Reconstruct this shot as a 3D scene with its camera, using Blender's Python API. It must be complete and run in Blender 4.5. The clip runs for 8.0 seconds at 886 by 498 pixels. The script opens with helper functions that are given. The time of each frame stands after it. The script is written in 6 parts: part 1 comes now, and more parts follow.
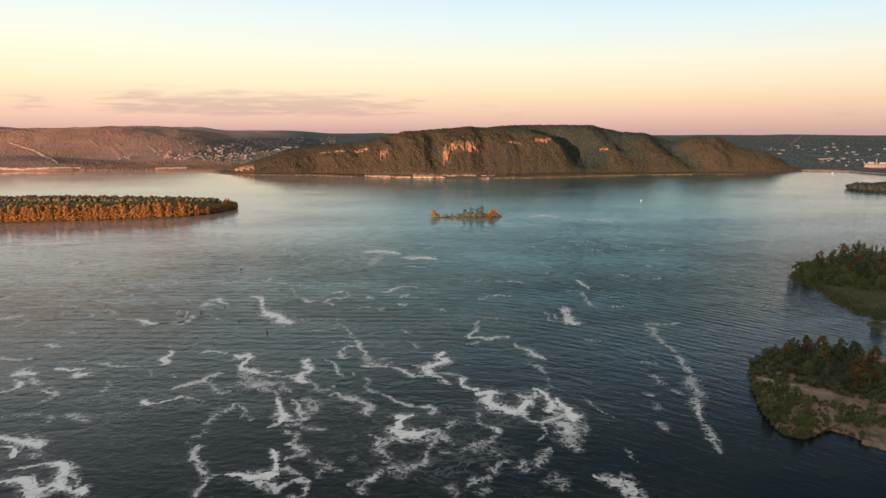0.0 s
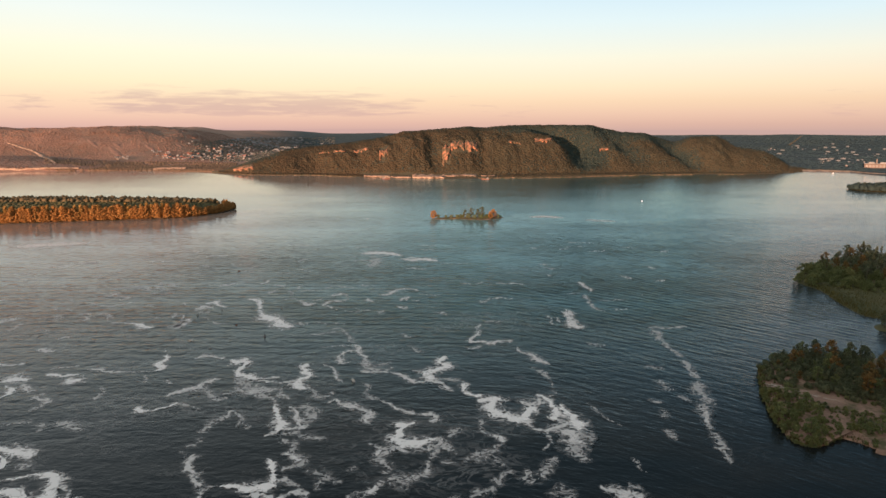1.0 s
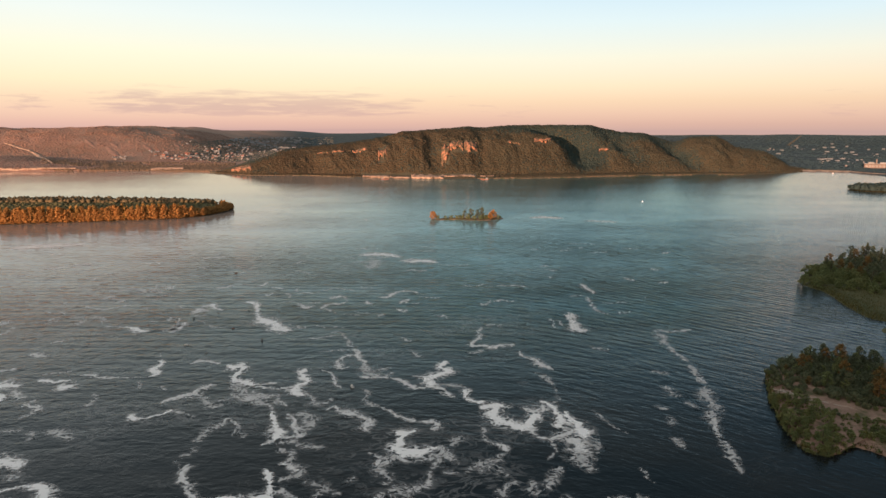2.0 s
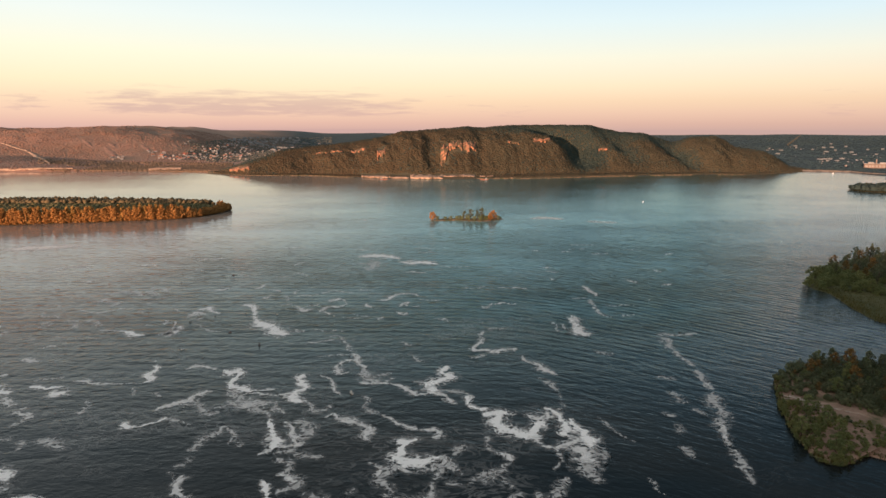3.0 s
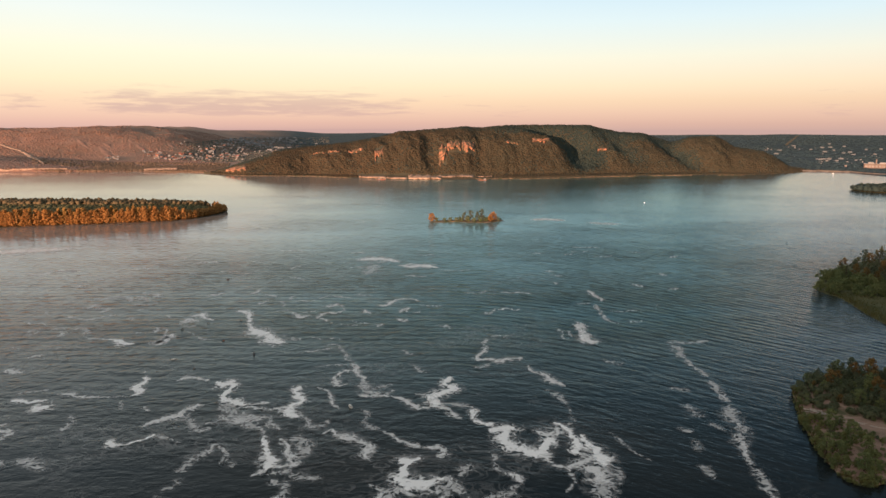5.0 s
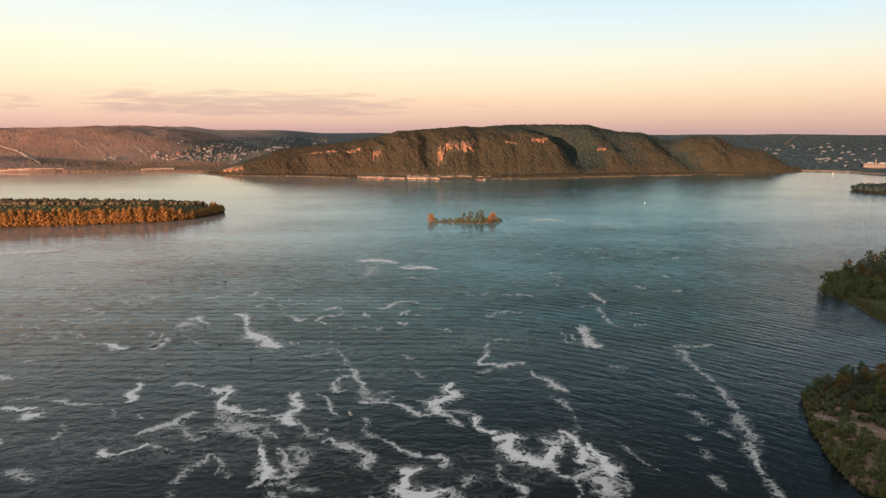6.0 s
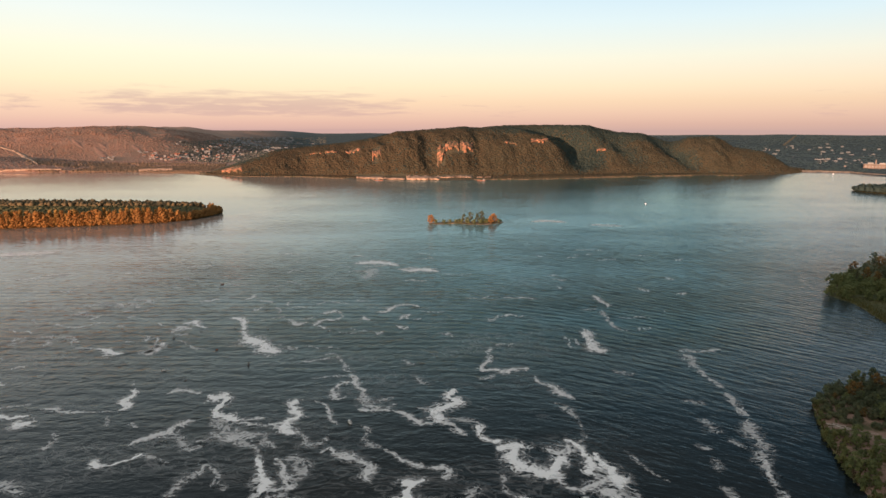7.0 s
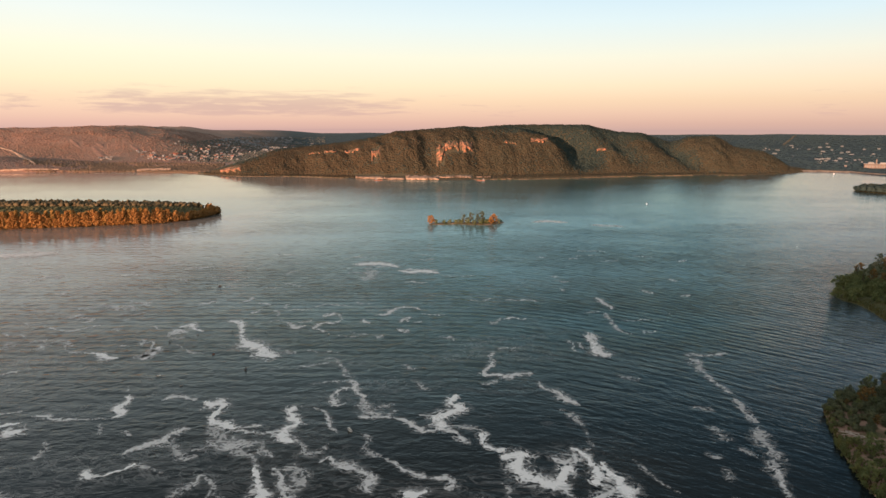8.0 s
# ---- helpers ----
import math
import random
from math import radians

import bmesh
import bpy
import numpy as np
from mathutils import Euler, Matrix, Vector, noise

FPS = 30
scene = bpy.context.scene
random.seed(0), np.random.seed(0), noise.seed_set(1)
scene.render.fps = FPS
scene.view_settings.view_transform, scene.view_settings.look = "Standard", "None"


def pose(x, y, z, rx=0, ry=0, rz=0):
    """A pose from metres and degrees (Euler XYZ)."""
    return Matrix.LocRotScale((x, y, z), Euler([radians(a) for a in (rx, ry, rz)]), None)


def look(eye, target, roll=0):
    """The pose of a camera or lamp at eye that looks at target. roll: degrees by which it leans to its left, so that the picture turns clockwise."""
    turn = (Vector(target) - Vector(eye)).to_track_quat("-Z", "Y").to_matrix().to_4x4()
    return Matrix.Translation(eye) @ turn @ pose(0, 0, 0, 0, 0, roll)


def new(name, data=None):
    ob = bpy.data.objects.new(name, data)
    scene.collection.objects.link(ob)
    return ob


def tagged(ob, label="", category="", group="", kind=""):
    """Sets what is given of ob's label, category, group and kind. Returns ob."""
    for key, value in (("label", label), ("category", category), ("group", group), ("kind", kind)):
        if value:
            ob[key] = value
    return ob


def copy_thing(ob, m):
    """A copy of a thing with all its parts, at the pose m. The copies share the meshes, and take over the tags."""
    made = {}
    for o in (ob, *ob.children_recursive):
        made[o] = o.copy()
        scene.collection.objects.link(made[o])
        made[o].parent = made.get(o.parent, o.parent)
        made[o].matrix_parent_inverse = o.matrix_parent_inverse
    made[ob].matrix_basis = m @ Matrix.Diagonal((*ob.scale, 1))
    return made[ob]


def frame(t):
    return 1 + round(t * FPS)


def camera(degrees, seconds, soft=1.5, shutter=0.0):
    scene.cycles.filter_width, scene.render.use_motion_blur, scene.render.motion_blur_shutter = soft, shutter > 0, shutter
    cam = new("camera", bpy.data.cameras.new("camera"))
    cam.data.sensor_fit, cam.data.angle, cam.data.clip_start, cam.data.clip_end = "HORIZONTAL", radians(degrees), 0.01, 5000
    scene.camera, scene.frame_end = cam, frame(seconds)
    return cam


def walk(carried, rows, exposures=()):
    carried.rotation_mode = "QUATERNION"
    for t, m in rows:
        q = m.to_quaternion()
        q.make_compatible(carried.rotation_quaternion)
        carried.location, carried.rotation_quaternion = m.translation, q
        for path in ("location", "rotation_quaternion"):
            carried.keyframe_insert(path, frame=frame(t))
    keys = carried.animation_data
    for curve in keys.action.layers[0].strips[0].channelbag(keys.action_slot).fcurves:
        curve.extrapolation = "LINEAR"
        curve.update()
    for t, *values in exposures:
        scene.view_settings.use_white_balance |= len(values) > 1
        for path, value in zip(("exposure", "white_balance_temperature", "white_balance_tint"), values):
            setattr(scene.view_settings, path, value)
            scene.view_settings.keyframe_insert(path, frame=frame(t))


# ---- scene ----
cam = camera(72.1, 8.0)
PATH = [
    (0, (4.732, -1.454, 109.946), (4.736, 0.509, 109.562), 0.15),
    (0.5, (4.199, 1.775, 109.965), (4.205, 3.738, 109.582), 0.15),
    (1, (3.691, 4.932, 109.974), (3.698, 6.895, 109.59), 0.15),
    (1.5, (3.192, 8.048, 109.977), (3.201, 10.011, 109.593), 0.15),
    (3, (1.379, 17.558, 110.029), (1.395, 19.52, 109.645), 0.15),
    (3.5, (0.775, 20.741, 110.033), (0.793, 22.704, 109.648), 0.15),
    (4, (0.216, 23.958, 110.051), (0.236, 25.921, 109.666), 0.15),
    (4.5, (-0.359, 27.153, 110.072), (-0.337, 29.115, 109.688), 0.15),
    (6, (-2.221, 36.7, 110.22), (-2.191, 38.662, 109.835), 0.15),
    (6.5, (-2.858, 39.902, 110.249), (-2.826, 41.864, 109.865), 0.15),
    (7, (-3.462, 43.109, 110.268), (-3.428, 45.072, 109.884), 0.15),
    (7.5, (-4.037, 46.293, 110.279), (-4.002, 48.256, 109.895), 0.15),
    (8, (-4.581, 49.46, 110.279), (-4.544, 51.422, 109.894), 0.15),
]
walk(cam, [(t, look(eye, target, roll)) for t, eye, target, roll in PATH])


# ---- sky, sun ----
def srgb(r, g, b):
    return tuple((c / 255 / 12.92 if c < 10 else ((c / 255 + 0.055) / 1.055) ** 2.4) for c in (r, g, b)) + (1.0,)


SUN_ELEVATION, SUN_X, SUN_Y = 3.6, -0.53, -0.85     # low evening sun behind the camera, a little to the left
toward_sun = Vector((SUN_X, SUN_Y, math.hypot(SUN_X, SUN_Y) * math.tan(radians(SUN_ELEVATION))))
sun_data = bpy.data.lights.new("sun", "SUN")
sun_data.energy, sun_data.angle, sun_data.color = 4.8, radians(0.6), (1.0, 0.54, 0.34)
sun = new("sun", sun_data)
sun.matrix_world = look((0, 0, 400), Vector((0, 0, 400)) - toward_sun)


scene.view_settings.exposure = 1.0


class Nodes:
    """A short way to write node trees."""

    def __init__(self, tree):
        self.tree = tree
        tree.nodes.clear()

    def add(self, kind, **inputs):
        node = self.tree.nodes.new(kind)
        self.set(node, **inputs)
        return node

    def set(self, node, **inputs):
        for key, value in inputs.items():
            socket = node.inputs[int(key[1:])] if key[0] == "i" and key[1:].isdigit() else node.inputs[key.replace("_", " ")]
            if isinstance(value, bpy.types.NodeSocket):
                self.tree.links.new(value, socket)
            else:
                socket.default_value = value
        return node

    def math(self, op, a, b=0.0, clamp=False):
        node = self.add("ShaderNodeMath", i0=a, i1=b)
        node.operation, node.use_clamp = op, clamp
        return node.outputs[0]

    def mix(self, factor, a, b, blend="MIX"):
        node = self.tree.nodes.new("ShaderNodeMix")
        node.data_type, node.blend_type = "RGBA", blend
        self.set(node, i0=factor, i6=a, i7=b)
        return node.outputs[2]

    def noise(self, vector, scale, detail=3.0, rough=0.55, distort=0.0):
        return self.add("ShaderNodeTexNoise", Vector=vector, Scale=scale, Detail=detail, Roughness=rough, Distortion=distort).outputs[0]

    def ramp(self, value, stops):
        node = self.add("ShaderNodeValToRGB", Fac=value)
        cr = node.color_ramp
        while len(cr.elements) < len(stops):
            cr.elements.new(0.5)
        for e, (p, c) in zip(cr.elements, stops):
            e.position = p
            e.color = c if isinstance(c, tuple) else (c, c, c, 1)
        return node.outputs[0]

    def warp(self, vector, scale, reach):
        """Coordinates stirred by eddies of about 1 / scale metres."""
        stir = self.add("ShaderNodeTexNoise", Vector=vector, Scale=scale, Detail=2.0, Roughness=0.5).outputs["Color"]
        centred = self.add("ShaderNodeVectorMath", i0=stir, i1=(0.5, 0.5, 0.5))
        centred.operation = "SUBTRACT"
        scaled = self.add("ShaderNodeVectorMath", i0=centred.outputs[0], i1=(reach, reach, 0.0))
        scaled.operation = "MULTIPLY"
        moved = self.add("ShaderNodeVectorMath", i0=vector, i1=scaled.outputs[0])
        return moved.outputs[0]

    def mapping(self, vector, scale=(1, 1, 1), turn=0.0):
        return self.add("ShaderNodeMapping", Vector=vector, Scale=scale, Rotation=(0, 0, radians(turn))).outputs[0]


world = bpy.data.worlds.new("evening_sky")
scene.world = world
world.use_nodes = True
n = Nodes(world.node_tree)
ray = n.add("ShaderNodeTexCoord").outputs["Generated"]
split = n.add("ShaderNodeSeparateXYZ", Vector=ray)
height = n.math("SQRT", n.math("MAXIMUM", split.outputs[2], 0.0))
sky_left = n.ramp(height, [(0.0, srgb(210, 171, 167)), (0.10, srgb(232, 189, 176)), (0.16, srgb(244, 205, 184)), (0.21, srgb(251, 219, 190)),
                           (0.26, srgb(254, 236, 202)), (0.33, srgb(254, 247, 221)), (0.40, srgb(241, 247, 242)), (0.46, srgb(226, 241, 246)),
                           (0.53, srgb(250, 246, 236)), (0.62, srgb(216, 222, 222)), (0.78, srgb(128, 144, 152)), (1.0, srgb(196, 195, 193))])
sky_right = n.ramp(height, [(0.0, srgb(197, 165, 161)), (0.10, srgb(211, 174, 164)), (0.16, srgb(225, 188, 173)), (0.21, srgb(236, 202, 178)),
                            (0.26, srgb(245, 219, 194)), (0.33, srgb(238, 233, 219)), (0.40, srgb(214, 232, 241)), (0.46, srgb(190, 221, 244)),
                            (0.52, srgb(100, 154, 184)), (0.58, srgb(47, 91, 115)), (0.68, srgb(40, 70, 84)), (0.82, srgb(84, 96, 102)), (1.0, srgb(196, 195, 193))])
side = n.math("MULTIPLY_ADD", split.outputs[0], 0.9)
side.node.inputs[2].default_value = 0.45
side.node.use_clamp = True
sky_colour = n.mix(side, sky_left, sky_right)
# the glow round the setting sun, behind the camera
glow = n.math("ADD", n.math("MULTIPLY", split.outputs[0], SUN_X), n.math("MULTIPLY", split.outputs[1], SUN_Y))
glow = n.math("MULTIPLY", n.math("POWER", n.math("MAXIMUM", glow, 0.0), 3.0), 0.7)
sky_colour = n.mix(glow, sky_colour, (1.5, 0.95, 0.6, 1))
# thin banks of evening cloud just over the horizon
bearing = n.math("DIVIDE", split.outputs[0], n.math("MAXIMUM", split.outputs[1], 0.05))
cloud_place = n.add("ShaderNodeCombineXYZ", X=n.math("MULTIPLY", bearing, 13.0), Y=n.math("MULTIPLY", split.outputs[2], 150.0)).outputs[0]
cloud_noise = n.noise(cloud_place, 1.0, 6.0, 0.6, 0.3)
reach_of = n.ramp(n.math("MULTIPLY_ADD", bearing, 0.5), [(0.0, 0.25), (0.20, 0.45), (0.27, 0.9), (0.40, 1.0), (0.46, 0.75), (0.50, 0.35), (0.57, 0.5), (0.60, 0.0), (0.77, 0.0), (0.82, 0.55), (0.86, 0.25), (0.90, 0.0)])
reach_of.node.inputs[0].links[0].from_node.inputs[2].default_value = 0.5
band = n.ramp(n.math("MULTIPLY", split.outputs[2], 10.0), [(0.12, 0.0), (0.24, 0.9), (0.36, 1.0), (0.52, 0.75), (0.68, 0.3), (0.8, 0.0)])
bank = n.math("ADD", n.math("MULTIPLY", cloud_noise, 0.75), n.math("MULTIPLY", n.math("MULTIPLY", band, reach_of), 0.36))
cloud = n.math("MULTIPLY", n.ramp(bank, [(0.555, 0.0), (0.70, 1.0)]), band)
sky_colour = n.mix(n.math("MULTIPLY", cloud, 0.6), sky_colour, srgb(194, 162, 166))
nishita = n.add("ShaderNodeTexSky")
nishita.sky_type, nishita.sun_disc = "NISHITA", False
nishita.sun_elevation, nishita.sun_rotation = radians(SUN_ELEVATION), math.atan2(SUN_X, SUN_Y)
sky_light = n.add("ShaderNodeBackground", Color=nishita.outputs[0], Strength=0.02)
sky_view = n.add("ShaderNodeBackground", Color=sky_colour, Strength=0.485)
both = n.add("ShaderNodeAddShader", i0=sky_light.outputs[0], i1=sky_view.outputs[0])
n.add("ShaderNodeOutputWorld", Surface=both.outputs[0])


# ---- materials ----
def surface(name, dark, light, scale=0.2, fine=3.0, rough=0.9, bump=0.3, per_object=0.0, per_island=0.0, patches=None, haze_tint=None):
    """Two colours mixed by noise at two scales, with relief; per_object and per_island vary the brightness."""
    m = bpy.data.materials.new(name)
    m.use_nodes = True
    n = Nodes(m.node_tree)
    space = n.add("ShaderNodeTexCoord").outputs["Object"]
    coarse = n.noise(space, scale, 4.0, 0.6)
    grain = n.noise(space, fine, 4.0, 0.6)
    mixed = n.math("ADD", n.math("MULTIPLY", coarse, 0.65), n.math("MULTIPLY", grain, 0.35))
    colour = n.mix(n.ramp(mixed, [(0.36, 0.0), (0.64, 1.0)]), (*dark, 1), (*light, 1))
    if patches:
        tint, size, low, high = patches
        colour = n.mix(n.ramp(n.noise(space, size, 5.0, 0.6), [(low, 0.0), (high, 1.0)]), colour, (*tint, 1))
    # past a bearing the ground turns dark blue: haze and shade painted in
    if haze_tint:
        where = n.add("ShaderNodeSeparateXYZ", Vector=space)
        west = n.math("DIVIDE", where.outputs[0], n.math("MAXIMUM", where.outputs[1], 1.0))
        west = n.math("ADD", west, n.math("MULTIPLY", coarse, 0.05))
        colour = n.mix(n.ramp(n.math("ADD", west, 0.5), [(0.20, 0.0), (0.30, 1.0)]), colour, n.mix(n.ramp(grain, [(0.4, 0.0), (0.6, 1.0)]), (*haze_tint, 1), tuple(1.7 * c for c in haze_tint) + (1,)))
    if per_object or per_island:
        pick = n.add("ShaderNodeObjectInfo").outputs["Random"] if per_object else n.add("ShaderNodeNewGeometry").outputs["Random Per Island"]
        spread = per_object or per_island
        value = n.math("MULTIPLY_ADD", pick, spread)
        value.node.inputs[2].default_value = 1 - spread / 2
        colour = n.add("ShaderNodeHueSaturation", Color=colour, Value=value, Hue=n.add("ShaderNodeMapRange", Value=pick, i3=0.5 - 0.05 * spread, i4=0.5 + 0.04 * spread).outputs[0]).outputs[0]
    shader = n.add("ShaderNodeBsdfPrincipled", Base_Color=colour, Roughness=rough)
    shader.inputs["Specular IOR Level"].default_value = 0.25
    if bump:
        relief = n.add("ShaderNodeBump", Height=mixed, Strength=bump, Distance=0.4 / max(fine, 0.05))
        n.set(shader, Normal=relief.outputs[0])
    n.add("ShaderNodeOutputMaterial", Surface=shader.outputs[0])
    return m


def forest(name, stops, spread=0.5, fine=0.9, thin=0.0, west=0.0):
    """Foliage whose hue is picked leaf clump by leaf clump or tree by tree."""
    m = bpy.data.materials.new(name)
    m.use_nodes = True
    n = Nodes(m.node_tree)
    space = n.add("ShaderNodeTexCoord").outputs["Object"]
    island = n.add("ShaderNodeNewGeometry").outputs["Random Per Island"]
    whole = n.add("ShaderNodeObjectInfo").outputs["Random"]
    drift = n.noise(space, 0.012, 3.0, 0.6)
    pick = n.math("ADD", n.math("MULTIPLY", island, 0.45), n.math("MULTIPLY", whole, 0.30))
    pick = n.math("ADD", pick, n.math("MULTIPLY", n.ramp(drift, [(0.35, 0.0), (0.65, 1.0)]), 0.25))
    if west:
        # more autumn colour towards the west, greener woods to the east
        lie = n.math("MULTIPLY_ADD", n.add("ShaderNodeSeparateXYZ", Vector=space).outputs[0], 0.001)
        lie.node.inputs[2].default_value = 0.5
        pick = n.math("ADD", pick, n.math("MULTIPLY", n.ramp(lie, [(0.3, 1.0), (0.85, 0.0)]), west))
    colour = n.ramp(pick, stops)
    value = n.math("MULTIPLY_ADD", n.noise(space, fine, 2.0, 0.6), spread * 2)
    value.node.inputs[2].default_value = 1 - spread
    colour = n.add("ShaderNodeHueSaturation", Color=colour, Value=value).outputs[0]
    shader = n.add("ShaderNodeBsdfPrincipled", Base_Color=colour, Roughness=0.85)
    shader.inputs["Specular IOR Level"].default_value = 0.15
    if thin:
        through_leaf = n.add("ShaderNodeBsdfTranslucent", Color=colour)
        shader = n.add("ShaderNodeMixShader", i0=thin, i1=shader.outputs[0], i2=through_leaf.outputs[0])
    n.add("ShaderNodeOutputMaterial", Surface=shader.outputs[0])
    return m


def water_material():
    m = bpy.data.materials.new("river_water")
    m.use_nodes = True
    n = Nodes(m.node_tree)
    space = n.add("ShaderNodeTexCoord").outputs["Object"]
    place = n.add("ShaderNodeSeparateXYZ", Vector=space)
    # the crests swing round towards the islands on one side
    lateral = n.math("DIVIDE", n.math("MAXIMUM", place.outputs[0], 0.0), 150.0)
    swing = n.math("MULTIPLY", n.math("SUBTRACT", n.math("SQRT", n.math("MULTIPLY_ADD", lateral, lateral)), 1.0), 180.0)
    swing.node.inputs[0].links[0].from_node.inputs[0].links[0].from_node.inputs[0].links[0].from_node.inputs[2].default_value = 1.0
    phase = n.math("ADD", place.outputs[1], swing)
    crest = n.add("ShaderNodeCombineXYZ", X=n.math("MULTIPLY", place.outputs[0], 0.085), Y=n.math("MULTIPLY", phase, 0.15)).outputs[0]
    swell = n.noise(crest, 1.0, 2.0, 0.5, 0.9)
    small = n.add("ShaderNodeCombineXYZ", X=n.math("MULTIPLY", place.outputs[0], 0.24), Y=n.math("MULTIPLY", phase, 0.42)).outputs[0]
    chop = n.noise(small, 1.0, 3.0, 0.6, 0.4)
    ripple = n.noise(n.mapping(space, (0.9, 1.8, 1.0), -6.0), 1.0, 3.0, 0.6)
    train = n.add("ShaderNodeTexWave", Vector=n.add("ShaderNodeCombineXYZ", X=n.math("MULTIPLY", place.outputs[0], 0.35), Y=phase).outputs[0], Scale=0.040, Distortion=7.0, Detail=2.0, Detail_Scale=0.045, Detail_Roughness=0.5)
    train.wave_type, train.bands_direction, train.wave_profile = "BANDS", "Y", "SIN"
    calm = n.ramp(n.noise(n.mapping(space, (0.004, 0.011, 1.0), 6.0), 1.0, 4.0, 0.6), [(0.36, 0.4), (0.64, 1.0)])
    waves = n.math("ADD", n.math("MULTIPLY", swell, n.ramp(n.math("DIVIDE", place.outputs[1], 1500.0), [(0.11, 0.55), (0.19, 1.1), (0.28, 1.9)])), n.math("MULTIPLY", chop, 0.62))
    waves = n.math("ADD", waves, n.math("MULTIPLY", ripple, 0.13))
    waves = n.math("ADD", waves, n.math("MULTIPLY", train.outputs["Fac"], n.ramp(n.math("DIVIDE", place.outputs[1], 1500.0), [(0.13, 0.03), (0.20, 0.16), (0.28, 0.42)])))
    offing = n.add("ShaderNodeSeparateXYZ", Vector=space).outputs[1]
    lee = n.ramp(n.math("MULTIPLY_ADD", n.add("ShaderNodeSeparateXYZ", Vector=space).outputs[0], 0.001), [(0.1, 0.38), (0.32, 1.0)])
    lee.node.inputs[0].links[0].from_node.inputs[2].default_value = 0.5
    calm = n.math("MULTIPLY", n.math("MULTIPLY", calm, lee), n.ramp(n.math("DIVIDE", place.outputs[0], 300.0), [(0.0, 1.0), (1.0, 0.8)]))
    lateral_share = n.math("DIVIDE", place.outputs[0], n.math("MAXIMUM", place.outputs[1], 50.0))
    calm = n.math("MULTIPLY", calm, n.math("MAXIMUM", n.ramp(lateral_share, [(0.20, 1.0), (0.45, 0.66)]), n.ramp(n.math("DIVIDE", place.outputs[1], 1500.0), [(0.17, 0.4), (0.25, 1.0)])))
    lee_side = n.ramp(n.math("MULTIPLY_ADD", place.outputs[0], 0.001), [(0.26, 0.0), (0.50, 1.0)])
    lee_side.node.inputs[0].links[0].from_node.inputs[2].default_value = 0.5
    waves = n.math("MULTIPLY", n.math("MULTIPLY", waves, calm), n.ramp(n.math("DIVIDE", offing, 1500.0), [(0.10, 0.5), (0.17, 0.85), (0.24, 1.3), (0.32, 1.0), (0.42, 0.48), (0.58, 0.2)]))
    relief = n.add("ShaderNodeBump", Height=waves, Strength=1.0, Distance=0.75)
    silt_and_sheen = n.mix(n.ramp(n.noise(n.mapping(space, (0.006, 0.012, 1.0), 20.0), 1.0, 4.0, 0.6), [(0.4, 0.0), (0.7, 1.0)]), (0.004, 0.008, 0.011, 1), (0.024, 0.020, 0.015, 1))
    # paler with distance: brightness of reflected sky put into the diffuse colour
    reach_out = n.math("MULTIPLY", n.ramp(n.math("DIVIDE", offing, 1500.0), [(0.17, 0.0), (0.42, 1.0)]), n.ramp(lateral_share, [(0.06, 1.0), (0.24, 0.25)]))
    silt_and_sheen = n.mix(reach_out, silt_and_sheen, n.mix(lee_side, (0.25, 0.235, 0.215, 1), (0.14, 0.205, 0.21, 1)))
    depths = n.add("ShaderNodeBsdfDiffuse", Color=silt_and_sheen, Normal=relief.outputs[0])
    # reflection tint painted in: teal mid-river, near neutral close by and at the sides
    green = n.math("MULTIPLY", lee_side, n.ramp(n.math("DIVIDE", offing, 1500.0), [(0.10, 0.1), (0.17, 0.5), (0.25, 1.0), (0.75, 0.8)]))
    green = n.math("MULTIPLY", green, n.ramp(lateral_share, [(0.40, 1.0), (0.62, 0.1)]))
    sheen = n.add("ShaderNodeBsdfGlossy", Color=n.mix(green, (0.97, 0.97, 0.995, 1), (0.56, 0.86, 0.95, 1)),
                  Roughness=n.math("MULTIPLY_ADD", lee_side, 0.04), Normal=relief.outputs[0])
    sheen.inputs["Roughness"].links[0].from_node.inputs[2].default_value = 0.06
    gloss = n.add("ShaderNodeFresnel", IOR=1.33, Normal=relief.outputs[0])
    shader = n.add("ShaderNodeMixShader", i0=gloss.outputs[0], i1=depths.outputs[0], i2=sheen.outputs[0])
    # old foam worn to thin drifting threads, in patches over the nearer reach
    drift = n.mapping(space, (0.55, 1.0, 1.0), 10.0)
    patch = n.ramp(n.noise(drift, 0.028, 3.0, 0.55, 0.8), [(0.47, 0.0), (0.66, 1.0)])
    patch = n.math("MULTIPLY", patch, n.ramp(n.math("DIVIDE", offing, 1500.0), [(0.10, 1.0), (0.24, 0.9), (0.42, 0.5), (0.6, 0.0)]))
    patch = n.math("MULTIPLY", patch, n.ramp(lateral_share, [(0.12, 1.0), (0.30, 0.1)]))
    line = n.math("ABSOLUTE", n.math("SUBTRACT", n.noise(drift, 0.13, 4.0, 0.55, 2.4), 0.5))
    wisps = n.math("MULTIPLY", patch, n.ramp(line, [(0.0, 1.0), (0.02, 0.5), (0.06, 0.0)]))
    froth = n.add("ShaderNodeBsdfDiffuse", Color=(0.9, 0.9, 0.9, 1))
    shader = n.add("ShaderNodeMixShader", i0=n.math("MULTIPLY", wisps, 0.2), i1=shader.outputs[0], i2=froth.outputs[0])
    n.add("ShaderNodeOutputMaterial", Surface=shader.outputs[0])
    return m


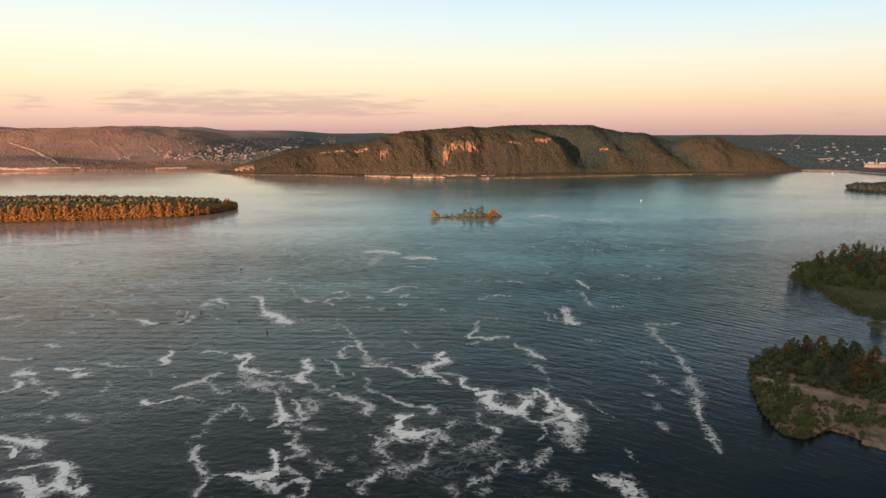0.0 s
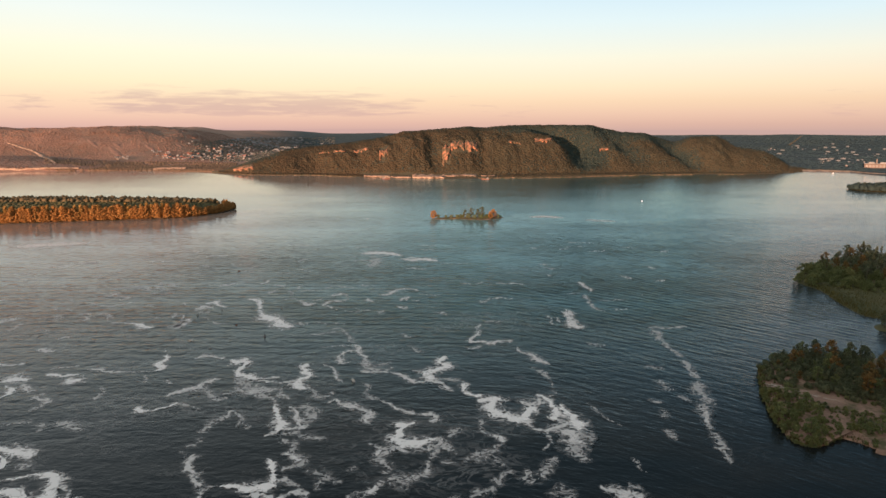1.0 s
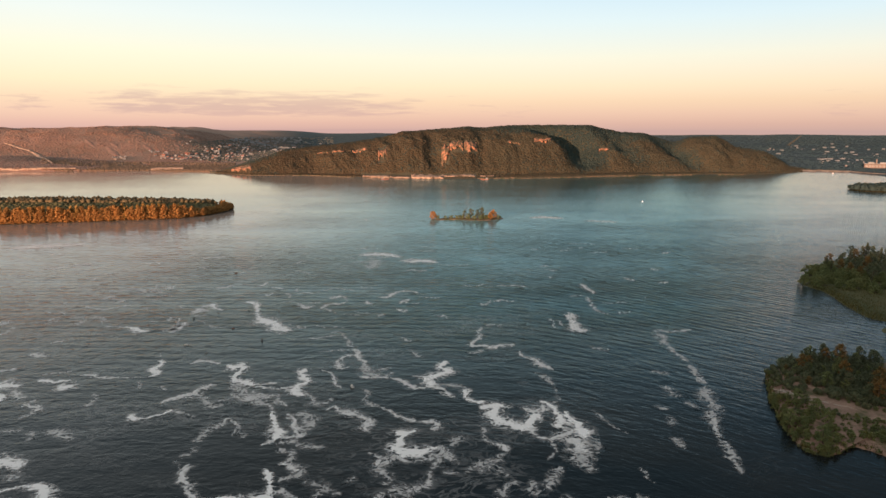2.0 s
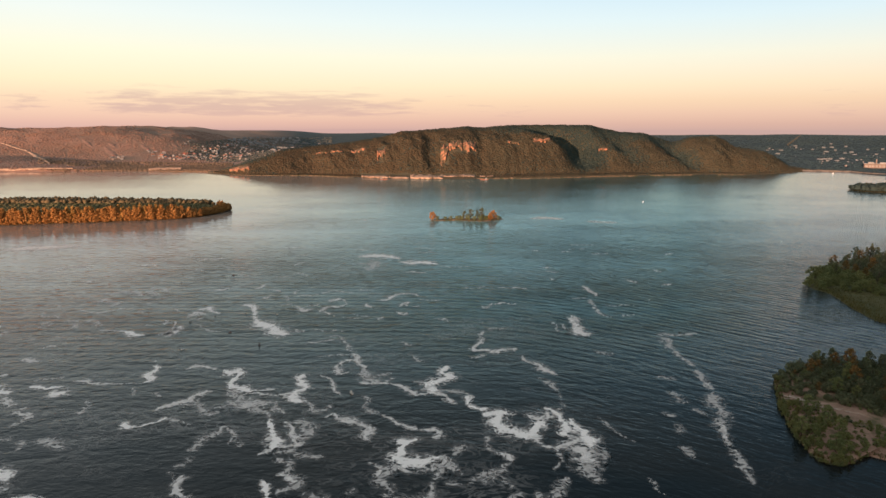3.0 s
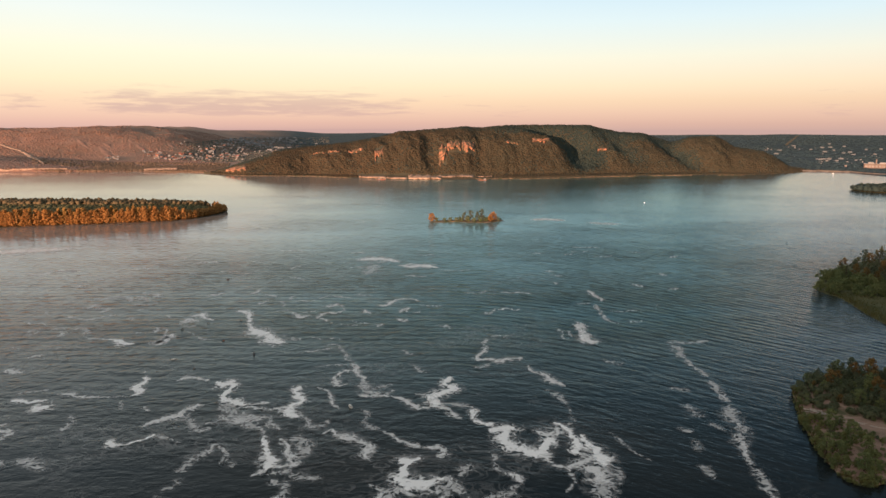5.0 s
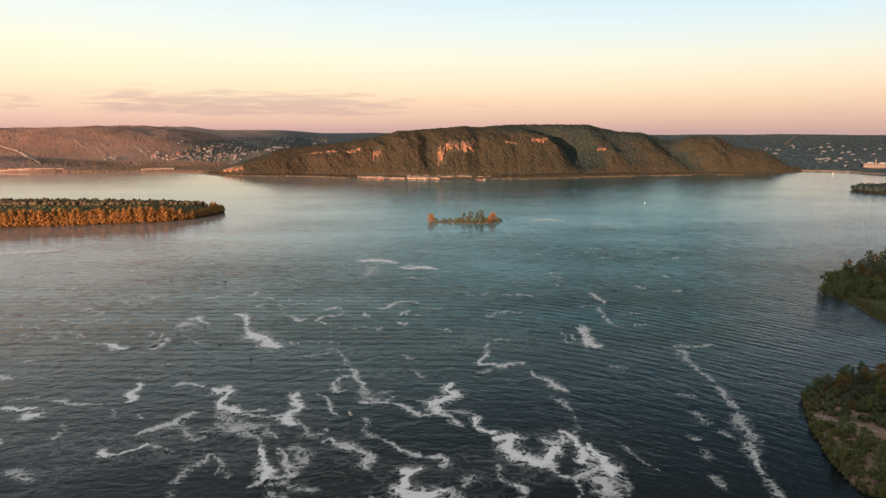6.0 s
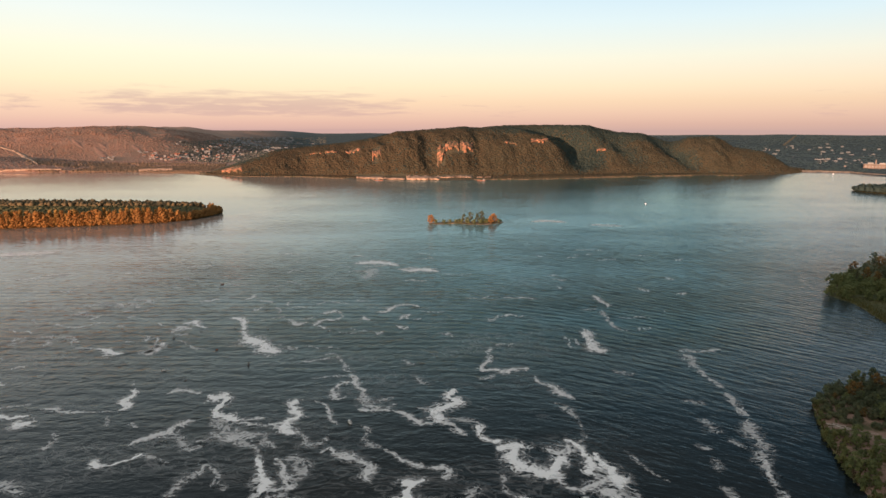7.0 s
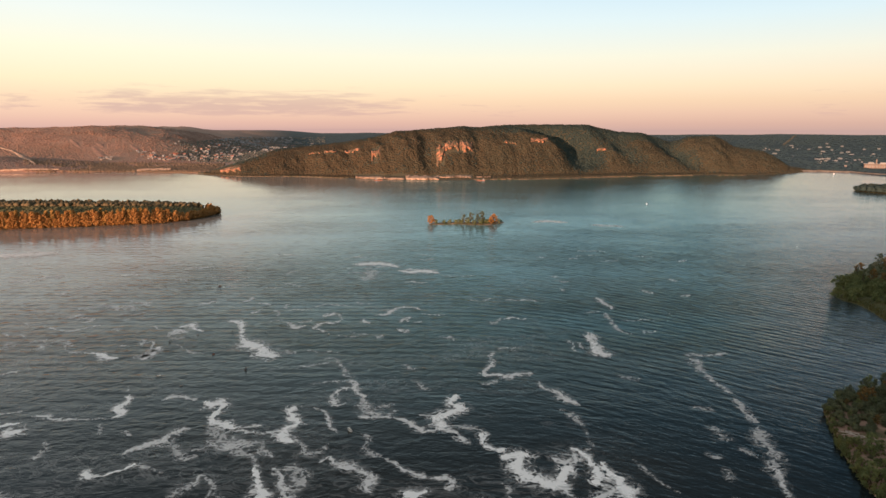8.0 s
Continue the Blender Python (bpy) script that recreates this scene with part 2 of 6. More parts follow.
def foam_material(name, cover):
    """White foam: solid with crisp torn edges in the middle of a streak, threads and a thin veil round it."""
    m = bpy.data.materials.new(name)
    m.use_nodes = True
    n = Nodes(m.node_tree)
    coord = n.add("ShaderNodeTexCoord")
    space = coord.outputs["Object"]
    depth = n.add("ShaderNodeSeparateXYZ", Vector=coord.outputs["UV"]).outputs[1]
    flow = n.warp(n.mapping(space, (0.85, 1.0, 1.0), 8.0), 0.12, 7.0)
    flow = n.warp(flow, 0.40, 1.4)
    torn = n.noise(flow, 0.26, 1.0, 0.5)
    curl = n.noise(flow, 0.60, 1.0, 0.5)
    # thick and thin stretches along a streak
    stretch = n.noise(space, 0.06, 2.0, 0.5)
    fill = n.math("ADD", depth, n.math("MULTIPLY", n.math("SUBTRACT", torn, 0.5), 1.35))
    fill = n.math("ADD", fill, n.math("MULTIPLY", n.math("SUBTRACT", curl, 0.5), 0.9))
    fill = n.math("ADD", fill, n.math("MULTIPLY", n.math("SUBTRACT", stretch, 0.5), 0.35))
    fill = n.math("SUBTRACT", fill, 0.95 - 0.80 * cover)
    solid = n.ramp(fill, [(0.0, 0.0), (0.04, 0.8), (0.20, 1.0)])
    # dark veins run through all but the thickest foam
    vein = n.math("ABSOLUTE", n.math("SUBTRACT", n.noise(flow, 0.36, 1.0, 0.5), 0.5))
    keep = n.math("MAXIMUM", n.ramp(vein, [(0.012, 0.05 + 0.45 * cover), (0.13 - 0.09 * cover, 1.0)]), n.ramp(fill, [(0.30 if cover > 0.7 else 0.6, 0.0), (0.5 if cover > 0.7 else 0.9, 1.0)]))
    # lace of threads and films outside the solid part
    near = n.math("MULTIPLY", n.math("ADD", fill, 1.5), 0.667)
    zone = n.ramp(near, [(0.0, 0.0), (0.40, 0.25), (0.8, 0.85), (1.0, 1.0)])
    marble = n.math("ABSOLUTE", n.math("SUBTRACT", n.noise(flow, 0.34, 1.5, 0.5), 0.5))
    thread = n.ramp(marble, [(0.0, 1.0), (0.03, 0.8), (0.065, 0.0)])
    film = n.ramp(curl, [(0.44, 0.0), (0.58, 1.0)])
    veil = n.math("ADD", n.math("MULTIPLY", thread, 0.18 + 0.50 * cover), n.math("MULTIPLY", film, 0.09 + 0.20 * cover))
    alpha = n.math("MAXIMUM", n.math("MULTIPLY", n.math("MULTIPLY", solid, keep), 1.15 * cover - 0.15), n.math("MULTIPLY", zone, veil))
    rim = n.math("MULTIPLY", n.math("ADD", depth, 1.9), 1.3, True)
    alpha = n.math("MULTIPLY", alpha, rim)
    shade = n.mix(n.noise(space, 2.5, 3.0), (0.90, 0.90, 0.90, 1), (0.97, 0.97, 0.97, 1))
    shader = n.add("ShaderNodeBsdfPrincipled", Base_Color=shade, Roughness=0.8, Alpha=alpha)
    shader.inputs["Specular IOR Level"].default_value = 0.2
    n.add("ShaderNodeOutputMaterial", Surface=shader.outputs[0])
    return m


WATER = water_material()
LAND = surface("hill_undergrowth", (0.050, 0.061, 0.046), (0.103, 0.080, 0.047), 0.01, 0.12, patches=((0.062, 0.068, 0.05), 0.006, 0.45, 0.6))
PLAIN = surface("far_plain", (0.26, 0.165, 0.125), (0.40, 0.245, 0.185), 0.004, 0.05, patches=((0.21, 0.155, 0.115), 0.0025, 0.42, 0.62), haze_tint=(0.022, 0.040, 0.046))
BED = surface("riverbed_silt", (0.05, 0.045, 0.03), (0.10, 0.085, 0.06), 0.02, 0.3)
ROCK = surface("limestone", (0.30, 0.14, 0.08), (0.47, 0.225, 0.138), 0.05, 0.35, bump=0.8, patches=((0.11, 0.090, 0.056), 0.09, 0.44, 0.55))
SAND = surface("pale_sand", (0.34, 0.235, 0.175), (0.52, 0.375, 0.285), 0.03, 0.6, patches=((0.14, 0.10, 0.07), 0.05, 0.5, 0.62))
SHORE = surface("sandy_grass", (0.10, 0.085, 0.05), (0.30, 0.21, 0.15), 0.09, 0.9, patches=((0.06, 0.07, 0.03), 0.12, 0.45, 0.6))
MEADOW = surface("wet_meadow", (0.06, 0.078, 0.034), (0.115, 0.105, 0.052), 0.05, 0.8)
BARK = surface("bark", (0.06, 0.045, 0.035), (0.16, 0.13, 0.10), 1.0, 8.0, bump=0.6)
LEAF_GREEN = forest("leaves_green", [(0.1, (0.13, 0.175, 0.085, 1)), (0.4, (0.18, 0.22, 0.10, 1)), (0.7, (0.22, 0.245, 0.11, 1)), (0.95, (0.27, 0.25, 0.11, 1))], 0.2, thin=0.5)
LEAF_YELLOW = forest("leaves_yellowing", [(0.1, (0.16, 0.195, 0.085, 1)), (0.5, (0.22, 0.24, 0.10, 1)), (0.9, (0.29, 0.26, 0.11, 1))], 0.2, thin=0.5)
# the low sun's orange is mixed into this autumn foliage colour
LEAF_ORANGE = forest("leaves_sunlit_autumn", [(0.1, (0.33, 0.185, 0.07, 1)), (0.5, (0.41, 0.225, 0.08, 1)), (0.9, (0.49, 0.26, 0.088, 1))], 0.2, thin=0.4)
LEAF_RUST = forest("leaves_rusty", [(0.1, (0.12, 0.105, 0.045, 1)), (0.5, (0.18, 0.125, 0.052, 1)), (0.9, (0.26, 0.145, 0.055, 1))], 0.3, thin=0.35)
LEAF_DARK = forest("leaves_dark", [(0.1, (0.095, 0.13, 0.085, 1)), (0.5, (0.135, 0.165, 0.10, 1)), (0.9, (0.18, 0.18, 0.105, 1))], 0.2, thin=0.5)
LEAF_GOLD = forest("leaves_golden", [(0.1, (0.32, 0.205, 0.075, 1)), (0.5, (0.40, 0.25, 0.085, 1)), (0.9, (0.46, 0.275, 0.09, 1))], 0.2, thin=0.4)
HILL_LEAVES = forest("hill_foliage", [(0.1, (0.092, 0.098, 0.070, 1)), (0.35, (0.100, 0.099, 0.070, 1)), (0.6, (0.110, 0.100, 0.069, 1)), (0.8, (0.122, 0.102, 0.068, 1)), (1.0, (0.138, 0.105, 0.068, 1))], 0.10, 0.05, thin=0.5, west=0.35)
# darker and bluer, so that ravine shade sits in the foliage colour
DARK_SHADE_LEAVES = forest("dark_shade_foliage", [(0.1, (0.046, 0.080, 0.082, 1)), (0.5, (0.056, 0.088, 0.084, 1)), (0.9, (0.070, 0.094, 0.078, 1))], 0.10, 0.05, thin=0.45)
# duller and greener: the long island's unlit canopy is put into colour
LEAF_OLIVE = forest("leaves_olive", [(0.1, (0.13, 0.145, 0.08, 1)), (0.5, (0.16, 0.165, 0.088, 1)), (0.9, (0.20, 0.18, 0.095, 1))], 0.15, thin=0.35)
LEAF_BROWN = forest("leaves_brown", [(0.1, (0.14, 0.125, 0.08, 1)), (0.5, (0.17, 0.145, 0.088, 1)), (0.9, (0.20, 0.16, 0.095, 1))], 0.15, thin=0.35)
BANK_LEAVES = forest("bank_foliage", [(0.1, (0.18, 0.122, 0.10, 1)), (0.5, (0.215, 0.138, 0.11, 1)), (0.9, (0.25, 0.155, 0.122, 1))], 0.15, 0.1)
SCRUB_LEAVES = forest("scrub_foliage", [(0.1, (0.19, 0.15, 0.105, 1)), (0.5, (0.23, 0.17, 0.12, 1)), (0.9, (0.27, 0.18, 0.13, 1))], 0.2, 0.1, thin=0.3)
TOWN_LEAVES = forest("town_foliage", [(0.1, (0.085, 0.105, 0.10, 1)), (0.5, (0.10, 0.11, 0.10, 1)), (0.9, (0.13, 0.115, 0.095, 1))], 0.15, 0.1)
# distance haze and shade are put into this dark bluish foliage colour
HAZED_LEAVES = forest("hazed_foliage", [(0.1, (0.024, 0.048, 0.060, 1)), (0.5, (0.029, 0.055, 0.067, 1)), (0.9, (0.036, 0.061, 0.070, 1))], 0.2, 0.2)
SHORE_SAND = surface("pink_sand_grass", (0.19, 0.125, 0.095), (0.34, 0.23, 0.175), 0.12, 1.5, patches=((0.10, 0.095, 0.05), 0.09, 0.53, 0.62))


# ---- shapes ----
def smooth(a, b, x):
    t = np.clip((x - a) / (b - a), 0, 1)
    return t * t * (3 - 2 * t)


def grain(x, y, seed=0):
    """Value noise from 0 to 1 on arrays."""
    xi, yi = np.floor(x).astype(np.int64), np.floor(y).astype(np.int64)
    fx, fy = x - xi, y - yi
    fx, fy = fx * fx * (3 - 2 * fx), fy * fy * (3 - 2 * fy)

    def corner(i, j):
        h = (i * 374761393 + j * 668265263 + seed * 974634777) & 0xFFFFFFFF
        h = ((h ^ (h >> 13)) * 1274126177) & 0xFFFFFFFF
        return ((h ^ (h >> 16)) & 0xFFFF) / 65535.0

    return (corner(xi, yi) * (1 - fx) + corner(xi + 1, yi) * fx) * (1 - fy) + (corner(xi, yi + 1) * (1 - fx) + corner(xi + 1, yi + 1) * fx) * fy


def fractal(x, y, seed=0, octaves=4):
    total, size = 0.0, 0.5
    for k in range(octaves):
        total = total + size * grain(x * 2 ** k, y * 2 ** k, seed + k)
        size /= 2
    return total / (1 - 0.5 ** octaves)


def mesh_object(name, verts, faces, material, parent=None, label="", shade=True):
    me = bpy.data.meshes.new(name)
    if isinstance(faces, np.ndarray):
        v, f = np.asarray(verts, np.float32).reshape(-1, 3), faces.astype(np.int32)
        me.vertices.add(len(v))
        me.vertices.foreach_set("co", v.ravel())
        me.loops.add(f.size)
        me.loops.foreach_set("vertex_index", f.ravel())
        me.polygons.add(len(f))
        me.polygons.foreach_set("loop_start", np.arange(len(f), dtype=np.int32) * f.shape[1])
        me.polygons.foreach_set("loop_total", np.full(len(f), f.shape[1], np.int32))
        me.update(calc_edges=True)
    else:
        me.from_pydata([tuple(v) for v in verts], [], [tuple(f) for f in faces])
    me.materials.append(material)
    me.polygons.foreach_set("use_smooth", np.full(len(me.polygons), shade))
    me.update()
    ob = new(name, me)
    if parent:
        ob.parent = parent
    return tagged(ob, label)


def part(name, bm, material, parent, label=""):
    me = bpy.data.meshes.new(name)
    bm.to_mesh(me)
    bm.free()
    me.materials.append(material)
    ob = new(name, me)
    ob.parent = parent
    return tagged(ob, label)


def sheet(name, X, Y, Z, material):
    """A grid of heights as one mesh."""
    rows, cols = X.shape
    verts = np.stack([X, Y, Z], -1).reshape(-1, 3)
    i = np.arange(rows * cols).reshape(rows, cols)
    faces = np.stack([i[:-1, :-1], i[:-1, 1:], i[1:, 1:], i[1:, :-1]], -1).reshape(-1, 4)
    return mesh_object(name, verts, faces, material)


# ---- river and ground ----
BANK_U = (-3.0, -1.2, -0.72, -0.59, -0.47, -0.405, -0.36, 0.60, 0.62, 0.657, 0.695, 0.731, 0.9, 3.0)
BANK_Y = (900, 1500, 1608, 1638, 1645, 1627, 1600, 1760, 1690, 1692, 1604, 1523, 1300, 600)


def near_line(x, y, a, b):
    ax, ay, bx, by = *a, *b
    t = np.clip(((x - ax) * (bx - ax) + (y - ay) * (by - ay)) / ((bx - ax) ** 2 + (by - ay) ** 2), 0, 1)
    return np.hypot(x - ax - t * (bx - ax), y - ay - t * (by - ay))


def ground_height(x, y):
    u = x / y
    inland = y - np.interp(u, BANK_U, BANK_Y) - 25 * (fractal(x / 90, y / 90, 5) - 0.5)
    z = np.clip(inland * 0.12, -3, 4) + np.clip(inland - 200, 0, 2200) * (0.008 + 0.011 * smooth(-0.17, -0.26, u))
    z += 60 * smooth(3000, 4300, y + 0.25 * x * (x > 0)) * (0.85 + 0.3 * fractal(x / 500, y / 900, 3))
    ridge = np.minimum(near_line(x, y, (-3200, 1900), (-1330, 2700)), near_line(x, y, (-1330, 2700), (-1560, 4000)))
    z = np.maximum(z, 121 * np.exp(-(ridge / 480) ** 2) * (0.86 + 0.28 * fractal(x / 240, y / 240, 8)) - 6)
    mound = np.hypot((x + 1500) / 1.15, y - 1850)
    z = np.maximum(z, np.minimum(30 * np.exp(-(mound / 360) ** 2) * (0.9 + 0.2 * fractal(x / 120, y / 120, 9)), np.clip(inland * 0.5, -3, 90)))
    return z


turn = np.radians(np.concatenate([np.arange(-85, -38, 1.0), np.arange(-38, 40, 0.16), np.arange(40, 86, 1.0)]))
reach = np.concatenate([np.arange(1250, 2100, 14), np.geomspace(2100, 4950, 70)])
T, R = np.meshgrid(turn, reach)
GX, GY = R * np.sin(T), R * np.cos(T)
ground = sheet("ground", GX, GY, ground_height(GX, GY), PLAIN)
tagged(ground, "wooded far river bank, and plain tinted blue for haze", "ground", kind="structure")

bed = mesh_object("riverbed", [(-4900, -4900, -6), (4900, -4900, -6), (4900, 4900, -6), (-4900, 4900, -6)], [(0, 1, 2, 3)], BED)
tagged(bed, "silty riverbed under the whole wide river", "riverbed", kind="structure")
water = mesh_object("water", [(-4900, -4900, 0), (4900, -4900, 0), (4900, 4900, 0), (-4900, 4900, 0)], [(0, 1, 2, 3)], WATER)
tagged(water, "wide dark rippled river reflecting the evening sky", "river", kind="structure")

# the high bank behind the camera, whose shadow lies over the near water
across, along = np.meshgrid(np.linspace(-3600, 3600, 140), np.linspace(-500, 500, 20))
crest = (108 + 42 * smooth(-620, -120, across)) * (0.97 + 0.06 * fractal(across / 200, along / 200, 21))
back_x, back_y = across * 0.85 - (1500 - along) * 0.53, -across * 0.53 - (1500 - along) * 0.85
sheet("hill_behind", back_x, back_y, crest * np.exp(-(along / 230) ** 2) - 2, LAND)
tagged(bpy.data.objects["hill_behind"], "long wooded bank that hides the low sun", "hill", kind="structure")

# ---- the wooded hill across the river ----
HILL_U = (-0.37, -0.354, -0.307, -0.274, -0.256, -0.237, -0.20, -0.164, -0.109, -0.072, -0.058, -0.026, 0.019, 0.047, 0.074, 0.11, 0.201, 0.247, 0.265, 0.293, 0.330, 0.353, 0.376, 0.390, 0.408, 0.444, 0.463, 0.478, 0.524, 0.544, 0.568, 0.60)
HILL_TOP = (0, 3, 24, 38, 50, 56, 63, 70, 82, 97, 104, 109, 113, 118, 117, 123, 125, 124, 115, 104, 101, 87, 74, 79, 91, 92, 80, 62, 53, 38, 12, 2)
SHORE_U = (-0.37, -0.354, -0.304, -0.202, -0.165, -0.072, -0.026, 0.048, 0.113, 0.159, 0.205, 0.298, 0.344, 0.436, 0.483, 0.529, 0.575, 0.605)
HILL_SHORE = (1590, 1561, 1508, 1499, 1466, 1418, 1402, 1402, 1416, 1432, 1448, 1500, 1520, 1557, 1560, 1580, 1630, 1755)
DEPTH_U = (-0.37, -0.315, -0.24, -0.167, -0.094, -0.057, 0.061, 0.12, 0.234, 0.28, 0.326, 0.408, 0.46, 0.511, 0.57, 0.605)
HILL_DEPTH = (30, 120, 220, 280, 330, 350, 400, 420, 430, 420, 400, 330, 280, 200, 110, 30)
# ravines: shares of the way up, bearings there, depths there, widths of the western and eastern walls
RAVINES = (
    ((0.12, 0.3, 0.45, 0.6, 0.75, 0.95), (0.245, 0.238, 0.228, 0.214, 0.19, 0.15), (2, 24, 38, 46, 36, 5), 0.028, 0.042),
    ((0.12, 0.35, 0.6, 0.9), (0.337, 0.320, 0.292, 0.262), (2, 14, 14, 3), 0.020, 0.030),
    ((0.10, 0.3, 0.55, 0.9), (0.427, 0.410, 0.384, 0.356), (2, 18, 22, 5), 0.019, 0.026),
    ((0.15, 0.4, 0.7, 0.95), (-0.004, -0.008, -0.014, -0.02), (2, 9, 8, 2), 0.012, 0.014),
    ((0.15, 0.4, 0.7, 0.95), (0.072, 0.070, 0.066, 0.06), (1, 4, 5, 1), 0.012, 0.02),
    ((0.15, 0.4, 0.7, 0.95), (-0.064, -0.068, -0.075, -0.08), (1, 5, 4, 1), 0.010, 0.012),
    ((0.15, 0.4, 0.7, 0.95), (-0.128, -0.132, -0.138, -0.14), (1, 4, 3, 1), 0.010, 0.012),
    ((0.15, 0.4, 0.7, 0.95), (0.132, 0.128, 0.12, 0.11), (1, 4, 3, 1), 0.009, 0.014),
    ((0.12, 0.4, 0.8), (0.482, 0.474, 0.462), (1, 11, 4), 0.008, 0.013),
    ((0.12, 0.4, 0.8), (0.528, 0.520, 0.510), (1, 8, 2), 0.008, 0.012),
)


def ravine_depth(u, t, ravines=RAVINES):
    """How far the ravines cut into the hill's slope."""
    total = 0.0
    for share, bearing, deep, west, east in ravines:
        off = u - np.interp(t, share, bearing)
        total = total + np.interp(t, share, deep) * np.exp(-(off / np.where(off < 0, west, east)) ** 2)
    return total * smooth(0.04, 0.14, t) * (1 - smooth(0.9, 1.1, t))


def hill_height(u, t):
    """Height of the hill at the bearing u and the share t of the way from its shore to its crest."""
    top = np.interp(u, HILL_U, HILL_TOP)
    rise = np.interp(t, (-0.3, 0.0, 0.05, 0.13, 0.34, 0.42, 0.6, 0.8, 1.0, 1.7, 2.6), (-0.08, 0.0, 0.03, 0.055, 0.42, 0.58, 0.79, 0.92, 1.0, 0.95, 0.0))
    slope = np.clip(4 * rise * (1.05 - rise), 0, 1) * (1 - 0.9 * smooth(0.62, 1.0, t))
    rough = 14 * (fractal(u * 30 + t * 1.2, t * 3, 11) - 0.5) + 7 * (fractal(u * 95 + t * 4, t * 7, 13) - 0.5)
    knolls = 5 * (fractal(u * 70, t * 0 + 2.5, 19) - 0.5) * smooth(0.7, 1.0, t) * np.clip(top / 60, 0, 1)
    return np.maximum(top * rise + knolls + slope * rough * np.clip(top / 80, 0, 1) - ravine_depth(u, t) * np.clip(top / 80, 0, 1.1), np.minimum(rise * 40, 3))


def hill_place(u, t):
    y = np.interp(u, SHORE_U, HILL_SHORE) + t * np.interp(u, DEPTH_U, HILL_DEPTH) + 8 * (fractal(u * 60, t * 0 + 0.5, 17) - 0.5)
    return u * y, y, hill_height(u, t)


U, S = np.meshgrid(np.linspace(-0.37, 0.605, 620), np.concatenate([np.linspace(-0.2, 1.1, 100), np.linspace(1.15, 2.6, 16)]))
HX, HY, HZ = hill_place(U, S)
hill = tagged(sheet("wooded_hill", HX, HY, HZ, LAND), "long steep wooded hill with pale cliffs over the river", "hill")


def crowns(name, x, y, z, width, height, material, seed, label, rounded_off=True, simple=False):
    """Many far tree crowns as one mesh: each a small uneven pointed lump."""
    rng = np.random.default_rng(seed)
    k = len(x)
    ring = np.arange(5) * 2 * np.pi / 5
    shape = [np.zeros((k, 3))]
    shape[0][:, 2] = -0.05
    for level, r in (((0.45, 0.95),) if simple else ((0.3, 0.95), (0.72, 0.78))):
        for a in ring + level * 2:
            rr = r * rng.uniform(0.7, 1.2, k)
            shape.append(np.stack([rr * np.cos(a), rr * np.sin(a), np.full(k, level) + rng.uniform(-0.1, 0.1, k)], -1))
    shape.append(np.stack([rng.uniform(-0.2, 0.2, k), rng.uniform(-0.2, 0.2, k), np.ones(k)], -1))
    v = np.stack(shape, 1)
    v[:, :, 0] *= width[:, None] / 2
    v[:, :, 1] *= width[:, None] / 2
    v[:, :, 2] *= height[:, None]
    v += np.stack([x, y, z], -1)[:, None, :]
    tri = [(0, 1 + (j + 1) % 5, 1 + j) for j in range(5)]
    for j in range(5):
        a, b, c, d = 1 + j, 1 + (j + 1) % 5, 6 + j, 6 + (j + 1) % 5
        tri += [(a, b, 6)] if simple else [(a, b, d), (a, d, c), (c, d, 11)]
    f = (np.array(tri)[None] + v.shape[1] * np.arange(k)[:, None, None]).reshape(-1, 3)
    ob = mesh_object(name, v.reshape(-1, 3), f, material, shade=rounded_off)
    return tagged(ob, label, "forest", kind="stuff")


CLIFFS = ((-0.196, -0.176, 0.56, 0.07), (-0.172, -0.150, 0.58, 0.09), (-0.140, -0.114, 0.58, 0.12), (-0.098, -0.083, 0.44, 0.26), (0.004, 0.018, 0.39, 0.24), (0.017, 0.041, 0.46, 0.15),
          (0.040, 0.062, 0.47, 0.17), (0.110, 0.132, 0.48, 0.06), (0.152, 0.182, 0.50, 0.09), (0.258, 0.274, 0.50, 0.06))
rng = np.random.default_rng(4)
tu, ts = rng.uniform(-0.36, 0.595, 66000), rng.uniform(0.03, 1.10, 66000)
keep = rng.uniform(0, 1, 66000) < np.interp(tu, DEPTH_U, HILL_DEPTH) / 430 + 0.1
for a, b, mid, tall in CLIFFS:
    keep &= ~((tu > a) & (tu < b) & (np.abs(ts - mid + 0.02) < tall * 0.55) & (rng.uniform(0, 1, len(tu)) < 0.9))
keep &= ~((tu > -0.125) & (tu < 0.062) & (ts < 0.155) & (rng.uniform(0, 1, len(tu)) < 0.93))
keep &= ~((tu > 0.055) & (tu < 0.11) & (ts < 0.10) & (fractal(tu * 90, ts * 5, 31) > 0.5))
tu, ts = tu[keep], ts[keep]
tx, ty, tz = hill_place(tu, ts)
# darker, bluer crowns paint ravine shade and the high back, broadleaved trees the slopes
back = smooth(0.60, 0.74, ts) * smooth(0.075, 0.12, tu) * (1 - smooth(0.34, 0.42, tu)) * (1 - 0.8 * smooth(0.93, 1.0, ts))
shade_share = np.clip(ravine_depth(tu, ts, RAVINES[:4]) / 16 - 0.35, 0, 1) + 0.75 * back + 0.25 * smooth(0.8, 1.0, ts) + 0.4 * (1 - smooth(-0.30, -0.22, tu)) * smooth(0.6, 0.9, ts)
shaded_crown = rng.uniform(0, 1, len(tx)) + 0.5 * (fractal(tx / 40, ty / 40, 33) - 0.5) < shade_share
tall = rng.uniform(3.6, 6.2, len(tx)) * np.where(ts < 0.2, 0.7, 1.0) * np.clip(np.interp(tu, HILL_U, HILL_TOP) / 40, 0.5, 1)
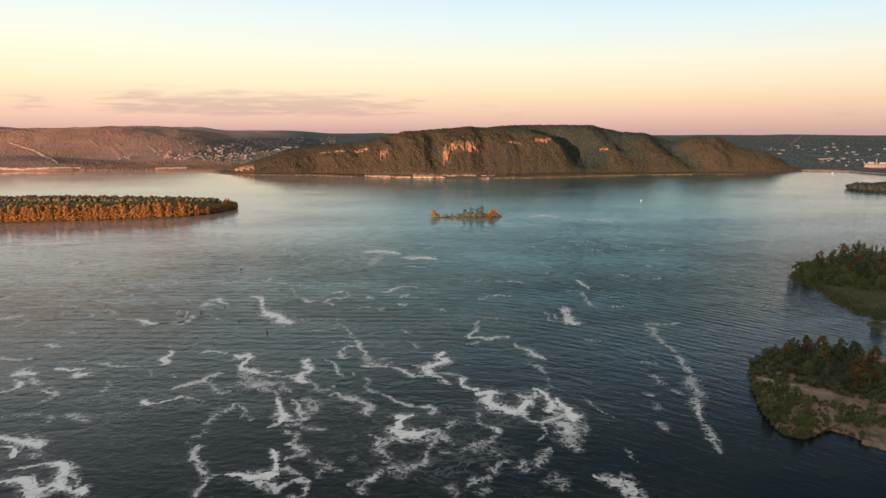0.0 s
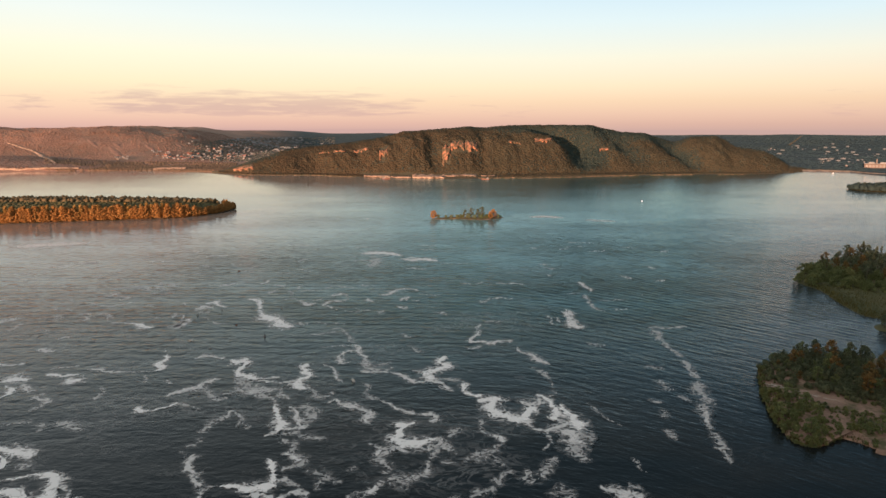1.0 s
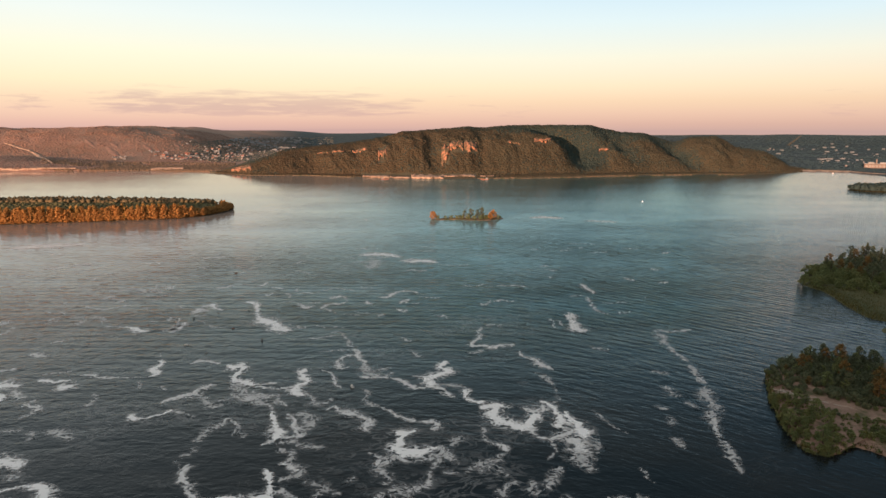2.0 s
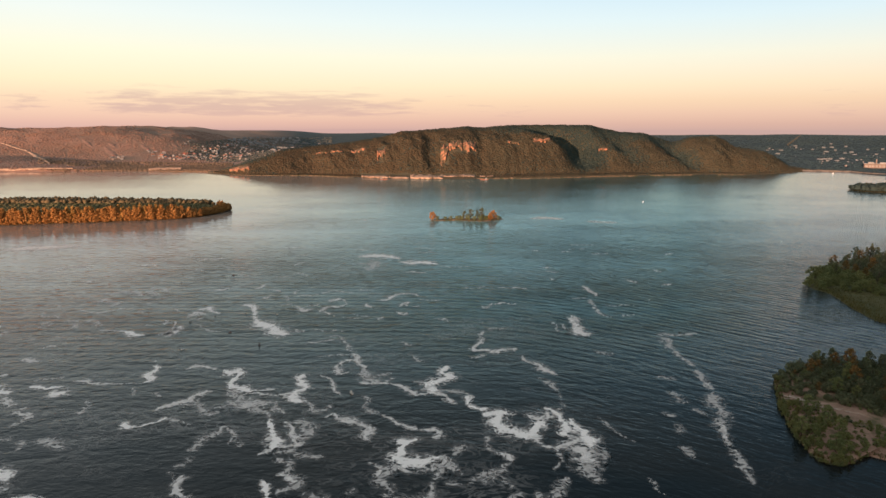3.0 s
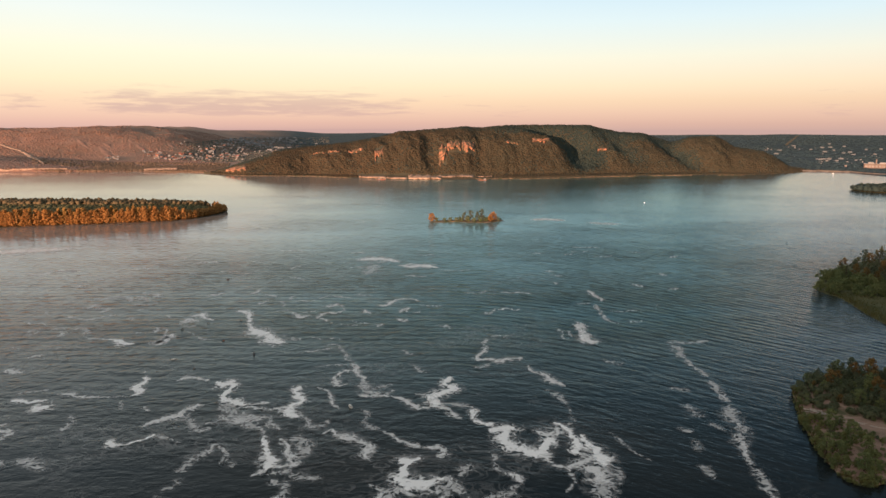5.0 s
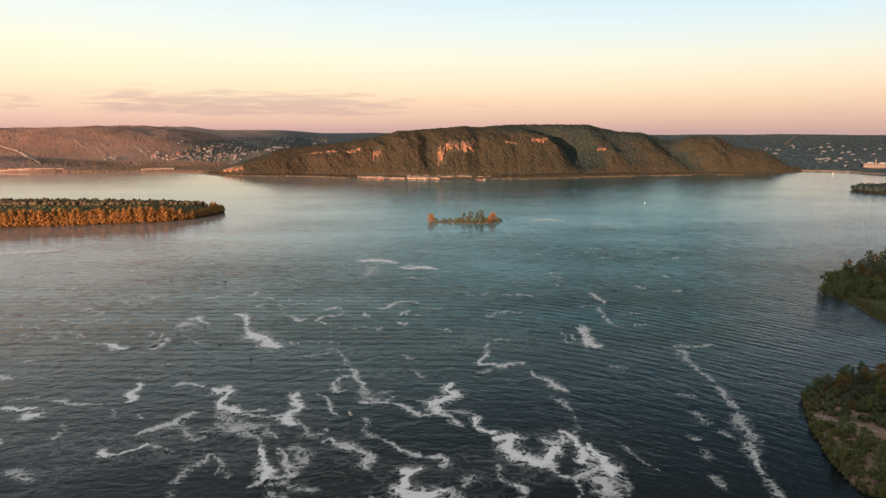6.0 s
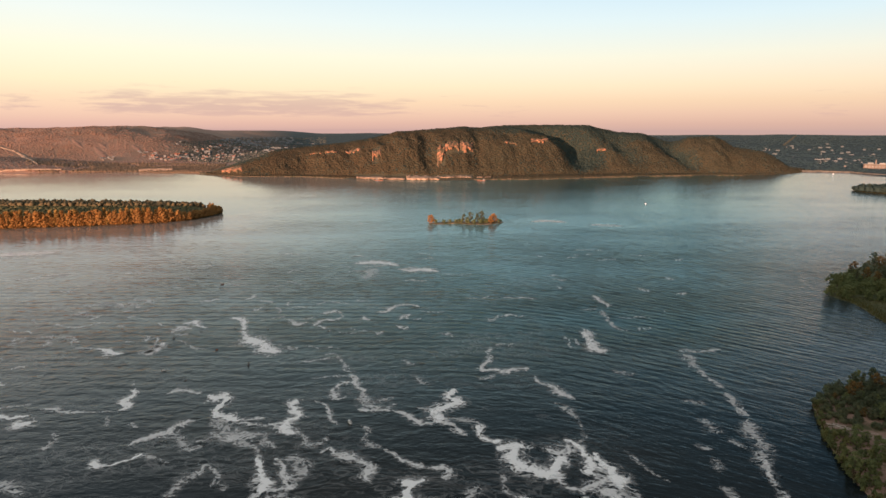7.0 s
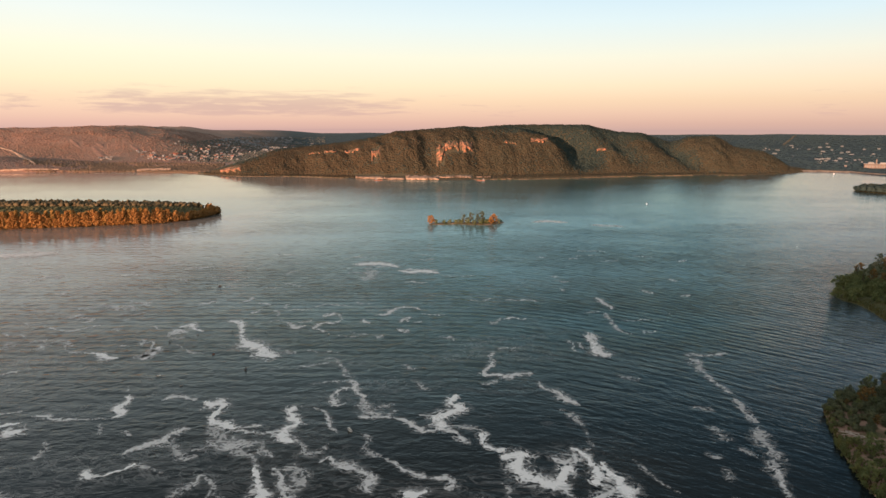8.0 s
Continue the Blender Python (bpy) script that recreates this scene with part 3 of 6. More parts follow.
crown_width = rng.uniform(5.5, 9.5, len(tx))
leafy = ~shaded_crown
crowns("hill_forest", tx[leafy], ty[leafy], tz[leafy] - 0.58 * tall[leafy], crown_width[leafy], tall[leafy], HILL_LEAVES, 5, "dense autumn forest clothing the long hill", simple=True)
crowns("pine_forest", tx[shaded_crown], ty[shaded_crown], tz[shaded_crown] - 0.5 * tall[shaded_crown], crown_width[shaded_crown] * 0.85, tall[shaded_crown] * 1.05, DARK_SHADE_LEAVES, 9, "crowns coloured dark for shade in the ravines and on the hill's back", simple=True)

# forest and scrub on the hills of the other bank, with bare scars between
BARE = ((-1205, 2262, -1085, 2110, 30), (-1318, 2326, -1240, 2243, 20), (-1224, 2327, -1174, 2272, 22), (-1112, 2345, -1046, 2264, 24), (-1030, 2420, -985, 2365, 22), (-1170, 2400, -1140, 2372, 14),
        (-900, 2480, -850, 2440, 22), (-1529, 2196, -1411, 2135, 14), (-1411, 2135, -1341, 2074, 18), (-1341, 2074, -1211, 1912, 22), (-1211, 1912, -1110, 1781, 18))
fx, fy = rng.uniform(-2400, -700, 72000), rng.uniform(1600, 3250, 72000)
keep = (fx / fy > -0.75) & (fx / fy < -0.2)
fx, fy = fx[keep], fy[keep]
fz = ground_height(fx, fy)
keep = (fz > 3) & (fractal(fx / 130, fy / 130, 41) + rng.uniform(-0.25, 0.25, len(fx)) > np.where(fx / fy > -0.52, 0.44, 0.26))
for ax, ay, bx, by, w in BARE:
    keep &= near_line(fx, fy, (ax, ay), (bx, by)) > w * 0.62 * (0.7 + 0.6 * fractal(fx / 14, fy / 14, 46))
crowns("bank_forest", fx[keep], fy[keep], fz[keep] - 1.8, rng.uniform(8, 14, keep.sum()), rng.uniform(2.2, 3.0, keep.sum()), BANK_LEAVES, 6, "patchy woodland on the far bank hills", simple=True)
# gardens and street trees of the town
gu, gy = rng.uniform(-0.43, -0.17, 9000), rng.uniform(1980, 3900, 9000)
keep = (fractal(gu * gy / 60, gy / 60, 48) + rng.uniform(-0.2, 0.2, 9000) > 0.36 + 0.5 * smooth(-0.38, -0.43, gu) + 0.3 * smooth(-0.25, -0.17, gu)) & (gu < -0.30 + (gy - 2050) / 5000)
keep &= ground_height(gu * gy, gy) < 62
gu, gy = gu[keep], gy[keep]
crowns("town_trees", gu * gy, gy, ground_height(gu * gy, gy) - 1.5, rng.uniform(9, 16, len(gu)), rng.uniform(3.5, 5.0, len(gu)), TOWN_LEAVES, 10, "dark garden trees between the houses of the town", simple=True)
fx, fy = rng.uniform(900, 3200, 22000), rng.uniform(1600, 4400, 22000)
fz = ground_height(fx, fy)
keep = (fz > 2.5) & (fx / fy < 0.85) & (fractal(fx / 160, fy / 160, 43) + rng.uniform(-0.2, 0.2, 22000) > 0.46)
crowns("plain_forest", fx[keep], fy[keep], fz[keep] - 1, rng.uniform(12, 26, keep.sum()), rng.uniform(2.0, 3.0, keep.sum()), HAZED_LEAVES, 7, "woods on the far plain, coloured dark blue for haze", simple=True)
fu, fd = rng.uniform(-0.64, -0.33, 8000), 4 + 330 * rng.uniform(0, 1, 8000) ** 1.4
fy = np.interp(fu, BANK_U, BANK_Y) + fd
fx = fu * fy
fz = ground_height(fx, fy)
keep = (fz > 0.6) & (fractal(fx / 90, fy / 90, 47) + rng.uniform(-0.15, 0.15, 8000) > 0.40 + 0.25 * smooth(-0.46, -0.62, fu))
crowns("shore_scrub", fx[keep], fy[keep], fz[keep] - 1.2, rng.uniform(8, 14, keep.sum()), rng.uniform(2.4, 3.6, keep.sum()), SCRUB_LEAVES, 8, "olive scrub and trees along the low far shore", simple=True)


# ---- islands ----
def rounded(points, steps=6):
    """A closed smooth outline through the given corners."""
    p = np.array(points, float)
    t = np.linspace(0, 1, steps, endpoint=False)[:, None]
    rows = []
    for i in range(len(p)):
        a, b, c, d = p[i - 1], p[i], p[(i + 1) % len(p)], p[(i + 2) % len(p)]
        rows.append(0.5 * (2 * b + (c - a) * t + (2 * a - 5 * b + 4 * c - d) * t ** 2 + (3 * b - a - 3 * c + d) * t ** 3))
    return np.concatenate(rows)


def low_land(name, corners, height, material, label, seed=0, rag=1.5):
    """A low island: shelving shore all round, uneven ground inside."""
    line = rounded(corners)
    centre = line.mean(0)
    k = len(line)
    line += rag * (np.stack([fractal(np.arange(k) * 0.45, np.full(k, 0.3), seed), fractal(np.arange(k) * 0.45, np.full(k, 7.3), seed + 9)], -1) - 0.5) * 2
    verts, faces = [], []
    levels = ((1.05, -1.6), (1.0, 0.02), (0.985, 0.18), (0.95, 0.35), (0.85, 0.7), (0.65, 0.95), (0.4, 1.0), (0.15, 1.0))
    for scale, h in levels:
        ring = centre + (line - centre) * scale
        z = h * height if h > 0.05 else np.full(k, h)
        z = z + (0.35 * height * (fractal(ring[:, 0] / 9, ring[:, 1] / 9, seed) - 0.5) if h > 0.3 else 0)
        verts += [(x, y, zz) for (x, y), zz in zip(ring, np.broadcast_to(z, k))]
    for r in range(len(levels) - 1):
        faces += [(r * k + i, r * k + (i + 1) % k, (r + 1) * k + (i + 1) % k, (r + 1) * k + i) for i in range(k)]
    verts.append((*centre, height))
    last = (len(levels) - 1) * k
    faces += [(last + i, last + (i + 1) % k, len(verts) - 1) for i in range(k)]
    ob = mesh_object(name, verts, faces, material)
    return tagged(ob, label, "island"), line


LEFT_SHORE = ((-519, 712), (-461, 727), (-400, 742), (-340, 762), (-300, 793), (-285, 850), (-296, 872), (-345, 905), (-460, 930), (-640, 930), (-850, 900), (-900, 760), (-820, 650), (-650, 680))
_, left_line = low_land("long_island", LEFT_SHORE, 1.6, SHORE, "long flat wooded island in warm evening light", 1)
SPIT_A = ((156, 277), (149, 266), (143, 252), (138, 240), (134, 226), (131, 212), (132, 205), (137, 203), (144, 206), (149, 209), (154, 206), (157, 201), (155, 199), (158, 196.5), (163, 193), (185, 186), (240, 180), (300, 190), (330, 235), (300, 268), (230, 286), (180, 290))
_, line_a = low_land("near_island", SPIT_A, 1.6, SHORE_SAND, "near shaded island with sandy strips and bushes", 2, 0.8)
SPIT_B = ((268, 444), (270, 420), (264, 390), (260, 362), (267, 352), (274, 349), (310, 342), (370, 335), (460, 350), (510, 430), (490, 520), (400, 550), (330, 512), (288, 470))
_, line_b = low_land("meadow_island", SPIT_B, 1.2, MEADOW, "shaded island with a wet meadow and trees", 3, 0.8)
ISLET = ((-10, 764), (4, 760), (22, 764), (40, 758), (58, 757), (74, 766), (84, 779), (70, 786), (48, 780), (24, 782), (4, 776))
low_land("islet", ISLET, 0.9, SHORE, "tiny low islet with a few trees", 4, 0.6)
ISLE_C = ((791, 1180), (792, 1135), (830, 1121), (920, 1118), (1010, 1140), (1020, 1190), (920, 1215), (830, 1205))
_, line_c = low_land("far_island", ISLE_C, 1.2, MEADOW, "small dark wooded island near the bridge", 5)


def inside(x, y, line):
    """Which of the points lie within a closed outline."""
    hit = np.zeros(len(x), bool)
    for (ax, ay), (bx, by) in zip(line, np.roll(line, -1, 0)):
        if ay != by:
            hit ^= ((ay > y) != (by > y)) & (x < (bx - ax) * (y - ay) / (by - ay) + ax)
    return hit


def edge_distance(x, y, line):
    best = np.full(len(x), 1e9)
    for a, b in zip(line, np.roll(line, -1, 0)):
        best = np.minimum(best, near_line(x, y, a, b))
    return best


def tube(verts, faces, points, radii, sides=6):
    """A tapered bent round bar, added to the lists."""
    base = len(verts)
    for (p, r) in zip(points, radii):
        for j in range(sides):
            a = 2 * math.pi * j / sides
            verts.append((p[0] + r * math.cos(a), p[1] + r * math.sin(a), p[2]))
    for i in range(len(points) - 1):
        for j in range(sides):
            a, b = base + i * sides + j, base + i * sides + (j + 1) % sides
            faces.append((a, b, b + sides, a + sides))


def tree(height, spread, base, clumps, leaves, size, material, seed, label, shape="broad", kind="tree"):
    """A tree at the origin: bent tapered trunk with limbs, and a crown of many small leaf sprays in clumps."""
    rng = np.random.default_rng(seed)
    root = tagged(new(kind), label, kind)
    verts, faces = [], []
    lean = rng.uniform(-0.06, 0.06, 2) * height
    stem = [(lean[0] * t * t, lean[1] * t * t, -0.3 + t * height * 0.86) for t in (0, 0.25, 0.5, 0.75, 1.0)]
    r0 = height * 0.018 + 0.05
    tube(verts, faces, stem, [r0 * f for f in (1.25, 0.95, 0.7, 0.45, 0.12)])
    mids = []
    for c in range(clumps):
        t = (c + rng.uniform(0.2, 0.8)) / clumps
        z = base + (height - base) * (0.06 + 0.9 * t)
        if shape == "broad":
            reach = spread * math.sqrt(max(0.05, 1 - (2 * t - 0.85) ** 2)) * rng.uniform(0.35, 0.95)
        elif shape == "tall":
            reach = spread * (1 - 0.85 * t) * rng.uniform(0.4, 1.0)
        else:
            reach = spread * math.sqrt(max(0.05, 1 - t * t)) * rng.uniform(0.3, 1.0)
        a = c * 2.4 + rng.uniform(-0.5, 0.5)
        mids.append((reach * math.cos(a) + lean[0] * t, reach * math.sin(a) + lean[1] * t, z))
    for m in mids[: min(clumps, 9)]:
        z0 = max(0.1, min(m[2] - 0.25 * height * 0.5, height * 0.7))
        f = z0 / (height * 0.86)
        foot = (lean[0] * f * f, lean[1] * f * f, z0)
        tube(verts, faces, [foot, tuple(0.5 * (foot[i] + m[i]) + (0.05 * height if i == 2 else 0) for i in range(3)), m], [r0 * 0.4, r0 * 0.25, r0 * 0.08], 4)
    mesh_object("trunk", verts, faces, BARK, root)
    per = leaves // clumps
    k = per * clumps
    centre = np.repeat(np.array(mids), per, 0)
    puff = spread * ((0.34 if shape != "tall" else 0.26) + (0.14 if clumps > 18 else 0.0)) * np.repeat(rng.uniform(0.75, 1.3, clumps), per)[:, None]
    way = rng.normal(size=(k, 3))
    way /= np.linalg.norm(way, axis=1)[:, None]
    spot = centre + way * puff * (rng.uniform(0.35, 1.08, (k, 1))) * (1, 1, 0.8)
    normal = way + rng.normal(size=(k, 3)) * 0.45 + (0, 0, 0.35)
    side = np.cross(normal, rng.normal(size=(k, 3)))
    side /= np.linalg.norm(side, axis=1)[:, None]
    other = np.cross(normal, side)
    other /= np.linalg.norm(other, axis=1)[:, None]
    big = size * rng.uniform(0.6, 1.4, (k, 1))
    quad = np.stack([spot - side * big, spot - other * big * 0.6, spot + side * big, spot + other * big * 0.6], 1)
    mesh_object("crown", quad.reshape(-1, 3), np.arange(k * 4).reshape(k, 4), material, root, shade=False)
    return root


class Grove:
    """Kinds of tree, each built once and then repeated with its own turn and size."""

    def __init__(self, kinds, group):
        self.kinds, self.used, self.group = kinds, set(), group
        for k in kinds:
            tagged(k, group=group)

    def plant(self, i, x, y, z, scale, turn):
        root = self.kinds[i]
        if i not in self.used:
            self.used.add(i)
            root.matrix_basis = pose(x, y, z, 0, 0, turn) @ Matrix.Diagonal((scale, scale, scale, 1))
        else:
            copy_thing(root, pose(x, y, z, 0, 0, turn) @ Matrix.Diagonal((scale, scale, scale, 1)))


def scatter(line, count, gap, seed, rule, tries=40):
    """Places within an outline, no nearer to each other than gap, that the rule lets through."""
    rng = np.random.default_rng(seed)
    lo, hi = line.min(0), line.max(0)
    p = rng.uniform(lo, hi, (count * tries, 2))
    d = edge_distance(p[:, 0], p[:, 1], line)
    p = p[inside(p[:, 0], p[:, 1], line) & rule(p[:, 0], p[:, 1], d)]
    chosen, cells = [], {}
    for q in p:
        if len(chosen) == count:
            break
        i, j = int(q[0] // gap), int(q[1] // gap)
        near = [c for a in (-1, 0, 1) for b in (-1, 0, 1) for c in cells.get((i + a, j + b), ())]
        if all((c[0] - q[0]) ** 2 + (c[1] - q[1]) ** 2 > gap * gap for c in near):
            chosen.append(q)
            cells.setdefault((i, j), []).append(q)
    return np.array(chosen), rng


def wood(name, spots, base, height, width, material, seed, label, closed=False):
    """A far wood as one mesh, each tree made of a handful of leafy lumps."""
    rng = np.random.default_rng(seed)
    k, lumps = len(spots), 2 if closed else 12
    turn = rng.uniform(0, 2 * np.pi, (k, lumps))
    level = (np.arange(lumps) + rng.uniform(0, 1, (k, lumps))) / lumps
    off = width[:, None] * 0.36 * np.sqrt(np.clip(1 - (level * 1.6 - 0.6) ** 2, 0.1, 1))
    x = spots[:, :1] + off * np.cos(turn)
    y = spots[:, 1:2] + off * np.sin(turn)
    z = base + height[:, None] * (0.08 + 0.66 * level)
    size = width[:, None] * rng.uniform(0.3, 0.5, (k, lumps))
    tall = size * rng.uniform(0.8, 1.3, (k, lumps))
    if closed:
        # one wide crown per tree, grown together into a canopy, with small lumps on it
        z = base + height[:, None] * (0.62 + 0.16 * level)
        tall *= 0.35
        x, y, z = np.concatenate([x, spots[:, :1]], 1), np.concatenate([y, spots[:, 1:2]], 1), np.concatenate([z, np.full((k, 1), base)], 1)
        size, tall = np.concatenate([size, width[:, None] * 1.5], 1), np.concatenate([tall, height[:, None] * 0.92], 1)
    return crowns(name, x.ravel(), y.ravel(), z.ravel(), size.ravel(), tall.ravel(), material, seed, label, simple=not closed)


# long island: trees along its lit front as things, the wood behind as stuff
long_kinds = Grove([
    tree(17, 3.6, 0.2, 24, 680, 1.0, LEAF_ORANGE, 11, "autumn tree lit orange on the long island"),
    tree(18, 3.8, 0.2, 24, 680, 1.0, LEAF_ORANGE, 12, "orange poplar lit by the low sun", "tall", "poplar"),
    tree(14, 3.6, 0.1, 20, 560, 1.0, LEAF_ORANGE, 13, "autumn willow coloured sunlit orange at the water's edge", "broad", "willow"),
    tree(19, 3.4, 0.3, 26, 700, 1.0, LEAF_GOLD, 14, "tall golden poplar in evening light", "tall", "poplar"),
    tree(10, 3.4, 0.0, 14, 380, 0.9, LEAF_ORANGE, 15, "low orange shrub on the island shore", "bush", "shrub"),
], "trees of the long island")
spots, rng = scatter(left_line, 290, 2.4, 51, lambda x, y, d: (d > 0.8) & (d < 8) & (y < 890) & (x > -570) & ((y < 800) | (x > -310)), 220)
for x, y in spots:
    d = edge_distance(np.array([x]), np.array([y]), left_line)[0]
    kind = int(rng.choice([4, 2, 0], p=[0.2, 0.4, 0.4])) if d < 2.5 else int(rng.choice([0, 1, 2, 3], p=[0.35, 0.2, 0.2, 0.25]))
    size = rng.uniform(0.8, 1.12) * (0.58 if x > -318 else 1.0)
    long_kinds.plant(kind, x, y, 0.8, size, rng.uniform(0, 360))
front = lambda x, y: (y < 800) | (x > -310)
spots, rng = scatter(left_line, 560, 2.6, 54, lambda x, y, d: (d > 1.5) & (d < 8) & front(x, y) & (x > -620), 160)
wood("island_wood_front", spots, 0.8, rng.uniform(11, 15.5, len(spots)) * np.where(spots[:, 0] > -312, 0.6, 1.0), rng.uniform(5, 7.5, len(spots)), LEAF_ORANGE, 55, "autumn wood coloured sunlit orange along the island front")
spots, rng = scatter(left_line, 300, 4.0, 58, lambda x, y, d: (d > 8) & (d < 20) & front(x, y) & (x > -620), 160)
wood("island_wood_edge", spots, 0.8, rng.uniform(10, 13, len(spots)) * np.where(spots[:, 0] > -312, 0.6, 1.0), rng.uniform(6, 8, len(spots)), LEAF_ORANGE, 59, "orange canopy behind the island's front trees", True)
spots, rng = scatter(left_line, 2600, 4.4, 52, lambda x, y, d: (d > 18) & ((y < 895) | (x > -330)) & (x > -720))
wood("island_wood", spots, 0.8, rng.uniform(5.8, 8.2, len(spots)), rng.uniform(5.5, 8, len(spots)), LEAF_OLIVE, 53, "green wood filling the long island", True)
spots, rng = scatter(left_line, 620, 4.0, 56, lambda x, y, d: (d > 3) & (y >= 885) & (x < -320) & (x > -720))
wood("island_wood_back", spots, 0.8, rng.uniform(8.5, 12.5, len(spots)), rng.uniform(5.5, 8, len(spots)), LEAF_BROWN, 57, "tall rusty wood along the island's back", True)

# islet
islet_kinds = Grove([
    tree(10, 4.6, 0.6, 16, 900, 0.6, LEAF_ORANGE, 21, "rounded orange autumn tree on the islet"),
    tree(11, 3.2, 2.2, 10, 460, 0.65, LEAF_DARK, 22, "dark open-crowned tree on the islet"),
    tree(4, 3.2, 0.2, 7, 260, 0.5, LEAF_GREEN, 23, "low green bush on the islet", "bush", "bush"),
], "trees of the islet")
for kind, x, y, size in ((0, -5, 767, 1.0), (1, 34, 768, 0.8), (1, 42, 770, 0.95), (1, 50, 769, 0.85), (1, 56, 770, 1.05), (0, 70, 772, 1.1), (0, 66, 767, 0.85),
                         (2, 10, 769, 0.7), (2, 17, 771, 0.8), (2, 25, 770, 0.9), (2, 30, 768, 1.0), (2, 38, 766, 1.1), (2, 46, 765, 1.0), (2, 54, 764, 1.1),
                         (2, 60, 766, 1.1), (2, 64, 774, 1.0), (2, 76, 774, 0.8), (2, 0, 768, 0.9), (2, 80, 779, 0.5)):
    islet_kinds.plant(kind, x, y, 0.5, size * (1.0, 1.25, 1.35)[kind], (x * 37) % 360)

# near island: bushes by the water, a sandy strip, then a mixed wood
near_kinds = Grove([
    tree(12, 3.6, 2.0, 16, 1050, 0.40, LEAF_DARK, 31, "dark green tree of the near island wood"),
    tree(11, 3.4, 1.6, 16, 1050, 0.40, LEAF_GREEN, 32, "green broadleaf tree on the near island"),
    tree(12.5, 3.6, 2.0, 16, 1050, 0.40, LEAF_RUST, 33, "autumn orange tree among the green wood"),
    tree(13, 2.4, 1.2, 15, 950, 0.38, LEAF_DARK, 34, "slim dark poplar on the near island", "tall", "poplar"),
    tree(6.0, 2.9, 0.3, 16, 1000, 0.34, LEAF_YELLOW, 35, "yellow-green willow bush by the water", "bush", "bush"),
    tree(5.0, 2.5, 0.2, 14, 900, 0.32, LEAF_GREEN, 36, "green willow bush on the sandy shore", "bush", "bush"),
    tree(4.6, 2.7, 0.1, 11, 560, 0.38, LEAF_DARK, 37, "dark thicket bush under the trees", "bush", "bush"),
], "trees and bushes of the near island")


def strip_a(x, y):
    """Across-strip coordinate on the near island: the sandy strip runs from its tip inland."""
    return (y - 257) + (x - 143) * 0.9


spots, rng = scatter(line_a, 135, 2.6, 61, lambda x, y, d: (strip_a(x, y) > 7) & (d > 1.0) & (x < 212))
for x, y in spots:
    kind = int(rng.choice([0, 1, 2, 3], p=[0.34, 0.34, 0.11, 0.21]))
    near_kinds.plant(kind, x, y, 1.0, rng.uniform(0.46, 0.86) * (0.38 + 0.82 * float(smooth(148, 186, x))), rng.uniform(0, 360))
spots, rng = scatter(line_a, 75, 2.2, 63, lambda x, y, d: (strip_a(x, y) > 5.5) & (strip_a(x, y) < 13 + 14 * (x < 154)) & (d > 0.5) & (x < 205))
for x, y in spots:
    near_kinds.plant(5, x, y, 0.8, rng.uniform(0.4, 0.8), rng.uniform(0, 360))
spots, rng = scatter(line_a, 190, 1.9, 64, lambda x, y, d: (strip_a(x, y) > 6) & (d > 0.2) & (x < 205))
each = 260
size = np.repeat(rng.uniform(0.8, 1.4, len(spots)) * (0.5 + 0.5 * smooth(148, 175, spots[:, 0])), each)[:, None]
way = rng.normal(size=(len(spots) * each, 3))
way /= np.linalg.norm(way, axis=1)[:, None]
spot = np.repeat(np.column_stack([spots, np.full(len(spots), 1.0)]), each, 0) + (0, 0, 1.7) * size + way * (2.3, 2.3, 1.9) * size * rng.uniform(0.45, 1.05, (len(way), 1))
side = np.cross(way + rng.normal(size=way.shape) * 0.5, rng.normal(size=way.shape))
side *= 0.42 * rng.uniform(0.6, 1.4, (len(way), 1)) / np.linalg.norm(side, axis=1)[:, None]
other = np.cross(way, side)
leaves = np.stack([spot - side, spot - other * 0.7, spot + side, spot + other * 0.7], 1)
tagged(mesh_object("thicket", leaves.reshape(-1, 3), np.arange(len(way) * 4).reshape(-1, 4), LEAF_DARK, shade=False), "dense dark thicket under the trees of the near island", "undergrowth", kind="stuff")
spots, rng = scatter(line_a, 215, 1.8, 62, lambda x, y, d: (strip_a(x, y) < -5.0 - 3 * (x > 158) + 6 * (fractal(x / 4, y / 4, 68) - 0.5)) & (d > 0.05) & ~((x > 149) & (y < 212 - 0.2 * (x - 150))) & (x < 200) & (fractal(x / 8, y / 8, 66) > 0.25))
for x, y in spots:
    near_kinds.plant(int(rng.choice([4, 5, 6, 1], p=[0.46, 0.32, 0.14, 0.08])), x, y, 0.4, rng.uniform(0.45, 1.1), rng.uniform(0, 360))

spots, rng = scatter(line_a, 70, 1.5, 65, lambda x, y, d: (d > 0.0) & (d < 2.8) & (y > 199) & ((x < 150) | (y < 205)) & (x < 160) & (y < 292))
for x, y in spots:
    near_kinds.plant(5, x, y, 0.1, rng.uniform(0.4, 0.8), rng.uniform(0, 360))

# willows leaning out over the waterline of the near island
rng = np.random.default_rng(67)
ahead = np.roll(line_a, -1, 0)
for (x, y), (bx, by) in zip(line_a, ahead):
    if x < 150 and 202 < y < 272:
        steps = max(1, int(math.hypot(bx - x, by - y) / 1.7))
        for k in range(steps):
            if rng.uniform() < 0.86:
                f = (k + rng.uniform(0, 0.6)) / steps
                near_kinds.plant(int(rng.choice([4, 5, 6], p=[0.45, 0.35, 0.2])), x + (bx - x) * f - 0.5, y + (by - y) * f - 0.3, -0.15, rng.uniform(0.32, 0.62), rng.uniform(0, 360))

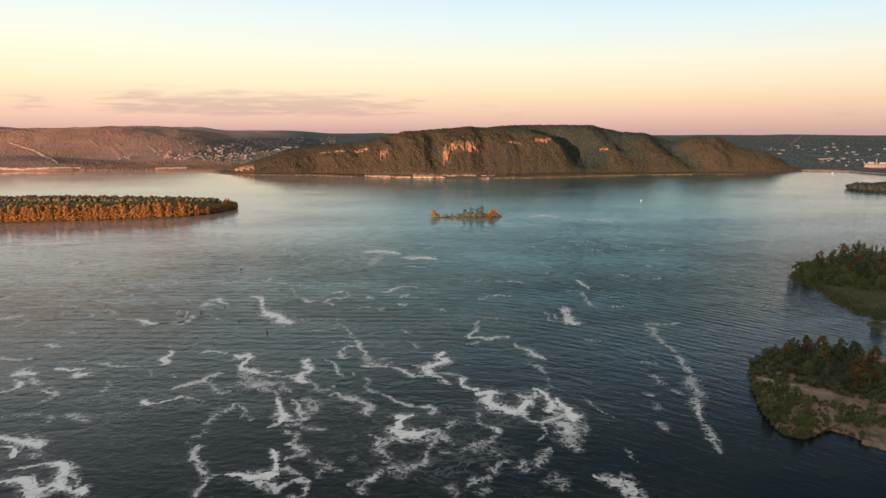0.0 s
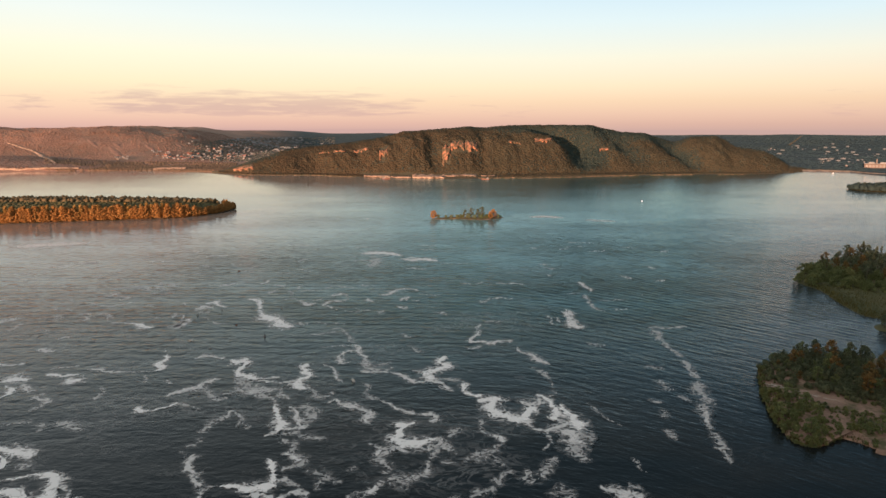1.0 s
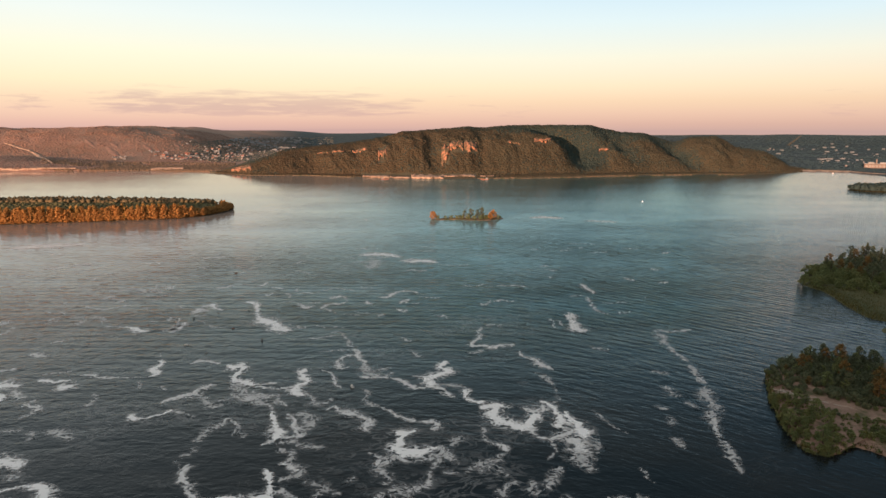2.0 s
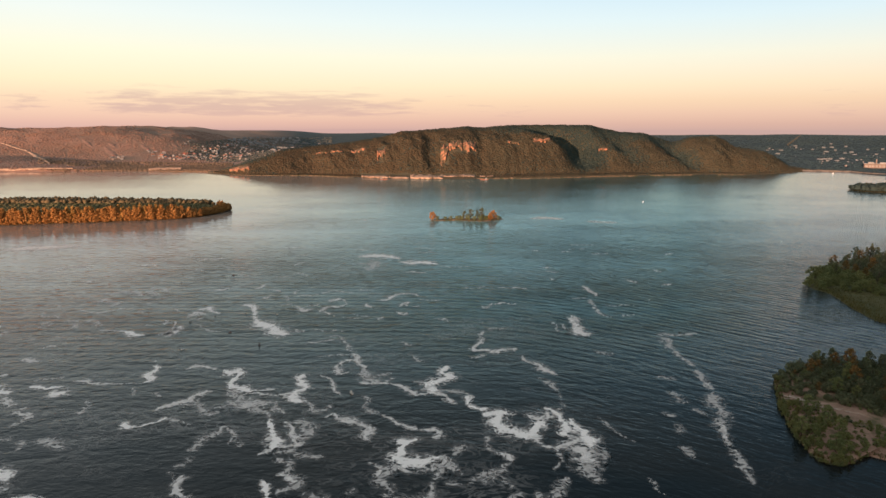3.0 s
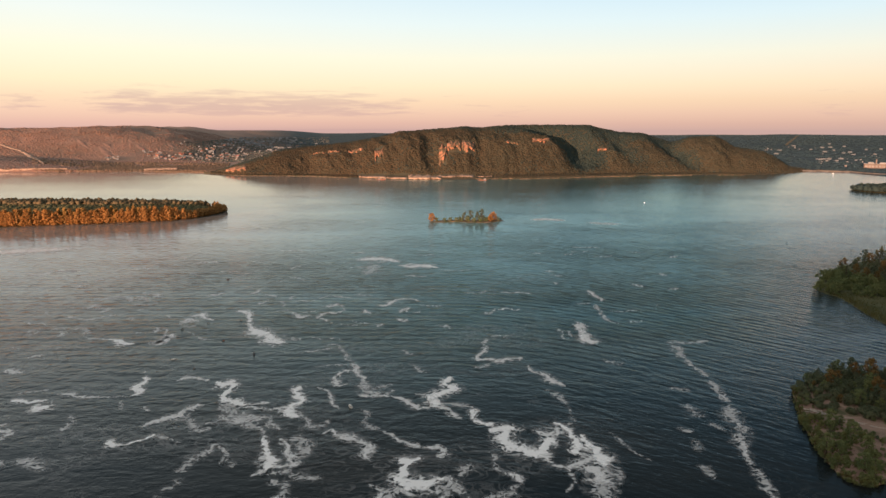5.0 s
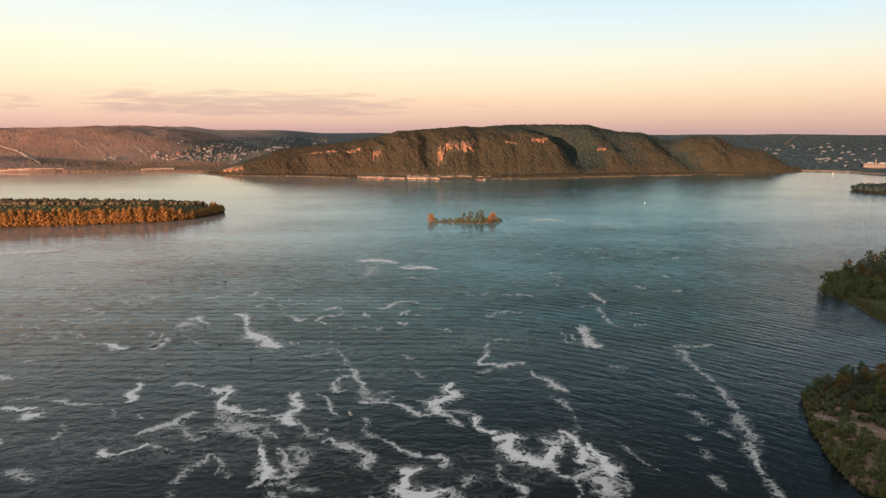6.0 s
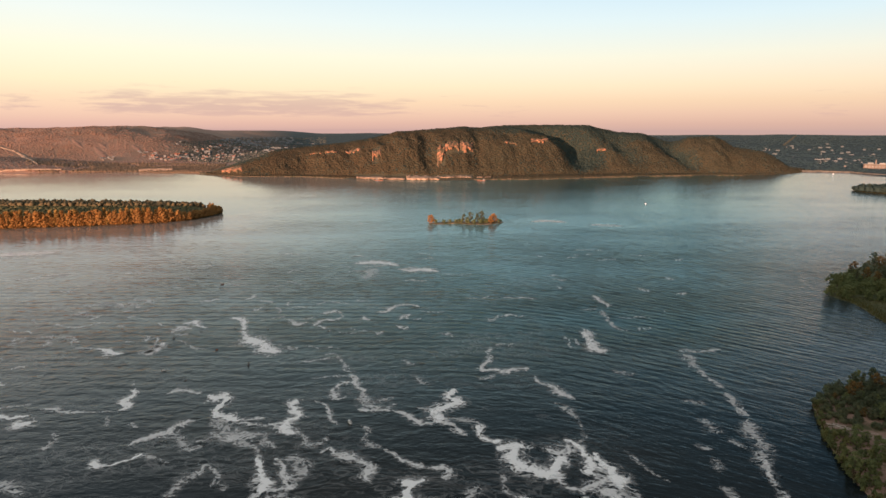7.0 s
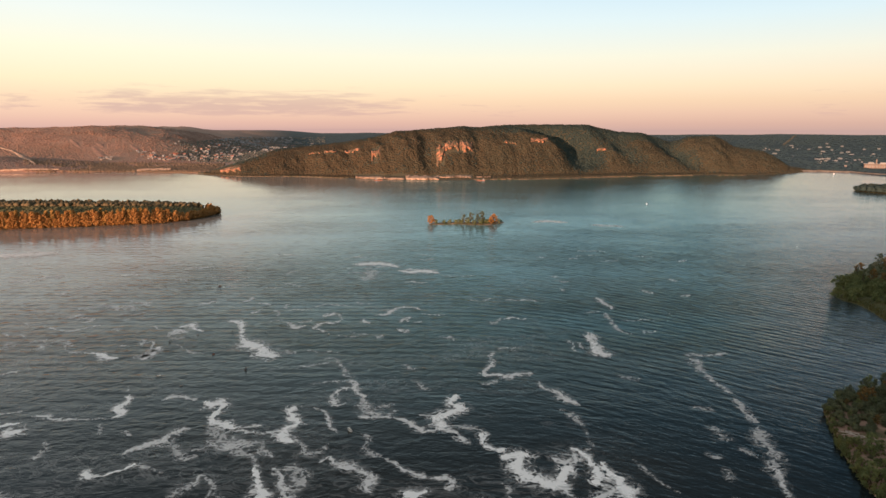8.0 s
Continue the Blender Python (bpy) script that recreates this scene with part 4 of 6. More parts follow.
# meadow island
meadow_kinds = Grove([
    tree(15, 4.4, 2.5, 16, 850, 0.5, LEAF_DARK, 41, "dark tree on the meadow island"),
    tree(16, 4.6, 3.0, 16, 850, 0.5, LEAF_RUST, 42, "tree with autumn crown above the meadow"),
    tree(18, 3.0, 3.0, 15, 1000, 0.45, LEAF_DARK, 43, "tall slim dark poplar above the meadow", "tall", "poplar"),
    tree(6.5, 4.0, 0.3, 13, 650, 0.48, LEAF_GREEN, 44, "dense green willow bush at the meadow", "bush", "bush"),
], "trees of the meadow island")
spots, rng = scatter(line_b, 60, 5.0, 71, lambda x, y, d: (y > 430 + (x < 306) * 60) & (d > 4) & (x < 385))
for x, y in spots:
    tall_stand = x > 338
    meadow_kinds.plant(int(rng.choice([0, 1, 2], p=[0.2, 0.15, 0.65] if tall_stand else [0.44, 0.34, 0.22])), x, y, 0.8, rng.uniform(0.7, 1.0) * (1.1 if tall_stand else 1.0), rng.uniform(0, 360))
spots, rng = scatter(line_b, 110, 3.8, 72, lambda x, y, d: (y > 428 - (x - 268) * 0.55) & (y < 462 + 60 * (x < 315)) & (d > 0.6) & (x < 375))
for x, y in spots:
    meadow_kinds.plant(3, x, y, 0.5, rng.uniform(0.7, 1.2), rng.uniform(0, 360))

# two bushes on a tiny tussock between the islands
TUSSOCK = ((250, 331), (254, 328), (260, 330), (264, 337), (259, 342), (252, 338))
low_land("tussock", TUSSOCK, 0.6, MEADOW, "tiny grassy tussock in the shallows", 6, 0.4)
for x, y, size in ((255, 334, 0.55), (260, 336, 0.7), (257, 338, 0.5)):
    meadow_kinds.plant(0, x, y, 0.3, size, x * 31 % 360)

# far dark island
spots, rng = scatter(line_c, 260, 7.5, 81, lambda x, y, d: d > 2)
wood("far_island_wood", spots, 0.4, rng.uniform(9, 14, len(spots)), rng.uniform(9, 13, len(spots)), DARK_SHADE_LEAVES, 82, "dark wood on the small far island", True)

# ---- foam ----
FOAM = {c: foam_material("foam_%s" % w, c) for c, w in ((0.38, "faint"), (0.55, "thin"), (0.78, "lacy"), (1.0, "thick"))}
foam_count = 0


def foam_streak(cover, *nodes):
    """One drifting streak of foam along nodes of (x, y, width), stirred by eddies; its second texture coordinate is 1 in the middle, 0 at its edge, less outside."""
    global foam_count
    foam_count += 1
    p = np.array(nodes, float)
    if len(p) == 2:
        p = np.array([p[0], (p[0] + p[1]) / 2, p[1]])
    p = np.concatenate([p[:1] * 2 - p[1:2], p, p[-1:] * 2 - p[-2:-1]])
    p[[0, -1], 2] = p[[1, -2], 2] * 0.4
    t = np.linspace(0, 1, 14, endpoint=False)[:, None]
    rows = []
    for i in range(len(p) - 3):
        a, b, c, d = p[i:i + 4]
        rows.append(0.5 * (2 * b + (c - a) * t + (2 * a - 5 * b + 4 * c - d) * t ** 2 + (3 * b - a - 3 * c + d) * t ** 3))
    line = np.concatenate(rows + [p[-2:-1]])
    k = len(line)
    away = line[:, 1].mean()
    wide = np.maximum(line[:, 2] * (0.80 - 0.10 * smooth(200, 290, away)), 0.8 + 1.0 * smooth(280, 480, away)) * (0.75 + 0.6 * fractal(np.arange(k) * 0.12, np.full(k, foam_count * 3.7), 91, 2))
    wide *= np.minimum(np.minimum(np.arange(k), np.arange(k)[::-1]) / 7.0 + 0.55, 1.0)
    cover = min(cover + max(0.32 * smooth(325, 380, away), 0.16 * smooth(-50, -130, line[:, 0].mean())), 1.0)
    step = 0.42 + 0.5 * max(0.0, (away - 250) / 250)
    margin = 1.7 * wide.max() + 2.5
    xs = np.arange(line[:, 0].min() - margin, line[:, 0].max() + margin, step)
    ys = np.arange(line[:, 1].min() - margin, line[:, 1].max() + margin, step * 1.3)
    X, Y = np.meshgrid(xs, ys)
    SX, SY = X, Y
    for size, swing in ((11.0, 1.0), (4.2, 1.3), (1.7, 0.7)):
        dx, dy = fractal(SX / size, SY / size, 95, 2) - 0.5, fractal(SX / size + 40, SY / size, 97, 2) - 0.5
        SX, SY = SX + swing * 2 * dx, SY + swing * 2 * dy
    q = np.full(X.shape, -9.0)
    for i in range(0, k, 2):
        q = np.maximum(q, 1 - np.hypot(SX - line[i, 0], SY - line[i, 1]) / (0.5 * wide[i]))
    cells = np.maximum(np.maximum(q[:-1, :-1], q[1:, :-1]), np.maximum(q[:-1, 1:], q[1:, 1:])) > -1.95
    rows_n, cols_n = X.shape
    idx = np.arange(rows_n * cols_n).reshape(rows_n, cols_n)
    faces = np.stack([idx[:-1, :-1], idx[:-1, 1:], idx[1:, 1:], idx[1:, :-1]], -1)[cells]
    used, faces = np.unique(faces, return_inverse=True)
    faces = faces.reshape(-1, 4)
    lift = 0.05 + 0.012 * (foam_count % 9)
    verts = np.stack([X.ravel()[used], Y.ravel()[used], np.full(len(used), lift)], -1)
    uvs = np.stack([np.zeros(len(used)), q.ravel()[used]], -1)
    kind = min(FOAM, key=lambda c: abs(c - cover))
    ob = mesh_object("foam_streak", verts, faces, FOAM[kind])
    layer = ob.data.uv_layers.new(name="across")
    order = np.empty(len(ob.data.loops), np.int32)
    ob.data.loops.foreach_get("vertex_index", order)
    layer.data.foreach_set("uv", uvs.astype(np.float32)[order].ravel())
    word = {0.38: "faint thread of foam", 0.55: "thin torn streak of foam", 0.78: "lacy white streak of foam", 1.0: "thick white swirl of foam"}[kind]
    return tagged(ob, word + " drifting on dark water", "foam", "foam streaks on the river")


foam_streak(1, (-134.8, 173.2, 3.5), (-130.8, 175.1, 4.1), (-124.4, 172.3, 5.2), (-120.2, 167.7, 4.8), (-119.5, 163.1, 3.8))
foam_streak(1, (-137.2, 179.7, 1.0), (-132.0, 182.3, 1.3), (-127.2, 185.1, 1.9), (-121.2, 183.0, 4.1), (-117.3, 179.6, 5.2), (-117.3, 176.0, 4.3), (-113.7, 171.9, 3.9), (-109.8, 168.9, 2.9))
foam_streak(0.78, (-122.1, 170.1, 4.5), (-118.1, 170.7, 2.2), (-116.6, 172.5, 3.1), (-113.3, 170.7, 5.3))
foam_streak(0.55, (-115.6, 178.3, 1.8), (-111.3, 175.7, 1.8), (-111.3, 172.5, 1.3), (-111.6, 170.1, 1.7))
foam_streak(0.78, (-109.1, 168.3, 3.0), (-107.2, 170.1, 3.5), (-105.6, 165.9, 3.0))
foam_streak(0.78, (-155.2, 201.9, 4.7), (-150.8, 201.4, 5.2), (-144.1, 199.0, 6.1), (-139.9, 197.8, 5.5), (-136.9, 195.1, 3.0))
foam_streak(0.38, (-136.2, 190.9, 3.9), (-133.0, 190.2, 3.4))
foam_streak(0.78, (-150.4, 195.1, 1.5), (-145.9, 194.3, 2.0), (-142.6, 192.0, 2.2), (-141.1, 188.0, 1.2))
foam_streak(0.78, (-190.3, 258.3, 1.9), (-188.2, 260.9, 5.7), (-184.8, 261.6, 7.6), (-180.7, 260.9, 4.4))
foam_streak(0.55, (-190.8, 263.6, 3.2), (-188.9, 266.3, 3.2), (-186.5, 269.0, 1.9))
foam_streak(0.78, (-186.6, 255.2, 1.6), (-180.6, 250.8, 3.1), (-178.3, 246.0, 2.7), (-179.8, 242.6, 2.7), (-182.6, 240.3, 2.7))
foam_streak(0.55, (-178.9, 255.8, 2.5), (-172.8, 249.6, 3.6), (-172.3, 247.2, 2.4))
foam_streak(0.38, (-165.0, 240.8, 3.5), (-164.6, 246.0, 3.0))
foam_streak(0.55, (-166.3, 244.9, 1.8), (-161.5, 240.3, 2.3), (-157.7, 238.0, 4.3), (-160.0, 242.5, 2.3))
foam_streak(0.38, (-157.1, 234.8, 2.3), (-159.4, 231.0, 2.3))
foam_streak(0.78, (-175.6, 265.6, 2.2), (-172.5, 266.9, 5.0), (-167.7, 265.5, 2.8), (-162.0, 266.9, 1.6))
foam_streak(0.78, (-163.7, 260.9, 4.3), (-159.0, 259.6, 7.3), (-157.1, 261.5, 4.3))
foam_streak(0.55, (-211.2, 280.5, 4.8), (-203.6, 277.6, 4.1), (-197.3, 278.3, 2.4), (-194.1, 280.5, 2.7))
foam_streak(0.38, (-177.3, 272.5, 2.9), (-172.8, 275.3, 1.9), (-167.5, 277.5, 2.9))
foam_streak(0.55, (-199.8, 299.6, 2.8), (-195.3, 297.1, 4.9), (-191.0, 296.2, 2.1))
foam_streak(0.38, (-198.5, 315.5, 5.1), (-196.6, 317.4, 5.1))
foam_streak(0.55, (-160.6, 273.9, 2.2), (-156.1, 273.1, 4.1), (-150.6, 270.3, 3.4), (-143.9, 270.3, 1.8), (-136.6, 268.9, 1.2), (-127.9, 270.3, 1.2))
foam_streak(1, (-131.7, 292.0, 3.5), (-130.1, 284.9, 3.1), (-130.2, 279.6, 5.5), (-127.2, 276.0, 3.3), (-127.4, 270.3, 1.8))
foam_streak(0.38, (-136.6, 301.1, 1.3), (-135.1, 294.5, 1.6))
foam_streak(0.78, (-183.3, 341.5, 1.9), (-171.7, 341.5, 3.0), (-164.2, 334.1, 6.9), (-157.6, 335.1, 2.2))
foam_streak(1, (-146.2, 333.0, 6.4), (-145.2, 341.4, 6.5), (-146.1, 350.3, 3.0))
foam_streak(0.55, (-116.7, 287.2, 1.2), (-111.6, 291.2, 4.0), (-106.2, 289.6, 2.8), (-102.0, 286.4, 1.8))
foam_streak(0.38, (-139.6, 241.4, 3.9), (-140.2, 248.3, 2.3), (-144.1, 253.2, 1.8))
foam_streak(0.38, (-126.3, 258.2, 2.3), (-130.7, 264.8, 1.8))
foam_streak(0.38, (-118.4, 259.5, 2.3), (-115.0, 256.9, 1.7))
foam_streak(0.55, (-111.2, 243.0, 1.6), (-109.3, 247.1, 3.0), (-105.4, 250.7, 5.5), (-101.3, 253.1, 6.1), (-100.2, 258.2, 4.2), (-98.0, 262.1, 4.2))
foam_streak(0.55, (-100.8, 253.1, 5.0), (-96.9, 249.5, 4.1), (-93.2, 244.7, 3.5), (-89.1, 241.3, 2.9), (-85.9, 241.8, 2.1))
foam_streak(0.78, (-118.5, 233.1, 2.4), (-115.0, 229.9, 2.4), (-111.3, 230.9, 1.6), (-107.6, 233.1, 1.6), (-105.2, 235.7, 1.8), (-103.6, 237.4, 2.9))
foam_streak(0.55, (-103.6, 237.4, 2.1), (-98.7, 234.1, 2.3), (-91.3, 233.0, 1.3))
foam_streak(0.38, (-142.4, 219.5, 3.7), (-139.1, 219.5, 4.5), (-132.8, 216.2, 4.7), (-129.6, 214.8, 2.1))
foam_streak(0.38, (-166.5, 217.7, 1.7), (-159.0, 219.6, 1.6), (-153.1, 222.4, 1.6))
foam_streak(0.38, (-145.4, 214.8, 3.2), (-148.6, 220.5, 2.4))
foam_streak(0.55, (-81.5, 226.3, 5.0), (-83.7, 222.3, 4.4), (-84.0, 216.6, 3.6), (-85.5, 212.9, 1.7))
foam_streak(0.55, (-81.5, 226.3, 2.5), (-79.8, 229.3, 2.0), (-76.2, 228.3, 2.2), (-73.7, 223.3, 1.9), (-73.4, 217.5, 1.9))
foam_streak(0.38, (-73.1, 221.3, 2.4), (-69.0, 217.5, 2.4), (-67.4, 215.6, 1.4))
foam_streak(0.38, (-83.8, 208.5, 3.3), (-84.6, 204.2, 2.8), (-86.7, 203.4, 1.9), (-84.6, 196.1, 1.4))
foam_streak(0.78, (-81.2, 198.1, 2.0), (-80.7, 194.2, 3.8), (-81.0, 191.2, 2.4), (-79.0, 187.5, 2.4), (-75.8, 185.7, 2.8), (-73.1, 180.5, 1.9), (-70.7, 175.6, 2.7), (-71.0, 171.8, 2.6), (-71.6, 168.8, 2.6), (-70.9, 164.1, 2.2))
foam_streak(0.38, (-71.1, 177.2, 1.4), (-66.7, 178.2, 1.0))
foam_streak(1, (-97.3, 284.9, 2.4), (-92.9, 281.8, 7.1), (-91.1, 284.9, 6.0), (-88.4, 278.1, 4.7), (-90.1, 273.0, 4.6), (-89.3, 268.8, 3.1), (-83.5, 264.7, 5.6), (-79.5, 262.7, 4.2))
foam_streak(0.55, (-87.9, 262.0, 3.9), (-82.4, 256.8, 8.7), (-76.7, 250.6, 9.6), (-71.3, 244.7, 5.7), (-67.9, 241.2, 3.8), (-64.2, 236.2, 2.8))
foam_streak(0.55, (-85.3, 251.9, 3.8), (-77.6, 249.4, 7.4), (-70.5, 250.6, 5.8), (-65.3, 251.8, 2.4), (-64.5, 244.6, 3.9), (-59.3, 242.3, 2.8))
foam_streak(0.38, (-88.0, 245.9, 2.1), (-83.4, 248.2, 3.5))
foam_streak(0.78, (-78.3, 262.0, 1.7), (-74.0, 263.3, 2.5), (-69.9, 264.7, 2.5))
foam_streak(0.78, (-78.2, 260.1, 1.6), (-70.2, 258.7, 1.6), (-62.8, 260.0, 2.4), (-60.1, 262.0, 3.5))
foam_streak(1, (-60.3, 279.5, 5.4), (-61.5, 275.1, 2.5), (-57.9, 268.7, 6.1), (-56.5, 264.6, 4.1), (-60.0, 261.3, 4.1), (-60.2, 256.8, 5.1), (-57.2, 253.7, 6.3), (-54.4, 252.4, 2.4))
foam_streak(0.55, (-52.6, 251.8, 2.9), (-50.0, 247.6, 2.3), (-47.7, 243.5, 4.1), (-43.3, 244.6, 3.8), (-40.9, 249.3, 1.5))
foam_streak(0.78, (-43.8, 237.2, 1.2), (-40.8, 240.0, 2.2), (-37.1, 236.7, 2.7), (-32.2, 235.6, 4.2), (-28.1, 231.3, 3.6), (-24.3, 228.2, 3.1), (-24.9, 223.2, 4.0), (-23.1, 219.3, 1.6))
foam_streak(1, (-64.7, 235.7, 2.3), (-61.9, 229.3, 3.2), (-59.4, 223.2, 3.1), (-57.2, 218.4, 5.2), (-56.2, 214.2, 4.2))
foam_streak(0.78, (-56.2, 214.2, 3.2), (-57.6, 211.5, 2.5), (-60.5, 209.7, 1.4))
foam_streak(0.78, (-56.7, 234.6, 2.7), (-54.3, 229.3, 2.7), (-52.0, 224.2, 3.6), (-49.8, 219.3, 3.5), (-47.1, 217.4, 2.6), (-51.2, 216.0, 3.0), (-54.6, 214.7, 2.1))
foam_streak(0.55, (-52.9, 233.5, 4.9), (-49.2, 232.4, 6.4), (-46.7, 227.2, 5.8), (-48.0, 222.2, 4.7))
foam_streak(0.55, (-54.2, 210.6, 2.5), (-50.2, 211.9, 3.4), (-45.4, 209.3, 3.6), (-41.0, 208.4, 3.6), (-39.0, 210.1, 2.5))
foam_streak(0.55, (-52.8, 207.5, 2.5), (-49.6, 205.0, 3.1), (-46.6, 200.8, 3.5), (-48.2, 197.2, 3.9), (-44.3, 194.9, 4.3), (-43.4, 191.1, 3.4), (-45.9, 189.2, 3.4), (-48.1, 187.4, 2.3))
foam_streak(0.78, (-49.5, 197.6, 2.0), (-46.4, 195.7, 3.2), (-44.0, 193.0, 2.1))
foam_streak(1, (-55.0, 194.1, 1.9), (-53.1, 190.0, 2.8), (-51.3, 185.7, 2.7), (-50.2, 181.5, 3.1), (-51.1, 178.8, 4.9), (-53.6, 177.2, 5.7), (-56.1, 177.2, 4.5), (-60.7, 178.2, 2.3), (-65.6, 178.2, 1.2))
foam_streak(0.78, (-54.9, 175.6, 3.6), (-52.9, 173.7, 3.6), (-53.2, 171.5, 2.2))
foam_streak(0.55, (-50.0, 182.9, 1.9), (-46.8, 181.5, 2.7), (-43.6, 179.5, 2.6), (-41.1, 178.1, 1.8))
foam_streak(0.78, (-51.2, 174.0, 2.2), (-48.1, 172.4, 3.2), (-46.4, 169.3, 2.7), (-44.9, 171.8, 2.2), (-43.6, 173.6, 1.8), (-40.7, 174.9, 1.8), (-37.0, 173.0, 1.8), (-36.9, 169.9, 1.7), (-38.1, 167.5, 2.1), (-40.4, 164.6, 2.5))
foam_streak(0.38, (-41.1, 187.4, 2.1), (-37.6, 186.3, 3.1), (-34.7, 186.3, 4.9), (-32.8, 182.8, 4.0), (-35.5, 180.5, 3.0), (-35.7, 176.8, 2.2))
foam_streak(0.38, (-30.4, 180.1, 2.0), (-28.3, 180.8, 2.0))
foam_streak(0.38, (-26.4, 188.1, 2.5), (-24.2, 188.8, 2.1))
foam_streak(0.55, (-53.2, 326.8, 2.9), (-59.2, 324.8, 2.3), (-65.8, 322.9, 1.9))
foam_streak(0.55, (-57.9, 331.8, 2.6), (-52.4, 331.8, 3.6), (-46.0, 320.9, 2.9), (-43.1, 311.5, 4.0), (-40.1, 309.7, 2.5))
foam_streak(0.78, (-40.8, 306.2, 4.3), (-37.2, 296.7, 5.1), (-33.8, 288.6, 2.6))
foam_streak(0.55, (-58.7, 302.7, 1.5), (-49.5, 304.4, 2.1), (-43.0, 304.4, 2.7))
foam_streak(0.78, (-41.1, 297.6, 3.9), (-44.6, 295.9, 3.3), (-46.2, 289.4, 3.8), (-44.4, 281.7, 3.1), (-40.4, 283.2, 1.7))
foam_streak(0.55, (-34.1, 288.6, 2.6), (-31.8, 280.9, 4.3), (-28.2, 273.6, 7.2), (-22.6, 271.5, 4.7), (-18.5, 277.2, 2.0))
foam_streak(0.38, (-33.5, 283.2, 4.6), (-28.8, 278.7, 6.7), (-20.2, 281.7, 2.8))
foam_streak(0.78, (-33.3, 271.5, 2.5), (-26.6, 270.8, 3.6), (-19.8, 270.0, 2.5), (-16.5, 268.7, 2.4), (-13.7, 265.9, 3.5), (-10.8, 261.9, 3.4), (-7.3, 258.6, 2.4), (-3.0, 259.3, 1.6))
foam_streak(0.78, (-51.9, 278.7, 1.4), (-46.6, 273.6, 2.0), (-43.8, 266.6, 3.0), (-42.4, 261.3, 2.4), (-38.8, 258.0, 2.1))
foam_streak(0.55, (-30.3, 258.0, 1.3), (-27.2, 253.6, 2.9), (-27.8, 247.5, 2.8), (-25.4, 244.0, 2.8), (-22.4, 242.8, 2.2))
foam_streak(0.78, (-21.8, 241.7, 1.7), (-16.9, 235.6, 2.2), (-13.2, 232.3, 2.6), (-8.4, 229.7, 3.1), (-3.7, 228.1, 2.6), (-0.3, 227.1, 2.6), (2.0, 224.6, 3.7), (1.0, 220.7, 2.1))
foam_streak(1, (5.6, 289.3, 3.8), (2.8, 283.1, 4.2), (6.9, 277.9, 7.8), (1.8, 273.5, 7.7), (-2.5, 270.0, 7.6), (-1.0, 263.2, 5.9), (-1.7, 259.3, 3.9))
foam_streak(0.55, (-1.9, 270.7, 3.3), (-6.5, 271.4, 2.5), (-9.7, 271.4, 1.4))
foam_streak(0.78, (-0.9, 261.2, 4.0), (3.0, 258.0, 4.4), (6.7, 251.7, 3.3), (9.7, 249.2, 2.3))
foam_streak(0.55, (1.6, 263.2, 1.6), (5.5, 263.2, 2.4), (9.4, 261.8, 4.0), (14.0, 257.9, 2.9), (14.3, 252.3, 2.1))
foam_streak(1, (-13.4, 219.3, 3.4), (-9.4, 219.2, 5.0), (-6.5, 219.7, 2.1), (-10.5, 216.0, 3.4), (-11.1, 211.4, 3.1), (-11.6, 207.5, 6.6), (-7.1, 205.3, 7.8), (-2.9, 204.9, 6.1), (-2.0, 207.9, 4.0), (1.6, 209.2, 2.4))
foam_streak(0.55, (1.1, 209.2, 2.0), (3.1, 207.0, 2.0), (1.9, 202.4, 2.4), (-0.6, 200.7, 2.4), (-2.3, 203.2, 1.9))
foam_streak(0.55, (3.9, 207.0, 3.3), (4.7, 201.5, 4.7), (1.5, 197.5, 3.4), (0.4, 192.9, 2.3), (-0.0, 187.0, 3.4))
foam_streak(0.55, (-12.7, 202.8, 2.8), (-15.6, 200.8, 3.6), (-18.7, 202.4, 2.4), (-22.0, 204.9, 2.4))
foam_streak(0.55, (-13.6, 200.8, 3.2), (-16.7, 196.8, 3.8), (-17.3, 192.9, 3.3), (-14.1, 189.9, 3.3), (-15.0, 184.9, 2.2))
foam_streak(0.78, (-17.6, 199.9, 1.9), (-18.8, 196.0, 1.9))
foam_streak(0.55, (-14.3, 181.4, 3.0), (-10.6, 182.1, 4.0), (-7.7, 181.4, 4.4), (-3.2, 184.9, 3.4), (0.1, 187.0, 3.4))
foam_streak(0.38, (-7.5, 178.1, 3.1), (-10.2, 177.1, 3.1), (-12.6, 179.4, 2.0))
foam_streak(0.55, (-15.1, 180.4, 1.8), (-16.1, 178.1, 2.2), (-17.3, 175.5, 3.1), (-19.8, 173.9, 4.3), (-20.1, 168.7, 2.5))
foam_streak(0.38, (-21.2, 174.9, 2.3), (-23.2, 172.4, 2.5), (-25.8, 171.7, 1.7))
foam_streak(0.78, (-16.5, 178.1, 1.6), (-17.5, 175.2, 2.3), (-18.9, 173.9, 1.7))
foam_streak(0.55, (6.5, 212.7, 2.9), (9.1, 214.5, 5.0), (7.5, 209.2, 2.4))
foam_streak(0.38, (5.4, 204.9, 3.7), (8.7, 196.7, 2.3))
foam_streak(0.38, (4.3, 193.6, 3.1), (8.7, 192.9, 2.7))
foam_streak(0.38, (-13.8, 317.0, 3.8), (-18.1, 325.7, 3.2))
foam_streak(0.55, (-11.3, 304.3, 2.1), (-9.0, 298.3, 3.9), (-5.7, 295.8, 2.9))
